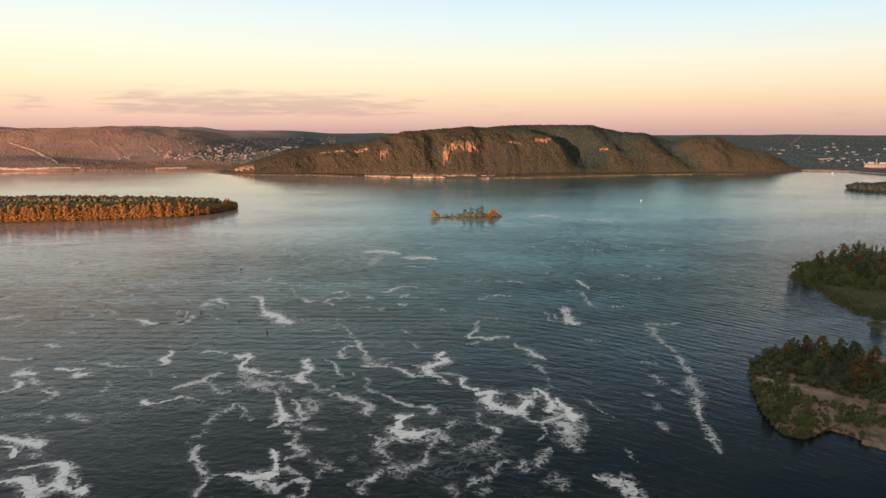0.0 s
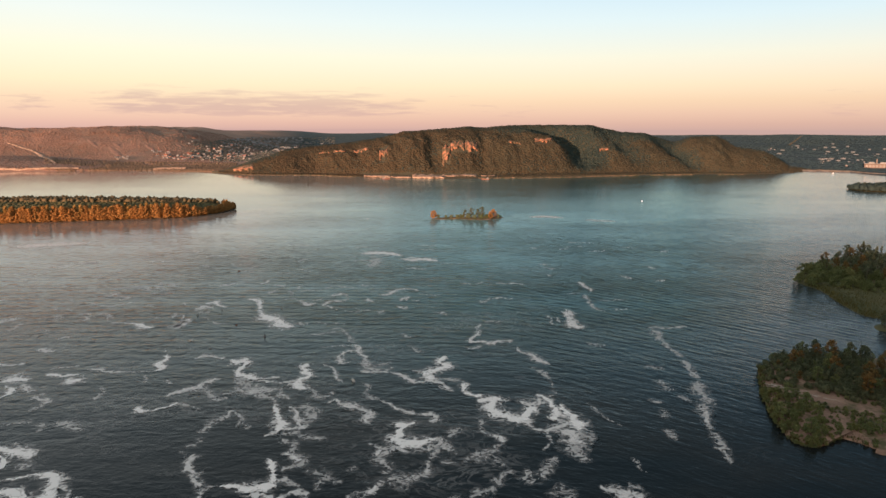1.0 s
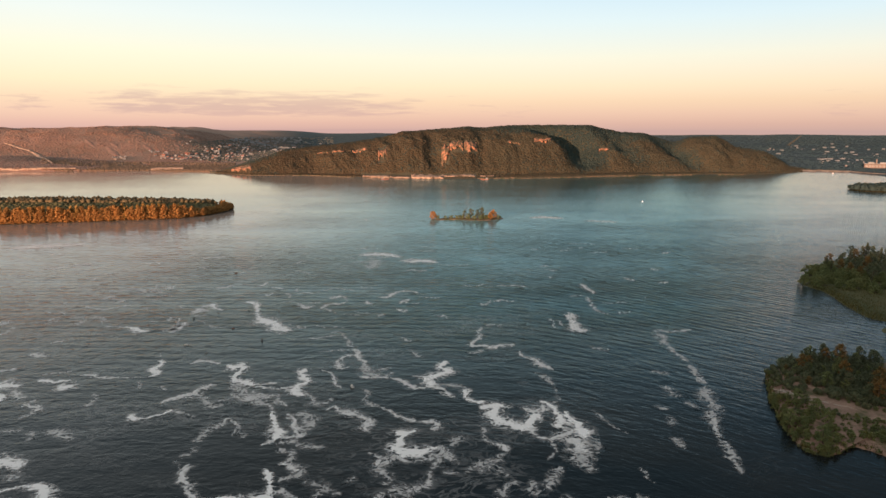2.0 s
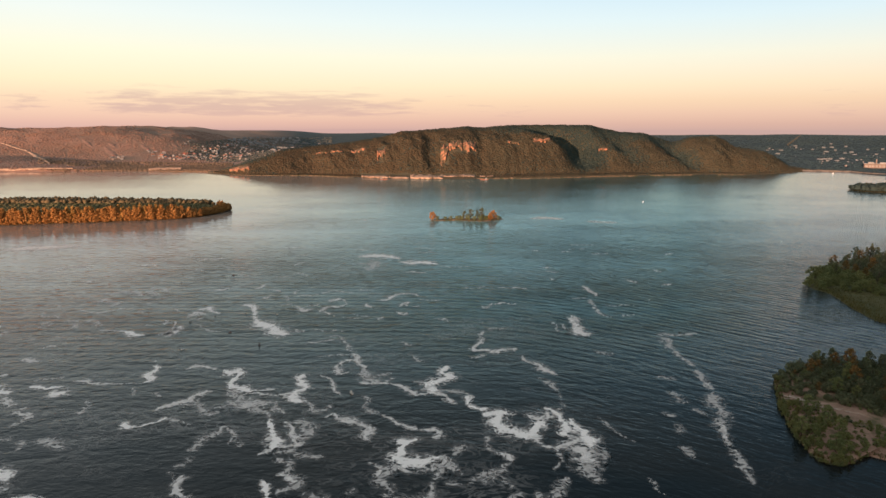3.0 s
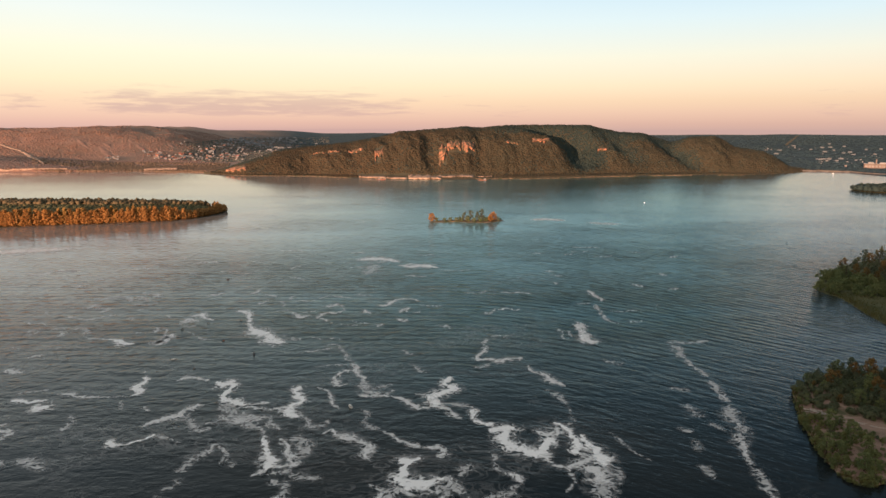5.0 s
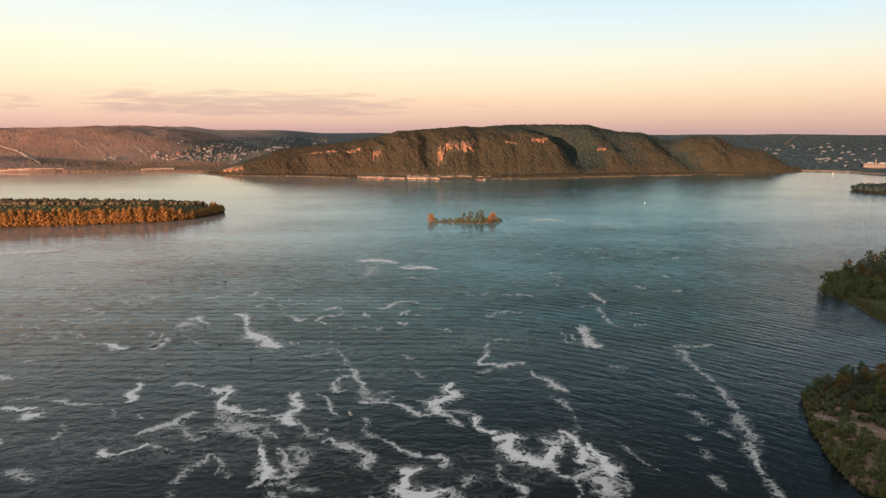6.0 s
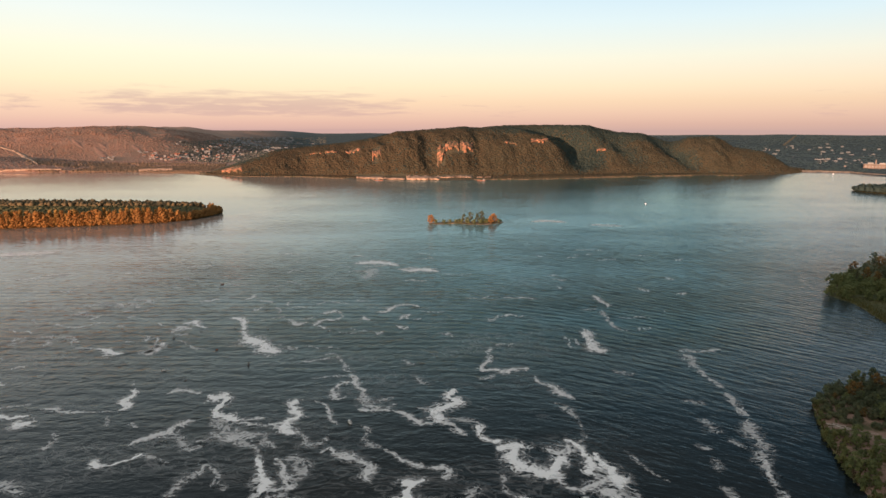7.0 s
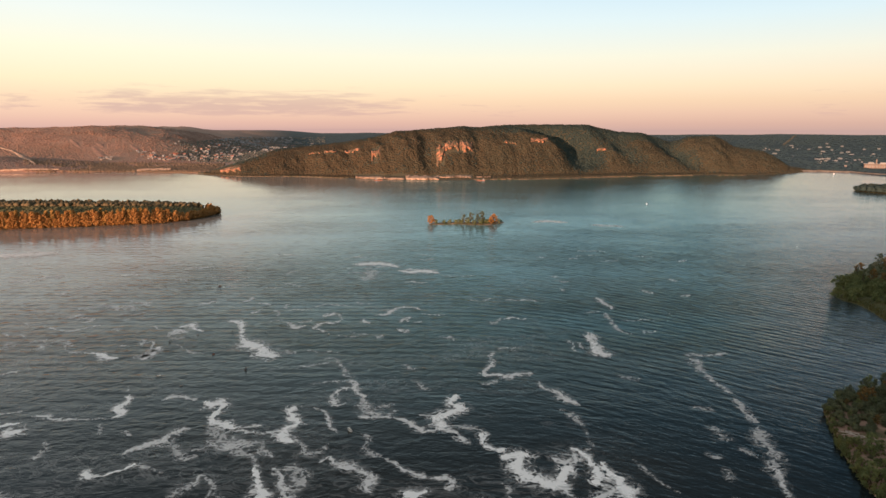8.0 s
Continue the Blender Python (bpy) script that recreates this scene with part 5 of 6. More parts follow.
foam_streak(0.78, (25.8, 343.3, 2.0), (24.8, 326.6, 2.9), (21.3, 318.8, 2.8), (20.0, 311.4, 4.0), (24.9, 311.4, 4.9), (29.9, 309.6, 4.9), (34.7, 312.3, 5.6), (40.8, 312.3, 3.1))
foam_streak(0.55, (17.7, 300.8, 2.4), (23.8, 304.3, 3.3))
foam_streak(0.78, (42.3, 304.2, 1.8), (45.0, 297.4, 2.7), (49.0, 294.1, 4.4), (49.9, 286.9, 5.8), (53.0, 283.0, 3.2), (55.7, 279.3, 1.4))
foam_streak(0.55, (46.7, 275.6, 2.0), (50.0, 272.7, 3.6), (51.8, 267.1, 4.4), (53.2, 263.1, 3.0))
foam_streak(0.38, (51.8, 260.4, 2.1), (52.1, 250.4, 2.1), (49.1, 243.3, 2.5))
foam_streak(1, (14.5, 257.9, 2.4), (13.7, 250.4, 2.8), (17.7, 245.6, 3.0), (21.8, 243.9, 2.5))
foam_streak(1, (20.5, 238.8, 3.4), (26.0, 241.6, 7.0), (23.6, 235.5, 6.3), (25.5, 230.7, 7.7), (28.4, 227.1, 8.5), (32.4, 224.0, 8.4), (35.8, 224.0, 6.1), (38.7, 229.1, 4.3), (41.8, 234.4, 4.9))
foam_streak(0.78, (35.5, 240.4, 2.5), (39.4, 237.6, 4.4), (42.4, 238.7, 5.9), (45.2, 241.5, 2.8))
foam_streak(0.78, (35.6, 222.1, 3.5), (38.2, 217.3, 2.5), (41.1, 214.5, 2.7), (44.5, 215.4, 3.7), (48.3, 218.7, 4.6), (52.2, 220.6, 3.5))
foam_streak(1, (44.2, 246.2, 2.3), (47.9, 243.3, 3.0), (48.6, 236.0, 3.2), (50.3, 232.2, 4.1), (49.9, 227.0, 5.3), (47.0, 223.5, 2.6))
foam_streak(1, (52.5, 236.5, 2.7), (54.8, 229.0, 3.9), (55.4, 223.0, 5.7), (55.7, 216.8, 5.6))
foam_streak(0.78, (50.0, 215.8, 6.0), (51.6, 210.8, 7.7), (52.4, 206.5, 6.7))
foam_streak(0.55, (49.8, 209.1, 6.7), (51.5, 203.9, 7.5), (49.8, 199.8, 6.1), (51.4, 195.8, 4.3), (51.9, 192.8, 2.3))
foam_streak(0.38, (58.0, 220.5, 3.3), (58.9, 212.6, 3.2), (57.9, 204.8, 3.6))
foam_streak(0.55, (42.2, 214.5, 2.0), (43.1, 206.9, 2.0), (41.8, 202.7, 1.5), (38.9, 200.2, 1.5))
foam_streak(0.55, (17.4, 225.1, 1.6), (19.5, 222.1, 2.1), (19.5, 215.9, 2.0), (21.8, 210.9, 2.4), (24.5, 210.4, 3.1), (26.7, 208.2, 2.4), (25.0, 204.0, 2.0), (22.3, 201.1, 2.4))
foam_streak(0.78, (23.0, 210.4, 1.8), (25.5, 209.6, 2.4), (26.1, 206.5, 1.8))
foam_streak(0.55, (22.9, 199.1, 3.2), (18.5, 198.7, 3.8), (15.3, 196.7, 3.2), (11.8, 192.5, 1.9))
foam_streak(0.38, (15.4, 194.0, 3.3), (19.8, 194.4, 4.6), (24.6, 190.9, 2.5))
foam_streak(0.55, (41.8, 195.5, 3.4), (39.1, 189.1, 4.5), (35.6, 183.7, 3.6), (32.2, 181.0, 3.2), (30.7, 183.7, 2.6), (32.4, 187.6, 1.8))
foam_streak(0.55, (27.6, 186.6, 2.2), (24.3, 183.7, 3.0), (22.9, 180.0, 2.8), (21.3, 183.4, 2.2))
foam_streak(0.55, (20.2, 178.7, 1.8), (18.0, 176.1, 2.7), (14.5, 175.4, 3.1), (13.0, 173.2, 2.1))
foam_streak(0.38, (16.3, 169.2, 3.4), (19.1, 169.8, 4.2))
foam_streak(0.38, (7.9, 171.7, 4.2), (9.9, 166.3, 3.7))
foam_streak(0.38, (38.7, 173.5, 4.3), (42.0, 175.4, 5.1), (41.6, 169.8, 5.0))
foam_streak(0.78, (55.3, 179.6, 1.2), (57.2, 177.0, 2.6), (59.7, 176.0, 4.0), (61.9, 174.4, 5.6), (66.2, 175.3, 4.0))
foam_streak(0.78, (60.2, 173.4, 3.2), (62.4, 170.9, 4.7), (65.9, 169.7, 3.6), (63.2, 165.6, 3.9))
foam_streak(0.38, (63.2, 179.9, 1.6), (66.6, 177.9, 2.0))
foam_streak(0.55, (69.5, 195.0, 1.3), (70.2, 190.9, 1.5), (71.3, 186.8, 1.3))
foam_streak(0.38, (64.1, 236.5, 2.0), (66.2, 230.6, 1.7), (67.7, 225.5, 1.7), (70.8, 218.6, 1.2))
foam_streak(0.55, (122.8, 335.6, 4.9), (131.2, 334.5, 5.2), (144.5, 337.6, 3.2))
foam_streak(0.55, (123.3, 330.4, 6.9), (121.9, 318.6, 5.0), (120.8, 309.4, 3.6), (121.6, 298.9, 3.5), (123.2, 290.7, 2.8))
foam_streak(0.55, (121.4, 286.0, 3.4), (121.5, 279.1, 4.8), (120.3, 269.8, 4.4), (120.0, 263.6, 2.6))
foam_streak(0.55, (118.9, 259.7, 4.3), (115.1, 250.2, 6.6), (114.0, 241.4, 6.4), (109.4, 233.1, 5.7), (107.3, 225.4, 4.5), (105.8, 219.0, 3.7))
foam_streak(0.55, (108.9, 232.1, 2.6), (108.2, 225.9, 2.8), (105.5, 220.0, 2.5))
foam_streak(0.55, (106.0, 220.5, 2.2), (105.2, 213.4, 2.9), (104.4, 208.1, 2.9), (102.3, 204.7, 3.3), (102.2, 199.7, 2.8), (101.2, 193.8, 2.9))
foam_streak(0.38, (103.1, 278.4, 4.1), (106.8, 274.8, 4.7))
foam_streak(0.38, (101.9, 260.3, 4.5), (102.2, 254.0, 6.0), (102.9, 250.3, 3.8))
foam_streak(0.38, (104.7, 244.3, 2.7), (105.4, 238.6, 2.6))
foam_streak(0.55, (90.2, 240.3, 2.6), (93.9, 238.6, 2.6))
foam_streak(0.38, (92.3, 231.1, 3.0), (92.0, 224.9, 3.5))
foam_streak(0.38, (89.1, 214.4, 2.9), (88.3, 207.3, 3.3))
foam_streak(0.78, (81.4, 370.1, 4.0), (80.3, 352.1, 3.9), (78.5, 339.9, 5.4), (82.3, 334.6, 3.7))
foam_streak(0.38, (72.2, 354.4, 3.2), (73.3, 345.4, 2.7))
foam_streak(0.38, (79.9, 309.5, 2.2), (86.7, 305.0, 5.6))
foam_streak(0.7, (83.7, 368.6, 5.8), (81.8, 350.7, 4.0), (80.2, 339.7, 9.1), (84.2, 335.5, 6.3))
foam_streak(0.9, (-121.2, 393.6, 6.6), (-114.6, 386.7, 5.8), (-109.7, 373.5, 2.9), (-103.7, 358.7, 6.1), (-98.3, 351.8, 12.9), (-94.3, 349.5, 9.0))
foam_streak(0.9, (-91.6, 349.5, 5.3), (-86.4, 338.6, 11.0), (-80.7, 335.5, 4.2))
foam_streak(0.6, (-254.0, 340.7, 5.3), (-250.5, 345.1, 8.1), (-246.1, 348.5, 5.5))
foam_streak(0.4, (-285.8, 385.3, 5.0), (-283.2, 389.5, 5.1))
foam_streak(0.35, (-297.8, 502.8, 7.8), (-283.5, 502.9, 7.7))
foam_streak(0.4, (-396.2, 570.6, 10.4), (-374.9, 579.6, 14.0), (-347.5, 589.0, 10.6))
foam_streak(0.5, (-223.9, 418.0, 3.5), (-218.9, 421.6, 5.0), (-215.6, 425.4, 5.0), (-212.0, 425.3, 5.0), (-206.6, 420.3, 4.7), (-201.8, 417.9, 3.3))
foam_streak(0.55, (-200.6, 425.3, 3.5), (-196.4, 424.0, 3.7), (-195.4, 419.0, 5.0), (-191.9, 419.0, 5.0))
foam_streak(0.4, (-221.1, 399.5, 3.2), (-216.8, 399.5, 3.2), (-217.6, 405.1, 4.8), (-211.2, 398.4, 4.2), (-208.5, 398.3, 3.1))
foam_streak(0.35, (-206.0, 391.9, 3.1), (-203.9, 392.9, 3.0), (-203.4, 396.1, 3.0))
foam_streak(0.3, (-183.5, 376.6, 2.6), (-182.9, 380.5, 2.8), (-178.4, 376.5, 3.4))
foam_streak(0.25, (-185.7, 394.9, 3.0), (-184.1, 397.1, 4.6))
foam_streak(0.4, (-223.4, 346.0, 3.7), (-222.8, 349.2, 3.3), (-226.2, 355.9, 3.6), (-224.4, 358.5, 4.0), (-220.8, 359.4, 2.6))
foam_streak(0.35, (-216.7, 356.7, 2.6), (-213.1, 359.3, 3.9), (-210.1, 360.2, 3.6), (-206.8, 355.8, 0.8))
foam_streak(0.35, (-205.2, 345.9, 2.3), (-205.4, 350.7, 3.7), (-201.2, 352.4, 2.5))
foam_streak(0.45, (-203.1, 358.4, 3.9), (-199.9, 361.0, 5.0), (-194.8, 358.3, 2.0), (-194.0, 354.0, 3.4), (-190.7, 347.4, 1.4), (-187.2, 344.1, 3.3), (-181.9, 343.3, 3.4), (-177.2, 342.5, 3.3))
foam_streak(0.4, (-219.6, 380.7, 3.9), (-215.3, 377.8, 2.7), (-207.3, 374.8, 2.8), (-200.7, 376.7, 2.8), (-197.2, 383.6, 2.9), (-193.2, 385.6, 2.9))
foam_streak(0.85, (-148.7, 334.6, 3.1), (-146.7, 336.1, 5.0), (-147.3, 342.2, 5.0), (-145.7, 343.8, 4.1), (-149.1, 348.7, 1.9), (-149.6, 353.7, 1.5), (-152.3, 357.1, 1.5))
foam_streak(0.4, (-156.6, 353.7, 2.9), (-157.2, 358.9, 4.4), (-156.2, 360.7, 3.6))
foam_streak(0.5, (-149.2, 371.6, 2.6), (-147.2, 373.4, 3.8), (-146.3, 377.3, 5.0), (-141.0, 373.4, 3.9), (-144.7, 377.3, 2.2))
foam_streak(0.6, (-146.4, 382.2, 2.7), (-144.6, 384.2, 5.0), (-142.5, 386.3, 5.0), (-139.6, 381.2, 3.1), (-134.9, 377.2, 2.4), (-132.3, 375.3, 2.4))
foam_streak(0.4, (-143.6, 363.2, 2.4), (-141.2, 363.2, 3.7), (-137.9, 364.1, 2.4))
foam_streak(0.5, (-139.4, 354.5, 2.2), (-135.1, 352.7, 2.0), (-131.4, 347.7, 2.4), (-127.5, 343.7, 2.7), (-124.4, 341.3, 3.1), (-121.3, 341.3, 2.0), (-117.6, 338.9, 1.9))
foam_streak(0.5, (-155.9, 427.6, 3.4), (-152.0, 428.8, 5.0), (-148.9, 430.1, 5.0), (-146.6, 434.0, 5.0))
foam_streak(0.35, (-165.7, 352.1, 3.5), (-163.4, 352.1, 3.5))
foam_streak(0.3, (-161.5, 383.3, 1.6), (-158.0, 378.3, 1.5))
foam_streak(0.4, (-126.2, 433.9, 3.4), (-124.4, 436.5, 3.2), (-124.1, 444.7, 3.0))
foam_streak(0.4, (-114.8, 429.9, 3.3), (-111.2, 428.6, 3.3), (-107.0, 426.0, 3.2))
foam_streak(0.35, (-114.9, 410.2, 3.0), (-111.9, 409.0, 2.9), (-110.3, 418.6, 2.8))
foam_streak(0.4, (-101.7, 412.5, 2.7), (-98.8, 408.9, 1.9), (-97.8, 402.1, 1.4))
foam_streak(0.35, (-96.6, 417.2, 2.6), (-96.0, 423.4, 2.6), (-95.7, 428.5, 2.6))
foam_streak(0.55, (-89.8, 391.1, 2.5), (-85.6, 386.9, 3.4), (-81.7, 380.8, 5.0), (-77.9, 382.8, 3.9))
foam_streak(0.5, (-71.7, 378.8, 2.3), (-69.6, 384.8, 3.7), (-66.5, 388.9, 4.0), (-61.7, 387.8, 3.9), (-58.6, 393.1, 2.0), (-59.9, 401.8, 2.0), (-62.8, 407.6, 2.2))
foam_streak(0.4, (-71.1, 378.7, 2.4), (-67.6, 376.8, 2.3), (-64.4, 372.9, 3.2))
foam_streak(0.4, (-70.4, 401.9, 4.3), (-67.1, 404.1, 5.0), (-64.2, 407.6, 4.3))
foam_streak(0.3, (-78.0, 420.8, 3.0), (-76.7, 423.3, 3.2), (-71.2, 427.1, 3.2), (-65.4, 424.5, 3.2), (-55.8, 421.9, 3.1))
foam_streak(0.4, (-45.2, 397.3, 1.7), (-43.9, 390.8, 4.3), (-40.3, 387.7, 3.7))
foam_streak(0.55, (-36.4, 404.0, 2.9), (-32.4, 405.1, 5.0), (-30.1, 412.1, 5.0), (-26.2, 416.8, 4.4), (-21.5, 420.5, 4.7), (-15.7, 419.2, 3.1), (-11.4, 416.7, 3.0))
foam_streak(0.5, (-22.1, 389.6, 2.8), (-20.5, 397.2, 3.7), (-17.8, 398.2, 1.8), (-18.9, 391.7, 3.3))
foam_streak(0.45, (-24.1, 378.4, 2.2), (-21.4, 374.5, 3.3), (-18.7, 370.7, 4.7), (-17.7, 376.4, 1.5))
foam_streak(0.3, (-15.9, 389.6, 2.6), (-11.0, 390.6, 2.6))
foam_streak(0.3, (-9.5, 406.1, 2.9), (-2.7, 403.8, 2.8), (4.2, 403.7, 2.8))
foam_streak(0.4, (-0.7, 365.0, 2.2), (2.3, 362.2, 3.4), (5.4, 364.0, 2.2), (6.4, 357.7, 1.3))
foam_streak(0.3, (29.2, 390.4, 3.8), (32.1, 386.2, 3.7), (36.5, 396.8, 3.0))
foam_streak(0.3, (-50.6, 372.8, 2.3), (-46.1, 369.0, 2.2))
foam_streak(0.35, (-36.6, 366.1, 2.2), (-33.6, 363.4, 3.3), (-32.3, 369.8, 1.7))
foam_streak(0.25, (-152.8, 474.7, 4.2), (-144.6, 471.5, 4.1), (-136.0, 476.2, 4.2))
foam_streak(0.3, (-117.4, 509.0, 5.0), (-114.8, 516.5, 5.0), (-112.1, 520.4, 5.0))
foam_streak(0.3, (-109.7, 479.3, 4.2), (-104.0, 477.7, 4.0), (-98.6, 471.2, 3.7))
foam_streak(0.4, (-25.9, 524.0, 5.0), (-18.8, 527.9, 5.0), (-13.2, 520.0, 5.0), (-5.2, 523.9, 4.9))
foam_streak(0.3, (-56.5, 516.3, 5.0), (-53.6, 505.0, 3.4), (-55.0, 494.3, 5.0))
foam_streak(0.3, (-58.7, 528.1, 5.0), (-50.0, 532.1, 5.0), (-41.1, 536.2, 5.0))
foam_streak(0.35, (105.5, 440.7, 2.9), (105.9, 433.9, 4.4), (106.6, 427.4, 4.6), (108.5, 421.0, 4.2), (108.1, 413.6, 2.3))
foam_streak(0.3, (102.2, 407.7, 1.7), (101.0, 398.6, 3.7), (100.5, 389.9, 2.9), (99.8, 379.6, 3.1), (100.8, 373.7, 3.6), (103.1, 369.8, 2.5), (105.6, 367.9, 2.5))
foam_streak(0.3, (90.8, 407.8, 3.0), (95.6, 408.9, 3.0), (99.4, 410.1, 1.5))
foam_streak(0.3, (142.5, 460.8, 5.0), (144.9, 456.3, 5.0), (147.2, 451.8, 5.0))
foam_streak(0.3, (174.2, 491.6, 4.5), (175.8, 484.7, 4.4))
foam_streak(0.25, (87.9, 499.0, 5.0), (91.2, 500.8, 5.0))
foam_streak(0.25, (89.1, 573.8, 5.0), (92.7, 571.4, 5.0))
foam_streak(0.2, (87.3, 465.7, 4.1), (87.3, 458.1, 2.7))
foam_streak(0.35, (69.1, 359.1, 2.0), (68.8, 352.1, 2.7), (68.8, 347.1, 1.9), (68.3, 342.2, 1.8), (70.7, 340.6, 2.0))

foam_streak(0.6, (-64.5, 544.6, 11.5), (-54.4, 547.2, 14.6), (-42.8, 544.5, 11.4), (-33.8, 534.2, 6.1))
foam_streak(0.6, (-29.9, 521.9, 7.0), (-20.8, 517.1, 9.9), (-12.0, 519.4, 12.9), (-1.1, 514.7, 6.9))
foam_streak(0.2, (-51.8, 521.9, 15.0), (-51.8, 503.3, 12.5), (-54.1, 490.1, 8.5))
foam_streak(0.4, (120.8, 782.0, 11.9), (140.0, 787.3, 19.5), (156.5, 776.7, 11.9))
foam_streak(0.2, (188.1, 756.3, 14.6), (213.9, 746.5, 18.9))
foam_streak(0.4, (-399.3, 575.6, 13.2), (-384.0, 581.4, 26.3), (-365.6, 587.4, 28.8), (-344.1, 593.4, 13.0))
foam_streak(0.2, (-295.6, 499.3, 7.7), (-289.5, 503.8, 14.4), (-284.1, 506.0, 6.6))
foam_streak(0.2, (-308.9, 488.5, 6.6), (-301.2, 492.8, 9.9))
foam_streak(0.4, (-219.5, 417.1, 3.6), (-213.4, 423.5, 7.3), (-207.3, 423.4, 6.3), (-198.8, 415.5, 5.3))
foam_streak(0.4, (-195.1, 423.4, 4.0), (-188.4, 415.5, 5.3))
foam_streak(0.2, (-212.2, 397.6, 5.2), (-203.9, 396.1, 6.9))
foam_streak(0.4, (-148.0, 365.6, 3.8), (-144.5, 373.1, 5.4), (-141.4, 374.3, 3.9))
foam_streak(0.4, (-143.5, 382.2, 4.7), (-139.6, 383.5, 5.5))
foam_streak(0.2, (-158.1, 356.0, 5.3), (-152.1, 358.4, 5.3))
foam_streak(0.2, (-221.5, 347.1, 4.0), (-220.2, 353.9, 4.0))
foam_streak(0.2, (-203.4, 344.8, 3.9), (-207.1, 356.1, 4.8))
foam_streak(0.2, (-197.9, 359.7, 4.8), (-189.6, 350.4, 3.9))
foam_streak(0.4, (-253.9, 340.6, 5.8), (-251.8, 347.1, 7.5), (-247.4, 350.5, 4.1))
foam_streak(0.4, (-235.4, 327.1, 3.9), (-235.7, 334.2, 5.6), (-237.4, 340.6, 3.6))
foam_streak(0.2, (-218.5, 329.1, 4.6), (-213.4, 327.1, 3.8))

# scattered flecks and threads of foam further out
fleck = np.random.default_rng(400)
for k in range(56):
    y0 = fleck.uniform(340, 600)
    x0 = fleck.uniform(-0.70, 0.16) * y0 if k % 5 else fleck.uniform(0.1, 0.42) * y0
    run = fleck.uniform(3.0, 9.0) * (0.6 + y0 / 700)
    rise = fleck.uniform(-4, 4)
    wide = fleck.uniform(1.0, 2.4)
    foam_streak(fleck.uniform(0.15, 0.55), (x0 - run, y0 - rise, 0.7), (x0 - run * 0.4, y0 + fleck.uniform(-3, 3), wide * 0.6), (x0, y0 + fleck.uniform(-3, 3), wide),
                (x0 + run * 0.5, y0 + fleck.uniform(-3, 3), wide * 0.7), (x0 + run, y0 + rise, 0.7))
foam_streak(0.2, (-154.5, 474.5, 1.0), (-150, 486, 1.2), (-143, 502, 1.4), (-135, 520, 1.2))

# ---- cliffs, quarry and beaches of the far shores ----
def rock_face(name, u0, u1, low, high, out, material, seed, label, cols=40, rows=12, rag=0.5):
    """A rough bare face on the hill between two bearings, with ragged upper and lower edges."""
    u, f = np.meshgrid(np.linspace(u0, u1, cols), np.linspace(0, 1, rows))
    span = high - low
    bottom = low + span * rag * (fractal(u * 260, f * 0, seed) - 0.35)
    top = high - span * rag * (fractal(u * 310, f * 0 + 4, seed + 1) - 0.35)
    x, y, z = hill_place(u, bottom + (top - bottom) * f)
    rim = np.minimum(np.minimum(f, 1 - f) * 5, np.minimum((u - u0), (u1 - u)) / (u1 - u0) * 8)
    proud = out * np.clip(rim, 0, 1) * (0.45 + 1.1 * fractal(u * 400, f * 4, seed + 2)) - 2.5 * (1 - np.clip(rim * 2, 0, 1))
    face = sheet(name, x, y - proud, z + 0.25 * proud, material)
    face.parent = hill
    return tagged(face, label)


for i, (a, b, mid, tall) in enumerate(CLIFFS):
    rock_face("cliff", a, b, mid - tall / 2, mid + tall / 2, 5.5, ROCK, 101 + i, "bare pale limestone cliff in orange light", rag=0.8)
rock_face("quarry_bank", -0.125, -0.078, 0.005, 0.09, 5.0, SAND, 121, "pale quarry spoil at the water", rag=0.3)
rock_face("quarry_bank", -0.080, -0.045, 0.005, 0.06, 4.0, SAND, 122, "pale quarry spoil at the water", rag=0.3)
rock_face("quarry_bank", -0.046, 0.010, 0.005, 0.15, 7.0, SAND, 123, "pale stone terrace of a quarry", rag=0.22)
rock_face("quarry_bank", 0.006, 0.062, 0.06, 0.14, 5.0, SAND, 124, "pale stone terrace of a quarry", rag=0.22)
rock_face("quarry_bank", 0.066, 0.092, 0.070, 0.11, 4.0, SAND, 125, "pale stone terrace of a quarry", rag=0.22)
for k, (a, b) in enumerate(((-0.335, -0.24), (-0.245, -0.13), (0.06, 0.13), (0.12, 0.24), (0.23, 0.33), (0.34, 0.42), (0.45, 0.50))):
    rock_face("shingle_beach", a, b, 0.0, 0.016 + 0.012 * (k % 3), 2.0, SHORE, 131 + k, "narrow strip of brown shingle at the foot of the hill", 50, 5)
rock_face("bare_slope", -0.337, -0.300, 0.25, 0.75, 4.0, ROCK, 141, "bare reddish slope at the end of the hill")


SCAR = surface("bare_red_soil", (0.27, 0.155, 0.115), (0.42, 0.25, 0.19), 0.03, 0.2, patches=((0.22, 0.145, 0.115), 0.06, 0.42, 0.58))


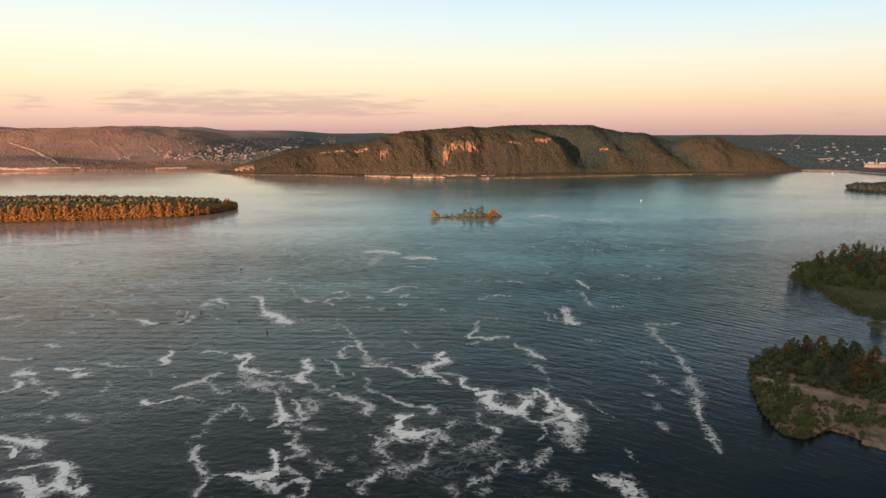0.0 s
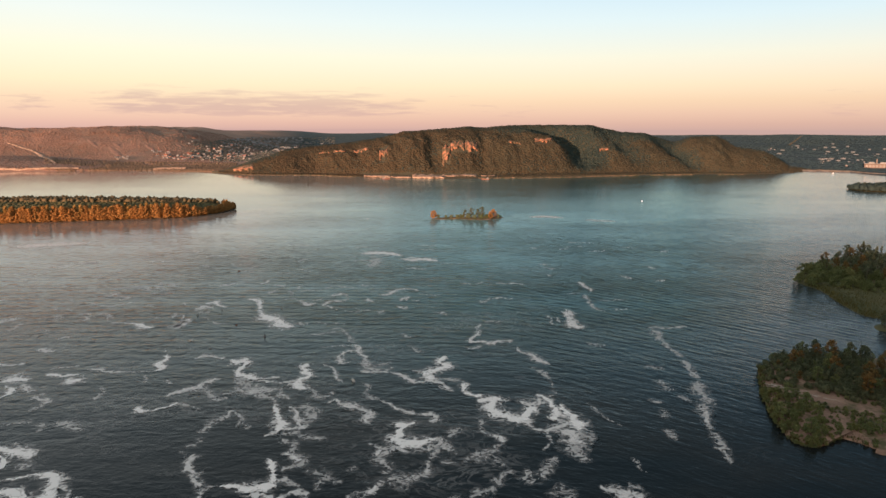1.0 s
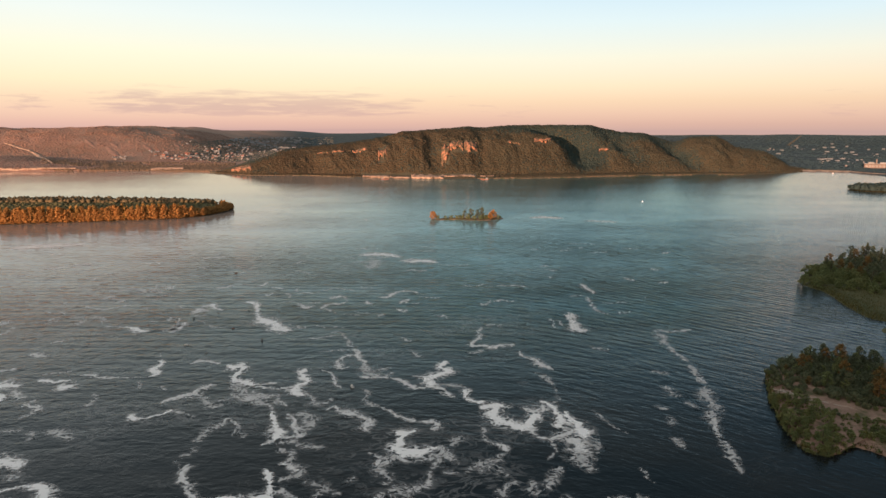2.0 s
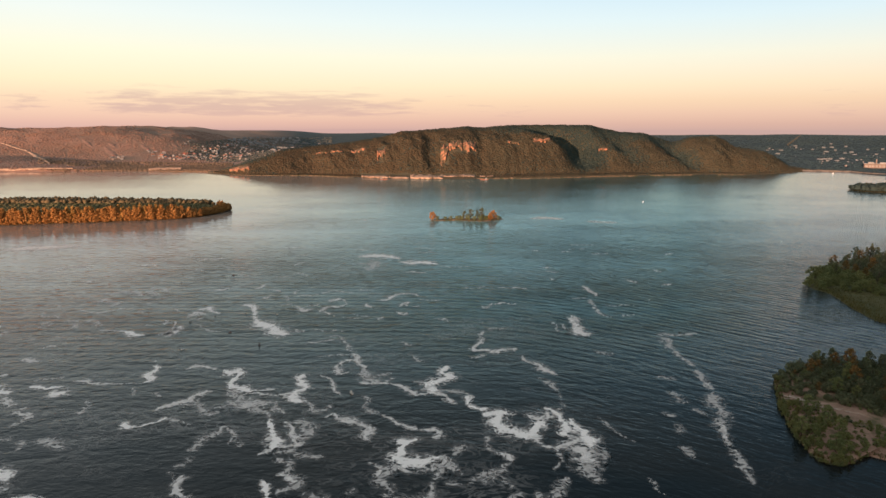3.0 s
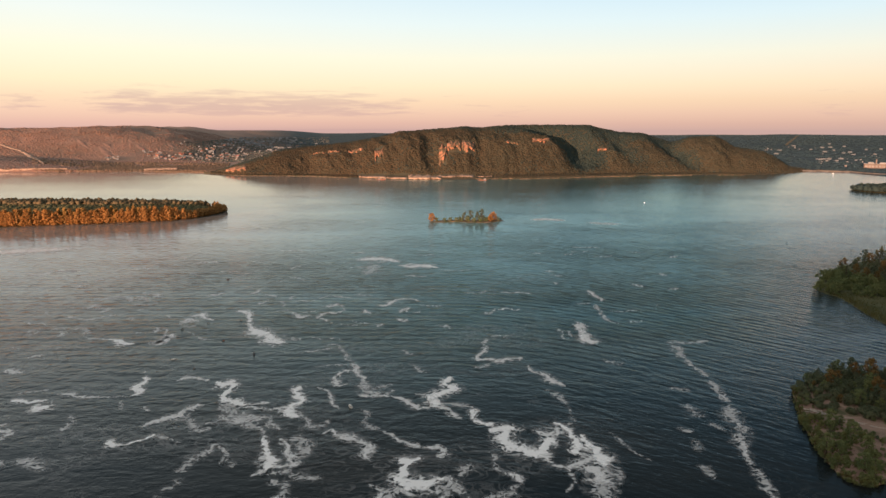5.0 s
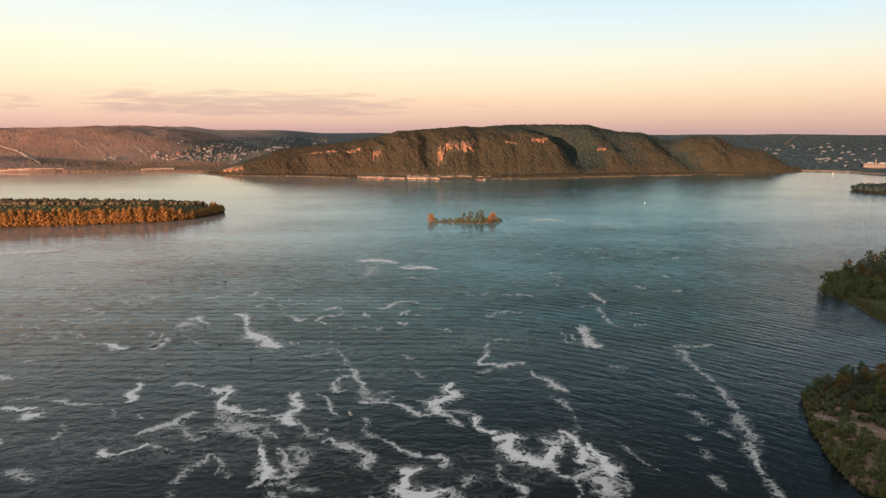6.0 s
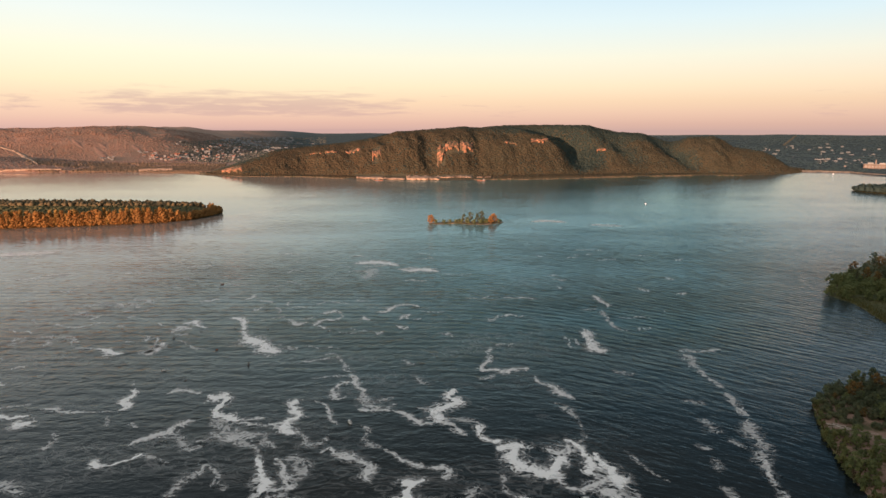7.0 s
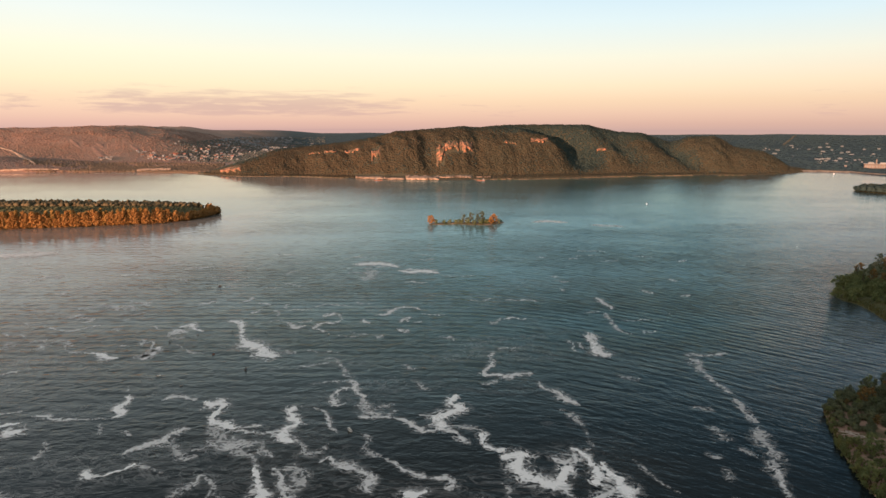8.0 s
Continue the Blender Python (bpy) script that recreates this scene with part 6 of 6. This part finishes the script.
def drape(name, nodes, material, label, lift=1.2, bank=0.0):
    """A strip of bare soil or sand lying on the ground along nodes of (x, y, width)."""
    p = np.array(nodes, float)
    s = np.linspace(0, len(p) - 1, 12 * (len(p) - 1) + 1)
    q = np.stack([np.interp(s, np.arange(len(p)), p[:, i]) for i in range(3)], -1)
    d = np.gradient(q[:, :2], axis=0)
    d /= np.linalg.norm(d, axis=1)[:, None]
    f = np.linspace(-1, 1, 7)
    rag = 0.15 + 1.6 * fractal(np.arange(len(q))[:, None] * 0.6, np.array([[1.0, 1, 1, 2, 9, 9, 9]]), 61)
    X = q[:, :1] - d[:, 1:] * f * q[:, 2:] * 0.5 * rag
    Y = q[:, 1:2] + d[:, :1] * f * q[:, 2:] * 0.5 * rag
    Z = ground_height(X, Y) + lift * (1 - np.abs(f)) ** 0.5 + 0.3 * (np.abs(f) < 0.9) - 0.4 * (np.abs(f) > 0.9) + bank * np.clip((f + 1) / 1.6, 0, 1)
    ob = sheet(name, X, Y, np.maximum(Z, 0.15), material)
    return tagged(ob, label, "bare ground", kind="structure")


drape("sand_scar", ((-1529, 2196, 3), (-1461, 2158, 7), (-1411, 2135, 9), (-1341, 2074, 12), (-1211, 1912, 11), (-1110, 1781, 5)), SAND, "bright sandy track down the bank hill", 0.8, 1.0)
drape("beach", ((-1400, 1580, 7), (-1160, 1614, 8), (-1080, 1632, 6), (-1030, 1646, 6), (-975, 1662, 3)), SAND, "bright pink sandy beach of the far bank", 0.6, 2.4)
drape("beach", ((-770, 1655, 8), (-738, 1668, 22), (-705, 1666, 24), (-690, 1672, 10)), SAND, "reddish sandy spit of the far bank", 1.0, 4.0)
for x0, y0, x1, y1, w in BARE[:7]:
    drape("bare_patch", ((x0, y0, w * 0.25), ((x0 + x1) / 2, (y0 + y1) / 2, w), (x1, y1, w * 0.2)), SCAR, "bare reddish scar on the bank hills", 0.5, 0.4)
drape("beach", ((996, 1696, 5), (1056, 1720, 12), (1080, 1684, 12), (1111, 1672, 5)), SHORE, "pale trodden strip of shore by the quay", 0.6, 1.6)
drape("forest_cutting", ((1760, 3120, 12), (1980, 3430, 13), (2230, 3810, 14)), SHORE, "pale straight cutting through the far woods", 3)

# ---- town ----
WHITEWASH = surface("whitewashed_wall", (0.15, 0.165, 0.18), (0.27, 0.285, 0.30), 0.1, 1.5, per_object=0.4)
# wall grey made darker and bluer to carry the far plain's shade
DIM_WALL = surface("dim_grey_walls", (0.075, 0.095, 0.112), (0.14, 0.165, 0.185), 0.1, 1.5, per_object=0.4)
# darker copy of the brick wall, with the plain's shade in its colour
DIM_BRICK = surface("dim_brick_wall", (0.10, 0.085, 0.078), (0.17, 0.14, 0.125), 0.1, 1.5)
BRICKWORK = surface("brick_wall", (0.17, 0.145, 0.13), (0.28, 0.235, 0.21), 0.1, 1.5, per_object=0.3)
SLATE = surface("grey_roof", (0.22, 0.21, 0.21), (0.38, 0.36, 0.35), 0.1, 1.0, per_object=0.5)
TIN = surface("pale_tin_roof", (0.19, 0.20, 0.205), (0.32, 0.325, 0.33), 0.1, 1.0, 0.5, per_object=0.4)
RUST = surface("red_roof", (0.26, 0.10, 0.07), (0.38, 0.16, 0.11), 0.1, 1.0, per_object=0.4)


def box(bm, x0, x1, y0, y1, z0, z1):
    m = Matrix.LocRotScale(((x0 + x1) / 2, (y0 + y1) / 2, (z0 + z1) / 2), None, (x1 - x0, y1 - y0, z1 - z0))
    return bmesh.ops.create_cube(bm, size=1, matrix=m)["verts"]


def house(wide, deep, tall, pitch, walls, roofing, label, kind="house"):
    """A small building: walls with a plinth, a pitched or flat roof with eaves, a chimney on pitched roofs."""
    root = tagged(new(kind), label, "building" if kind == "block" else kind, "buildings of the far town")
    bm = bmesh.new()
    box(bm, -wide / 2, wide / 2, -deep / 2, deep / 2, -3, tall)
    box(bm, -wide / 2 - 0.2, wide / 2 + 0.2, -deep / 2 - 0.2, deep / 2 + 0.2, -3, 0.6)
    part("wall", bm, walls, root)
    bm = bmesh.new()
    if pitch:
        w, d = wide / 2 + 0.5, deep / 2 + 0.6
        low = [bm.verts.new(c) for c in ((-w, -d, tall), (w, -d, tall), (w, d, tall), (-w, d, tall))]
        top = [bm.verts.new(c) for c in ((-w * 0.8, 0, tall + pitch), (w * 0.8, 0, tall + pitch))]
        for f in ((low[3], low[2], low[1], low[0]), (low[0], low[1], top[1], top[0]), (low[2], low[3], top[0], top[1]), (low[1], low[2], top[1]), (low[3], low[0], top[0])):
            bm.faces.new(f)
    else:
        box(bm, -wide / 2 - 0.3, wide / 2 + 0.3, -deep / 2 - 0.3, deep / 2 + 0.3, tall + 0.01, tall + 0.6)
        box(bm, -wide * 0.1, wide * 0.1, -deep * 0.2, deep * 0.2, tall + 0.61, tall + 2.2)
    roof = part("roof", bm, roofing, root)
    if pitch:
        bm = bmesh.new()
        box(bm, wide * 0.18, wide * 0.18 + 0.9, -0.45, 0.45, tall + pitch * 0.5, tall + pitch + 1.0)
        part("chimney", bm, BRICKWORK, roof)
    return root


WINDOW = surface("dark_glass", (0.02, 0.025, 0.03), (0.05, 0.055, 0.06), 0.2, 1.0, 0.2, 0.0)
homes = Grove([
    house(11, 9, 5.5, 3.2, WHITEWASH, SLATE, "whitewashed house with a grey hipped roof"),
    house(13, 10, 6.0, 3.5, WHITEWASH, RUST, "whitewashed house with a red roof"),
    house(10, 9, 5.0, 3.0, BRICKWORK, TIN, "brick house with a pale tin roof"),
    house(30, 13, 9.0, 0, DIM_WALL, TIN, "pale grey flat-roofed block of flats", "block"),
    house(44, 18, 6.0, 0, DIM_WALL, TIN, "long pale grey flat-roofed shed", "block"),
    house(12, 9, 4.5, 2.2, DIM_WALL, TIN, "grey house with a low tin roof"),
], "buildings of the far town")
rng = np.random.default_rng(200)


def town(count, ulo, uhi, ylo, yhi, weights):
    made = 0
    while made < count:
        u, y = rng.uniform(ulo, uhi), rng.uniform(ylo, yhi)
        x = u * y
        if fractal(np.array([x / 160]), np.array([y / 160]), 71)[0] < 0.40:
            continue
        z = float(ground_height(np.array([x]), np.array([y]))[0])
        if z > 62 and u < 0:
            continue
        homes.plant(int(rng.choice(len(weights), p=weights)), x, y, z, rng.uniform(0.62, 0.95) * (0.62 if u > 0 else 1.0), math.degrees(math.atan(-u)) + rng.choice([0, 90, 20, -25]) + rng.uniform(-8, 8))
        made += 1


town(44, -0.47, -0.40, 2080, 2260, [0.25, 0.6, 0.14, 0.01, 0.0])
town(112, -0.41, -0.30, 2050, 2700, [0.52, 0.16, 0.28, 0.03, 0.01])
town(66, -0.36, -0.24, 2500, 2950, [0.55, 0.05, 0.30, 0.07, 0.03])
town(12, -0.24, -0.19, 3150, 3400, [0.2, 0.0, 0.0, 0.3, 0.5])
town(10, -0.53, -0.47, 2060, 2120, [0.6, 0.1, 0.2, 0.0, 0.1])
town(22, 0.55, 0.76, 2250, 2700, [0.03, 0.0, 0.0, 0.17, 0.10, 0.70])
town(18, 0.60, 0.76, 2150, 2350, [0.05, 0.0, 0.0, 0.25, 0.25, 0.45])
town(14, 0.53, 0.62, 2900, 3050, [0.15, 0.0, 0.0, 0.05, 0.0, 0.8])
town(14, 0.60, 0.72, 1850, 2200, [0.05, 0.05, 0.1, 0.05, 0.05, 0.7])



def far_houses(name, count, ulo, uhi, ylo, yhi, material, seed, label):
    """The furthest streets of the town as one mesh of small walled houses with pitched roofs."""
    rng = np.random.default_rng(seed)
    verts, faces = [], []
    while len(faces) < count * 8:
        u, y = rng.uniform(ulo, uhi), rng.uniform(ylo, yhi)
        x = u * y
        z = float(ground_height(np.array([x]), np.array([y]))[0])
        if z > 62 or fractal(np.array([x / 160]), np.array([y / 160]), 71)[0] < 0.40:
            continue
        w, d, t = rng.uniform(3.5, 9), rng.uniform(3.5, 5), rng.uniform(3.5, 5.5)
        a = math.atan(-u) + rng.uniform(-0.4, 0.4)
        base = len(verts)
        for px, py, pz in ((-w, -d, -3), (w, -d, -3), (w, d, -3), (-w, d, -3), (-w, -d, t), (w, -d, t), (w, d, t), (-w, d, t), (-w * 0.85, 0, t + 2.2), (w * 0.85, 0, t + 2.2)):
            verts.append((x + px * math.cos(a) - py * math.sin(a), y + px * math.sin(a) + py * math.cos(a), z + pz))
        for f in ((0, 1, 5, 4), (1, 2, 6, 5), (2, 3, 7, 6), (3, 0, 4, 7), (4, 5, 9, 8), (6, 7, 8, 9), (5, 6, 9), (7, 4, 8)):
            faces.append(tuple(base + i for i in f))
    return tagged(mesh_object(name, verts, faces, material, shade=False), label, "houses", kind="stuff")


FAR_WALL = surface("far_house_paint", (0.14, 0.155, 0.17), (0.25, 0.265, 0.28), 0.1, 1.5, per_island=0.6)
far_houses("far_houses", 110, -0.37, -0.22, 2950, 3800, FAR_WALL, 210, "furthest pale houses of the town in the valley")
far_houses("plain_houses", 16, 0.55, 0.76, 2650, 3200, DIM_WALL, 211, "small grey houses far out on the wooded plain")

# works hall by the water on the far bank
works = tagged(new("works_hall"), "long pinkish brick works hall with chimneys", "factory")
works.matrix_basis = pose(1300, 1775, 3.5, 0, 0, -32)
bm = bmesh.new()
box(bm, -60, 60, -14, 14, -3, 13)
part("wall", bm, DIM_BRICK, works)
bm = bmesh.new()
box(bm, -61, 61, -15, 15, 13.01, 14)
for k in range(4):
    box(bm, -50 + 28 * k, -36 + 28 * k, -9, 9, 14.01, 17.5)
part("roof", bm, TIN, works)
for k in range(14):
    bm = bmesh.new()
    box(bm, -56 + 8.2 * k, -51.5 + 8.2 * k, -14.1, -13.9, 3, 9.5)
    part("window", bm, WINDOW, works)
for x in (-30, 12):
    bm = bmesh.new()
    bmesh.ops.create_cone(bm, cap_ends=True, segments=12, radius1=2.2, radius2=1.4, depth=14, matrix=Matrix.Translation((x, 6, 19)))
    part("chimney", bm, BRICKWORK, works)
homes.plant(4, 1365, 1745, 4.0, 1.1, -30)

# quay along the far bank, with a moored barge
CONCRETE = surface("quay_concrete", (0.07, 0.07, 0.07), (0.14, 0.135, 0.13), 0.1, 0.8)
quay = tagged(new("quay"), "low grey concrete quay along the far bank", "quay")
for k, (a, b) in enumerate((((1000, 1712), (1060, 1700)), ((1060, 1700), (1120, 1668)), ((1120, 1668), (1128, 1590)), ((1128, 1590), (1150, 1500)), ((1150, 1500), (1200, 1380)))):
    span = Vector((b[0] - a[0], b[1] - a[1], 0))
    bm = bmesh.new()
    box(bm, -0.5, span.length + 0.5, -5, 5, -3, 3.2)
    box(bm, -0.5, span.length + 0.5, -5.3, -4.2, 3.21, 4.1)
    for i in range(int(span.length // 12)):
        box(bm, i * 12 + 5, i * 12 + 5.8, -5.7, -5.01, -2, 2.6)
    seg = part("wall", bm, CONCRETE, quay)
    seg.matrix_basis = pose(a[0], a[1], 0.02 * k, 0, 0, math.degrees(math.atan2(span.y, span.x)))

HULL_DARK = surface("dark_hull_paint", (0.30, 0.30, 0.29), (0.44, 0.42, 0.40), 0.5, 4.0, 0.5)
HULL_WHITE = surface("white_hull_paint", (0.78, 0.78, 0.76), (0.88, 0.87, 0.86), 0.5, 4.0, 0.4)
HULL_RED = surface("rusty_hull_paint", (0.22, 0.08, 0.05), (0.36, 0.15, 0.09), 0.5, 4.0, 0.5)
SEAT_WOOD = surface("boat_seat_wood", (0.14, 0.10, 0.07), (0.28, 0.20, 0.13), 1.0, 8.0)
METAL = surface("outboard_metal", (0.04, 0.04, 0.045), (0.10, 0.10, 0.11), 2.0, 12.0, 0.35)


def boat(length, beam, hull_paint, label, cabin=False):
    """An open boat with a pointed bow, thwarts and an outboard motor; some have a small cabin."""
    root = tagged(new("boat"), label, "boat", "boats on the river")
    stations = ((-0.5, 0.82, 0.45), (-0.25, 0.97, 0.45), (0.0, 1.0, 0.48), (0.25, 0.82, 0.55), (0.42, 0.40, 0.66), (0.5, 0.04, 0.78))
    verts, faces = [], []
    for s, w, top in stations:
        x, b = s * length, w * beam / 2
        verts += [(x, -b, top), (x, -b * 0.8, -0.10), (x, 0, -0.2), (x, b * 0.8, -0.10), (x, b, top), (x, b * 0.86, top), (x, b * 0.66, 0.06), (x, -b * 0.66, 0.06), (x, -b * 0.86, top)]
    for i in range(len(stations) - 1):
        for j in range(9):
            a, b = i * 9 + j, i * 9 + (j + 1) % 9
            faces.append((a, b, b + 9, a + 9))
    faces += [tuple(range(8, -1, -1)), tuple(range(45, 54))]
    mesh_object("hull", verts, faces, hull_paint, root, shade=False)
    for s in (-0.22, 0.08):
        bm = bmesh.new()
        box(bm, s * length - 0.14, s * length + 0.14, -beam * 0.40, beam * 0.40, 0.30, 0.35)
        part("thwart", bm, METAL if cabin else SEAT_WOOD, root)
    motor = bmesh.new()
    box(motor, -length * 0.5 - 0.30, -length * 0.5 + 0.04, -0.15, 0.15, 0.38, 0.85)
    box(motor, -length * 0.5 - 0.20, -length * 0.5 - 0.06, -0.06, 0.06, -0.35, 0.37)
    bmesh.ops.bevel(motor, geom=list(motor.edges), offset=0.03, segments=1, affect="EDGES")
    part("outboard_motor", motor, METAL, root)
    if cabin:
        bm = bmesh.new()
        box(bm, 0.02 * length, 0.30 * length, -beam * 0.33, beam * 0.33, 0.40, 1.15)
        bmesh.ops.bevel(bm, geom=list(bm.edges), offset=0.12, segments=2, affect="EDGES")
        cab = part("cabin", bm, HULL_WHITE, root)
        bm = bmesh.new()
        box(bm, 0.05 * length, 0.27 * length, -beam * 0.34, beam * 0.34, 0.75, 1.0)
        part("windscreen", bm, WINDOW, cab)
    return root


fleet = Grove([
    boat(2.2, 1.05, HULL_DARK, "small dark open fishing boat with outboard motor"),
    boat(2.4, 1.05, HULL_WHITE, "small white open boat on the river"),
    boat(3.4, 1.4, HULL_WHITE, "white motor boat with a small cabin", True),
    boat(2.4, 1.05, HULL_RED, "rusty-red open boat on the river"),
], "boats on the river")
for kind, x, y, turn in ((2, -35.3, 259.9, 125), (3, -155.5, 473, 35), (0, -142.4, 357.1, 70), (0, -132, 368.5, 10), (3, -113.3, 339, 15), (1, -128.6, 312.2, 8),
                         (0, -114.8, 373.6, 60), (0, -96.0, 372, 5), (0, -113.9, 300.7, 30), (1, -61.0, 368.8, 150), (0, 140.6, 404.4, 40), (0, 348.4, 620.9, 5), (0, -89, 764, 0), (2, 1041, 1621, 20)):
    fleet.plant(kind, x, y, 0.12, 0.8 if y < 300 else 0.72 if y < 1200 else 2.0, turn)


def marker_buoy(paint, tall, label):
    """A floating channel marker: drum float, tapered mast and a top mark."""
    root = tagged(new("buoy"), label, "buoy")
    bm = bmesh.new()
    bmesh.ops.create_cone(bm, cap_ends=True, segments=14, radius1=0.9, radius2=0.7, depth=0.9, matrix=Matrix.Translation((0, 0, 0.25)))
    part("float", bm, paint, root)
    bm = bmesh.new()
    bmesh.ops.create_cone(bm, cap_ends=True, segments=10, radius1=0.5, radius2=0.15, depth=tall, matrix=Matrix.Translation((0, 0, 0.7 + tall / 2)))
    part("mast", bm, paint, root)
    bm = bmesh.new()
    bmesh.ops.create_icosphere(bm, subdivisions=1, radius=0.32, matrix=Matrix.Translation((0, 0, 0.9 + tall)))
    part("top_mark", bm, paint, root)
    return root


dark_buoy = marker_buoy(METAL, 0.9, "dark floating channel marker buoy")
dark_buoy.matrix_basis = pose(-91.3, 318.6, 0) @ Matrix.Scale(0.75, 4)
white_buoy = marker_buoy(HULL_WHITE, 1.4, "white channel buoy near the far shore")
white_buoy.matrix_basis = pose(321.6, 963, 0) @ Matrix.Scale(0.75, 4)

# barges moored at the foot of the hill and by the quay
barge_proto = tagged(new("barge"), "low work barge with a white deckhouse", "barge", "barges by the far shore")
bm = bmesh.new()
hull_verts = box(bm, -9, 9, -2.4, 2.4, -0.6, 0.9)
for v in hull_verts:
    if abs(v.co.x) > 8 and v.co.z < 0:
        v.co.x *= 0.86
part("hull", bm, HULL_RED, barge_proto)
bm = bmesh.new()
box(bm, -7.5, -2.5, -1.8, 1.8, 0.91, 3.0)
box(bm, -7, -4, -1.4, 1.4, 3.01, 4.4)
part("deckhouse", bm, WHITEWASH, barge_proto)
barge_proto.matrix_basis = pose(-122, 1400, 0.1, 0, 0, 4)
copy_thing(barge_proto, pose(104, 1392, 0.1, 0, 0, 178))

# ---- driftwood on the near island, reeds at the meadow ----
BLEACHED = surface("bleached_wood", (0.34, 0.30, 0.27), (0.52, 0.47, 0.43), 1.0, 9.0, bump=0.5)
rng = np.random.default_rng(300)
for k in range(16):
    x = rng.uniform(146, 172)
    y = 257 - (x - 143) * 0.9 + rng.uniform(-3, 3)
    log = tagged(new("driftwood"), "bleached driftwood log on the sandy strip", "log", "driftwood logs")
    verts, faces = [], []
    length, r = rng.uniform(2.0, 5.0), rng.uniform(0.10, 0.2)
    bend = rng.uniform(-0.4, 0.4)
    for i in range(5):
        s = i / 4 - 0.5
        for j in range(6):
            a = j * math.pi / 3
            rr = r * (1 - 0.5 * abs(s)) * rng.uniform(0.85, 1.15)
            verts.append((s * length, bend * s * s * 4 + rr * math.cos(a), r * 0.7 + rr * math.sin(a)))
    for i in range(4):
        for j in range(6):
            a, b = i * 6 + j, i * 6 + (j + 1) % 6
            faces.append((a, b, b + 6, a + 6))
    faces += [tuple(range(5, -1, -1)), tuple(range(24, 30))]
    mesh_object("trunk", verts, faces, BLEACHED, log)
    log.matrix_basis = pose(x, y, 1.45, 0, 0, rng.uniform(-60, 0))


def tufts(name, spots, low, high, material, seed, label):
    """Grass or reeds as one mesh of narrow bent blades."""
    rng = np.random.default_rng(seed)
    k = len(spots)
    a = rng.uniform(0, 2 * np.pi, k)
    h, w = rng.uniform(low, high, k), rng.uniform(0.12, 0.3, k)
    side = np.stack([np.cos(a), np.sin(a), np.zeros(k)], -1) * w[:, None]
    tip = np.stack([rng.uniform(-0.3, 0.3, k) * h, rng.uniform(-0.3, 0.3, k) * h, h], -1)
    foot = np.concatenate([spots, np.full((k, 1), 0.05)], 1)
    v = np.stack([foot - side, foot + side, foot + tip * (0.6, 0.6, 0.7) + side * 0.7, foot + tip], 1)
    f = (np.array([(0, 1, 2), (0, 2, 3)])[None] + 4 * np.arange(k)[:, None, None]).reshape(-1, 3)
    return tagged(mesh_object(name, v.reshape(-1, 3), f, material, shade=False), label, "grass", kind="stuff")


REED = forest("reed_blades", [(0.1, (0.045, 0.06, 0.02, 1)), (0.5, (0.075, 0.08, 0.028, 1)), (0.9, (0.115, 0.095, 0.04, 1))])
spots, _ = scatter(line_b, 9000, 0.45, 310, lambda x, y, d: (y < 432) & (x < 330) & (fractal(x / 7, y / 7, 77) > 0.33))
tufts("meadow_grass", spots, 0.9, 2.2, REED, 311, "wet sedge and grass of the shaded meadow")
spots, _ = scatter(line_a, 5000, 0.4, 312, lambda x, y, d: (x < 205) & (fractal(x / 6, y / 6, 79) > 0.47))
rim, _ = scatter(line_a, 2600, 0.3, 314, lambda x, y, d: (d < 2.0) & (x < 156) & (y > 200))
spots = np.concatenate([spots, rim])
tufts("island_grass", spots, 0.7, 1.7, REED, 313, "rough grass among the bushes of the near island")
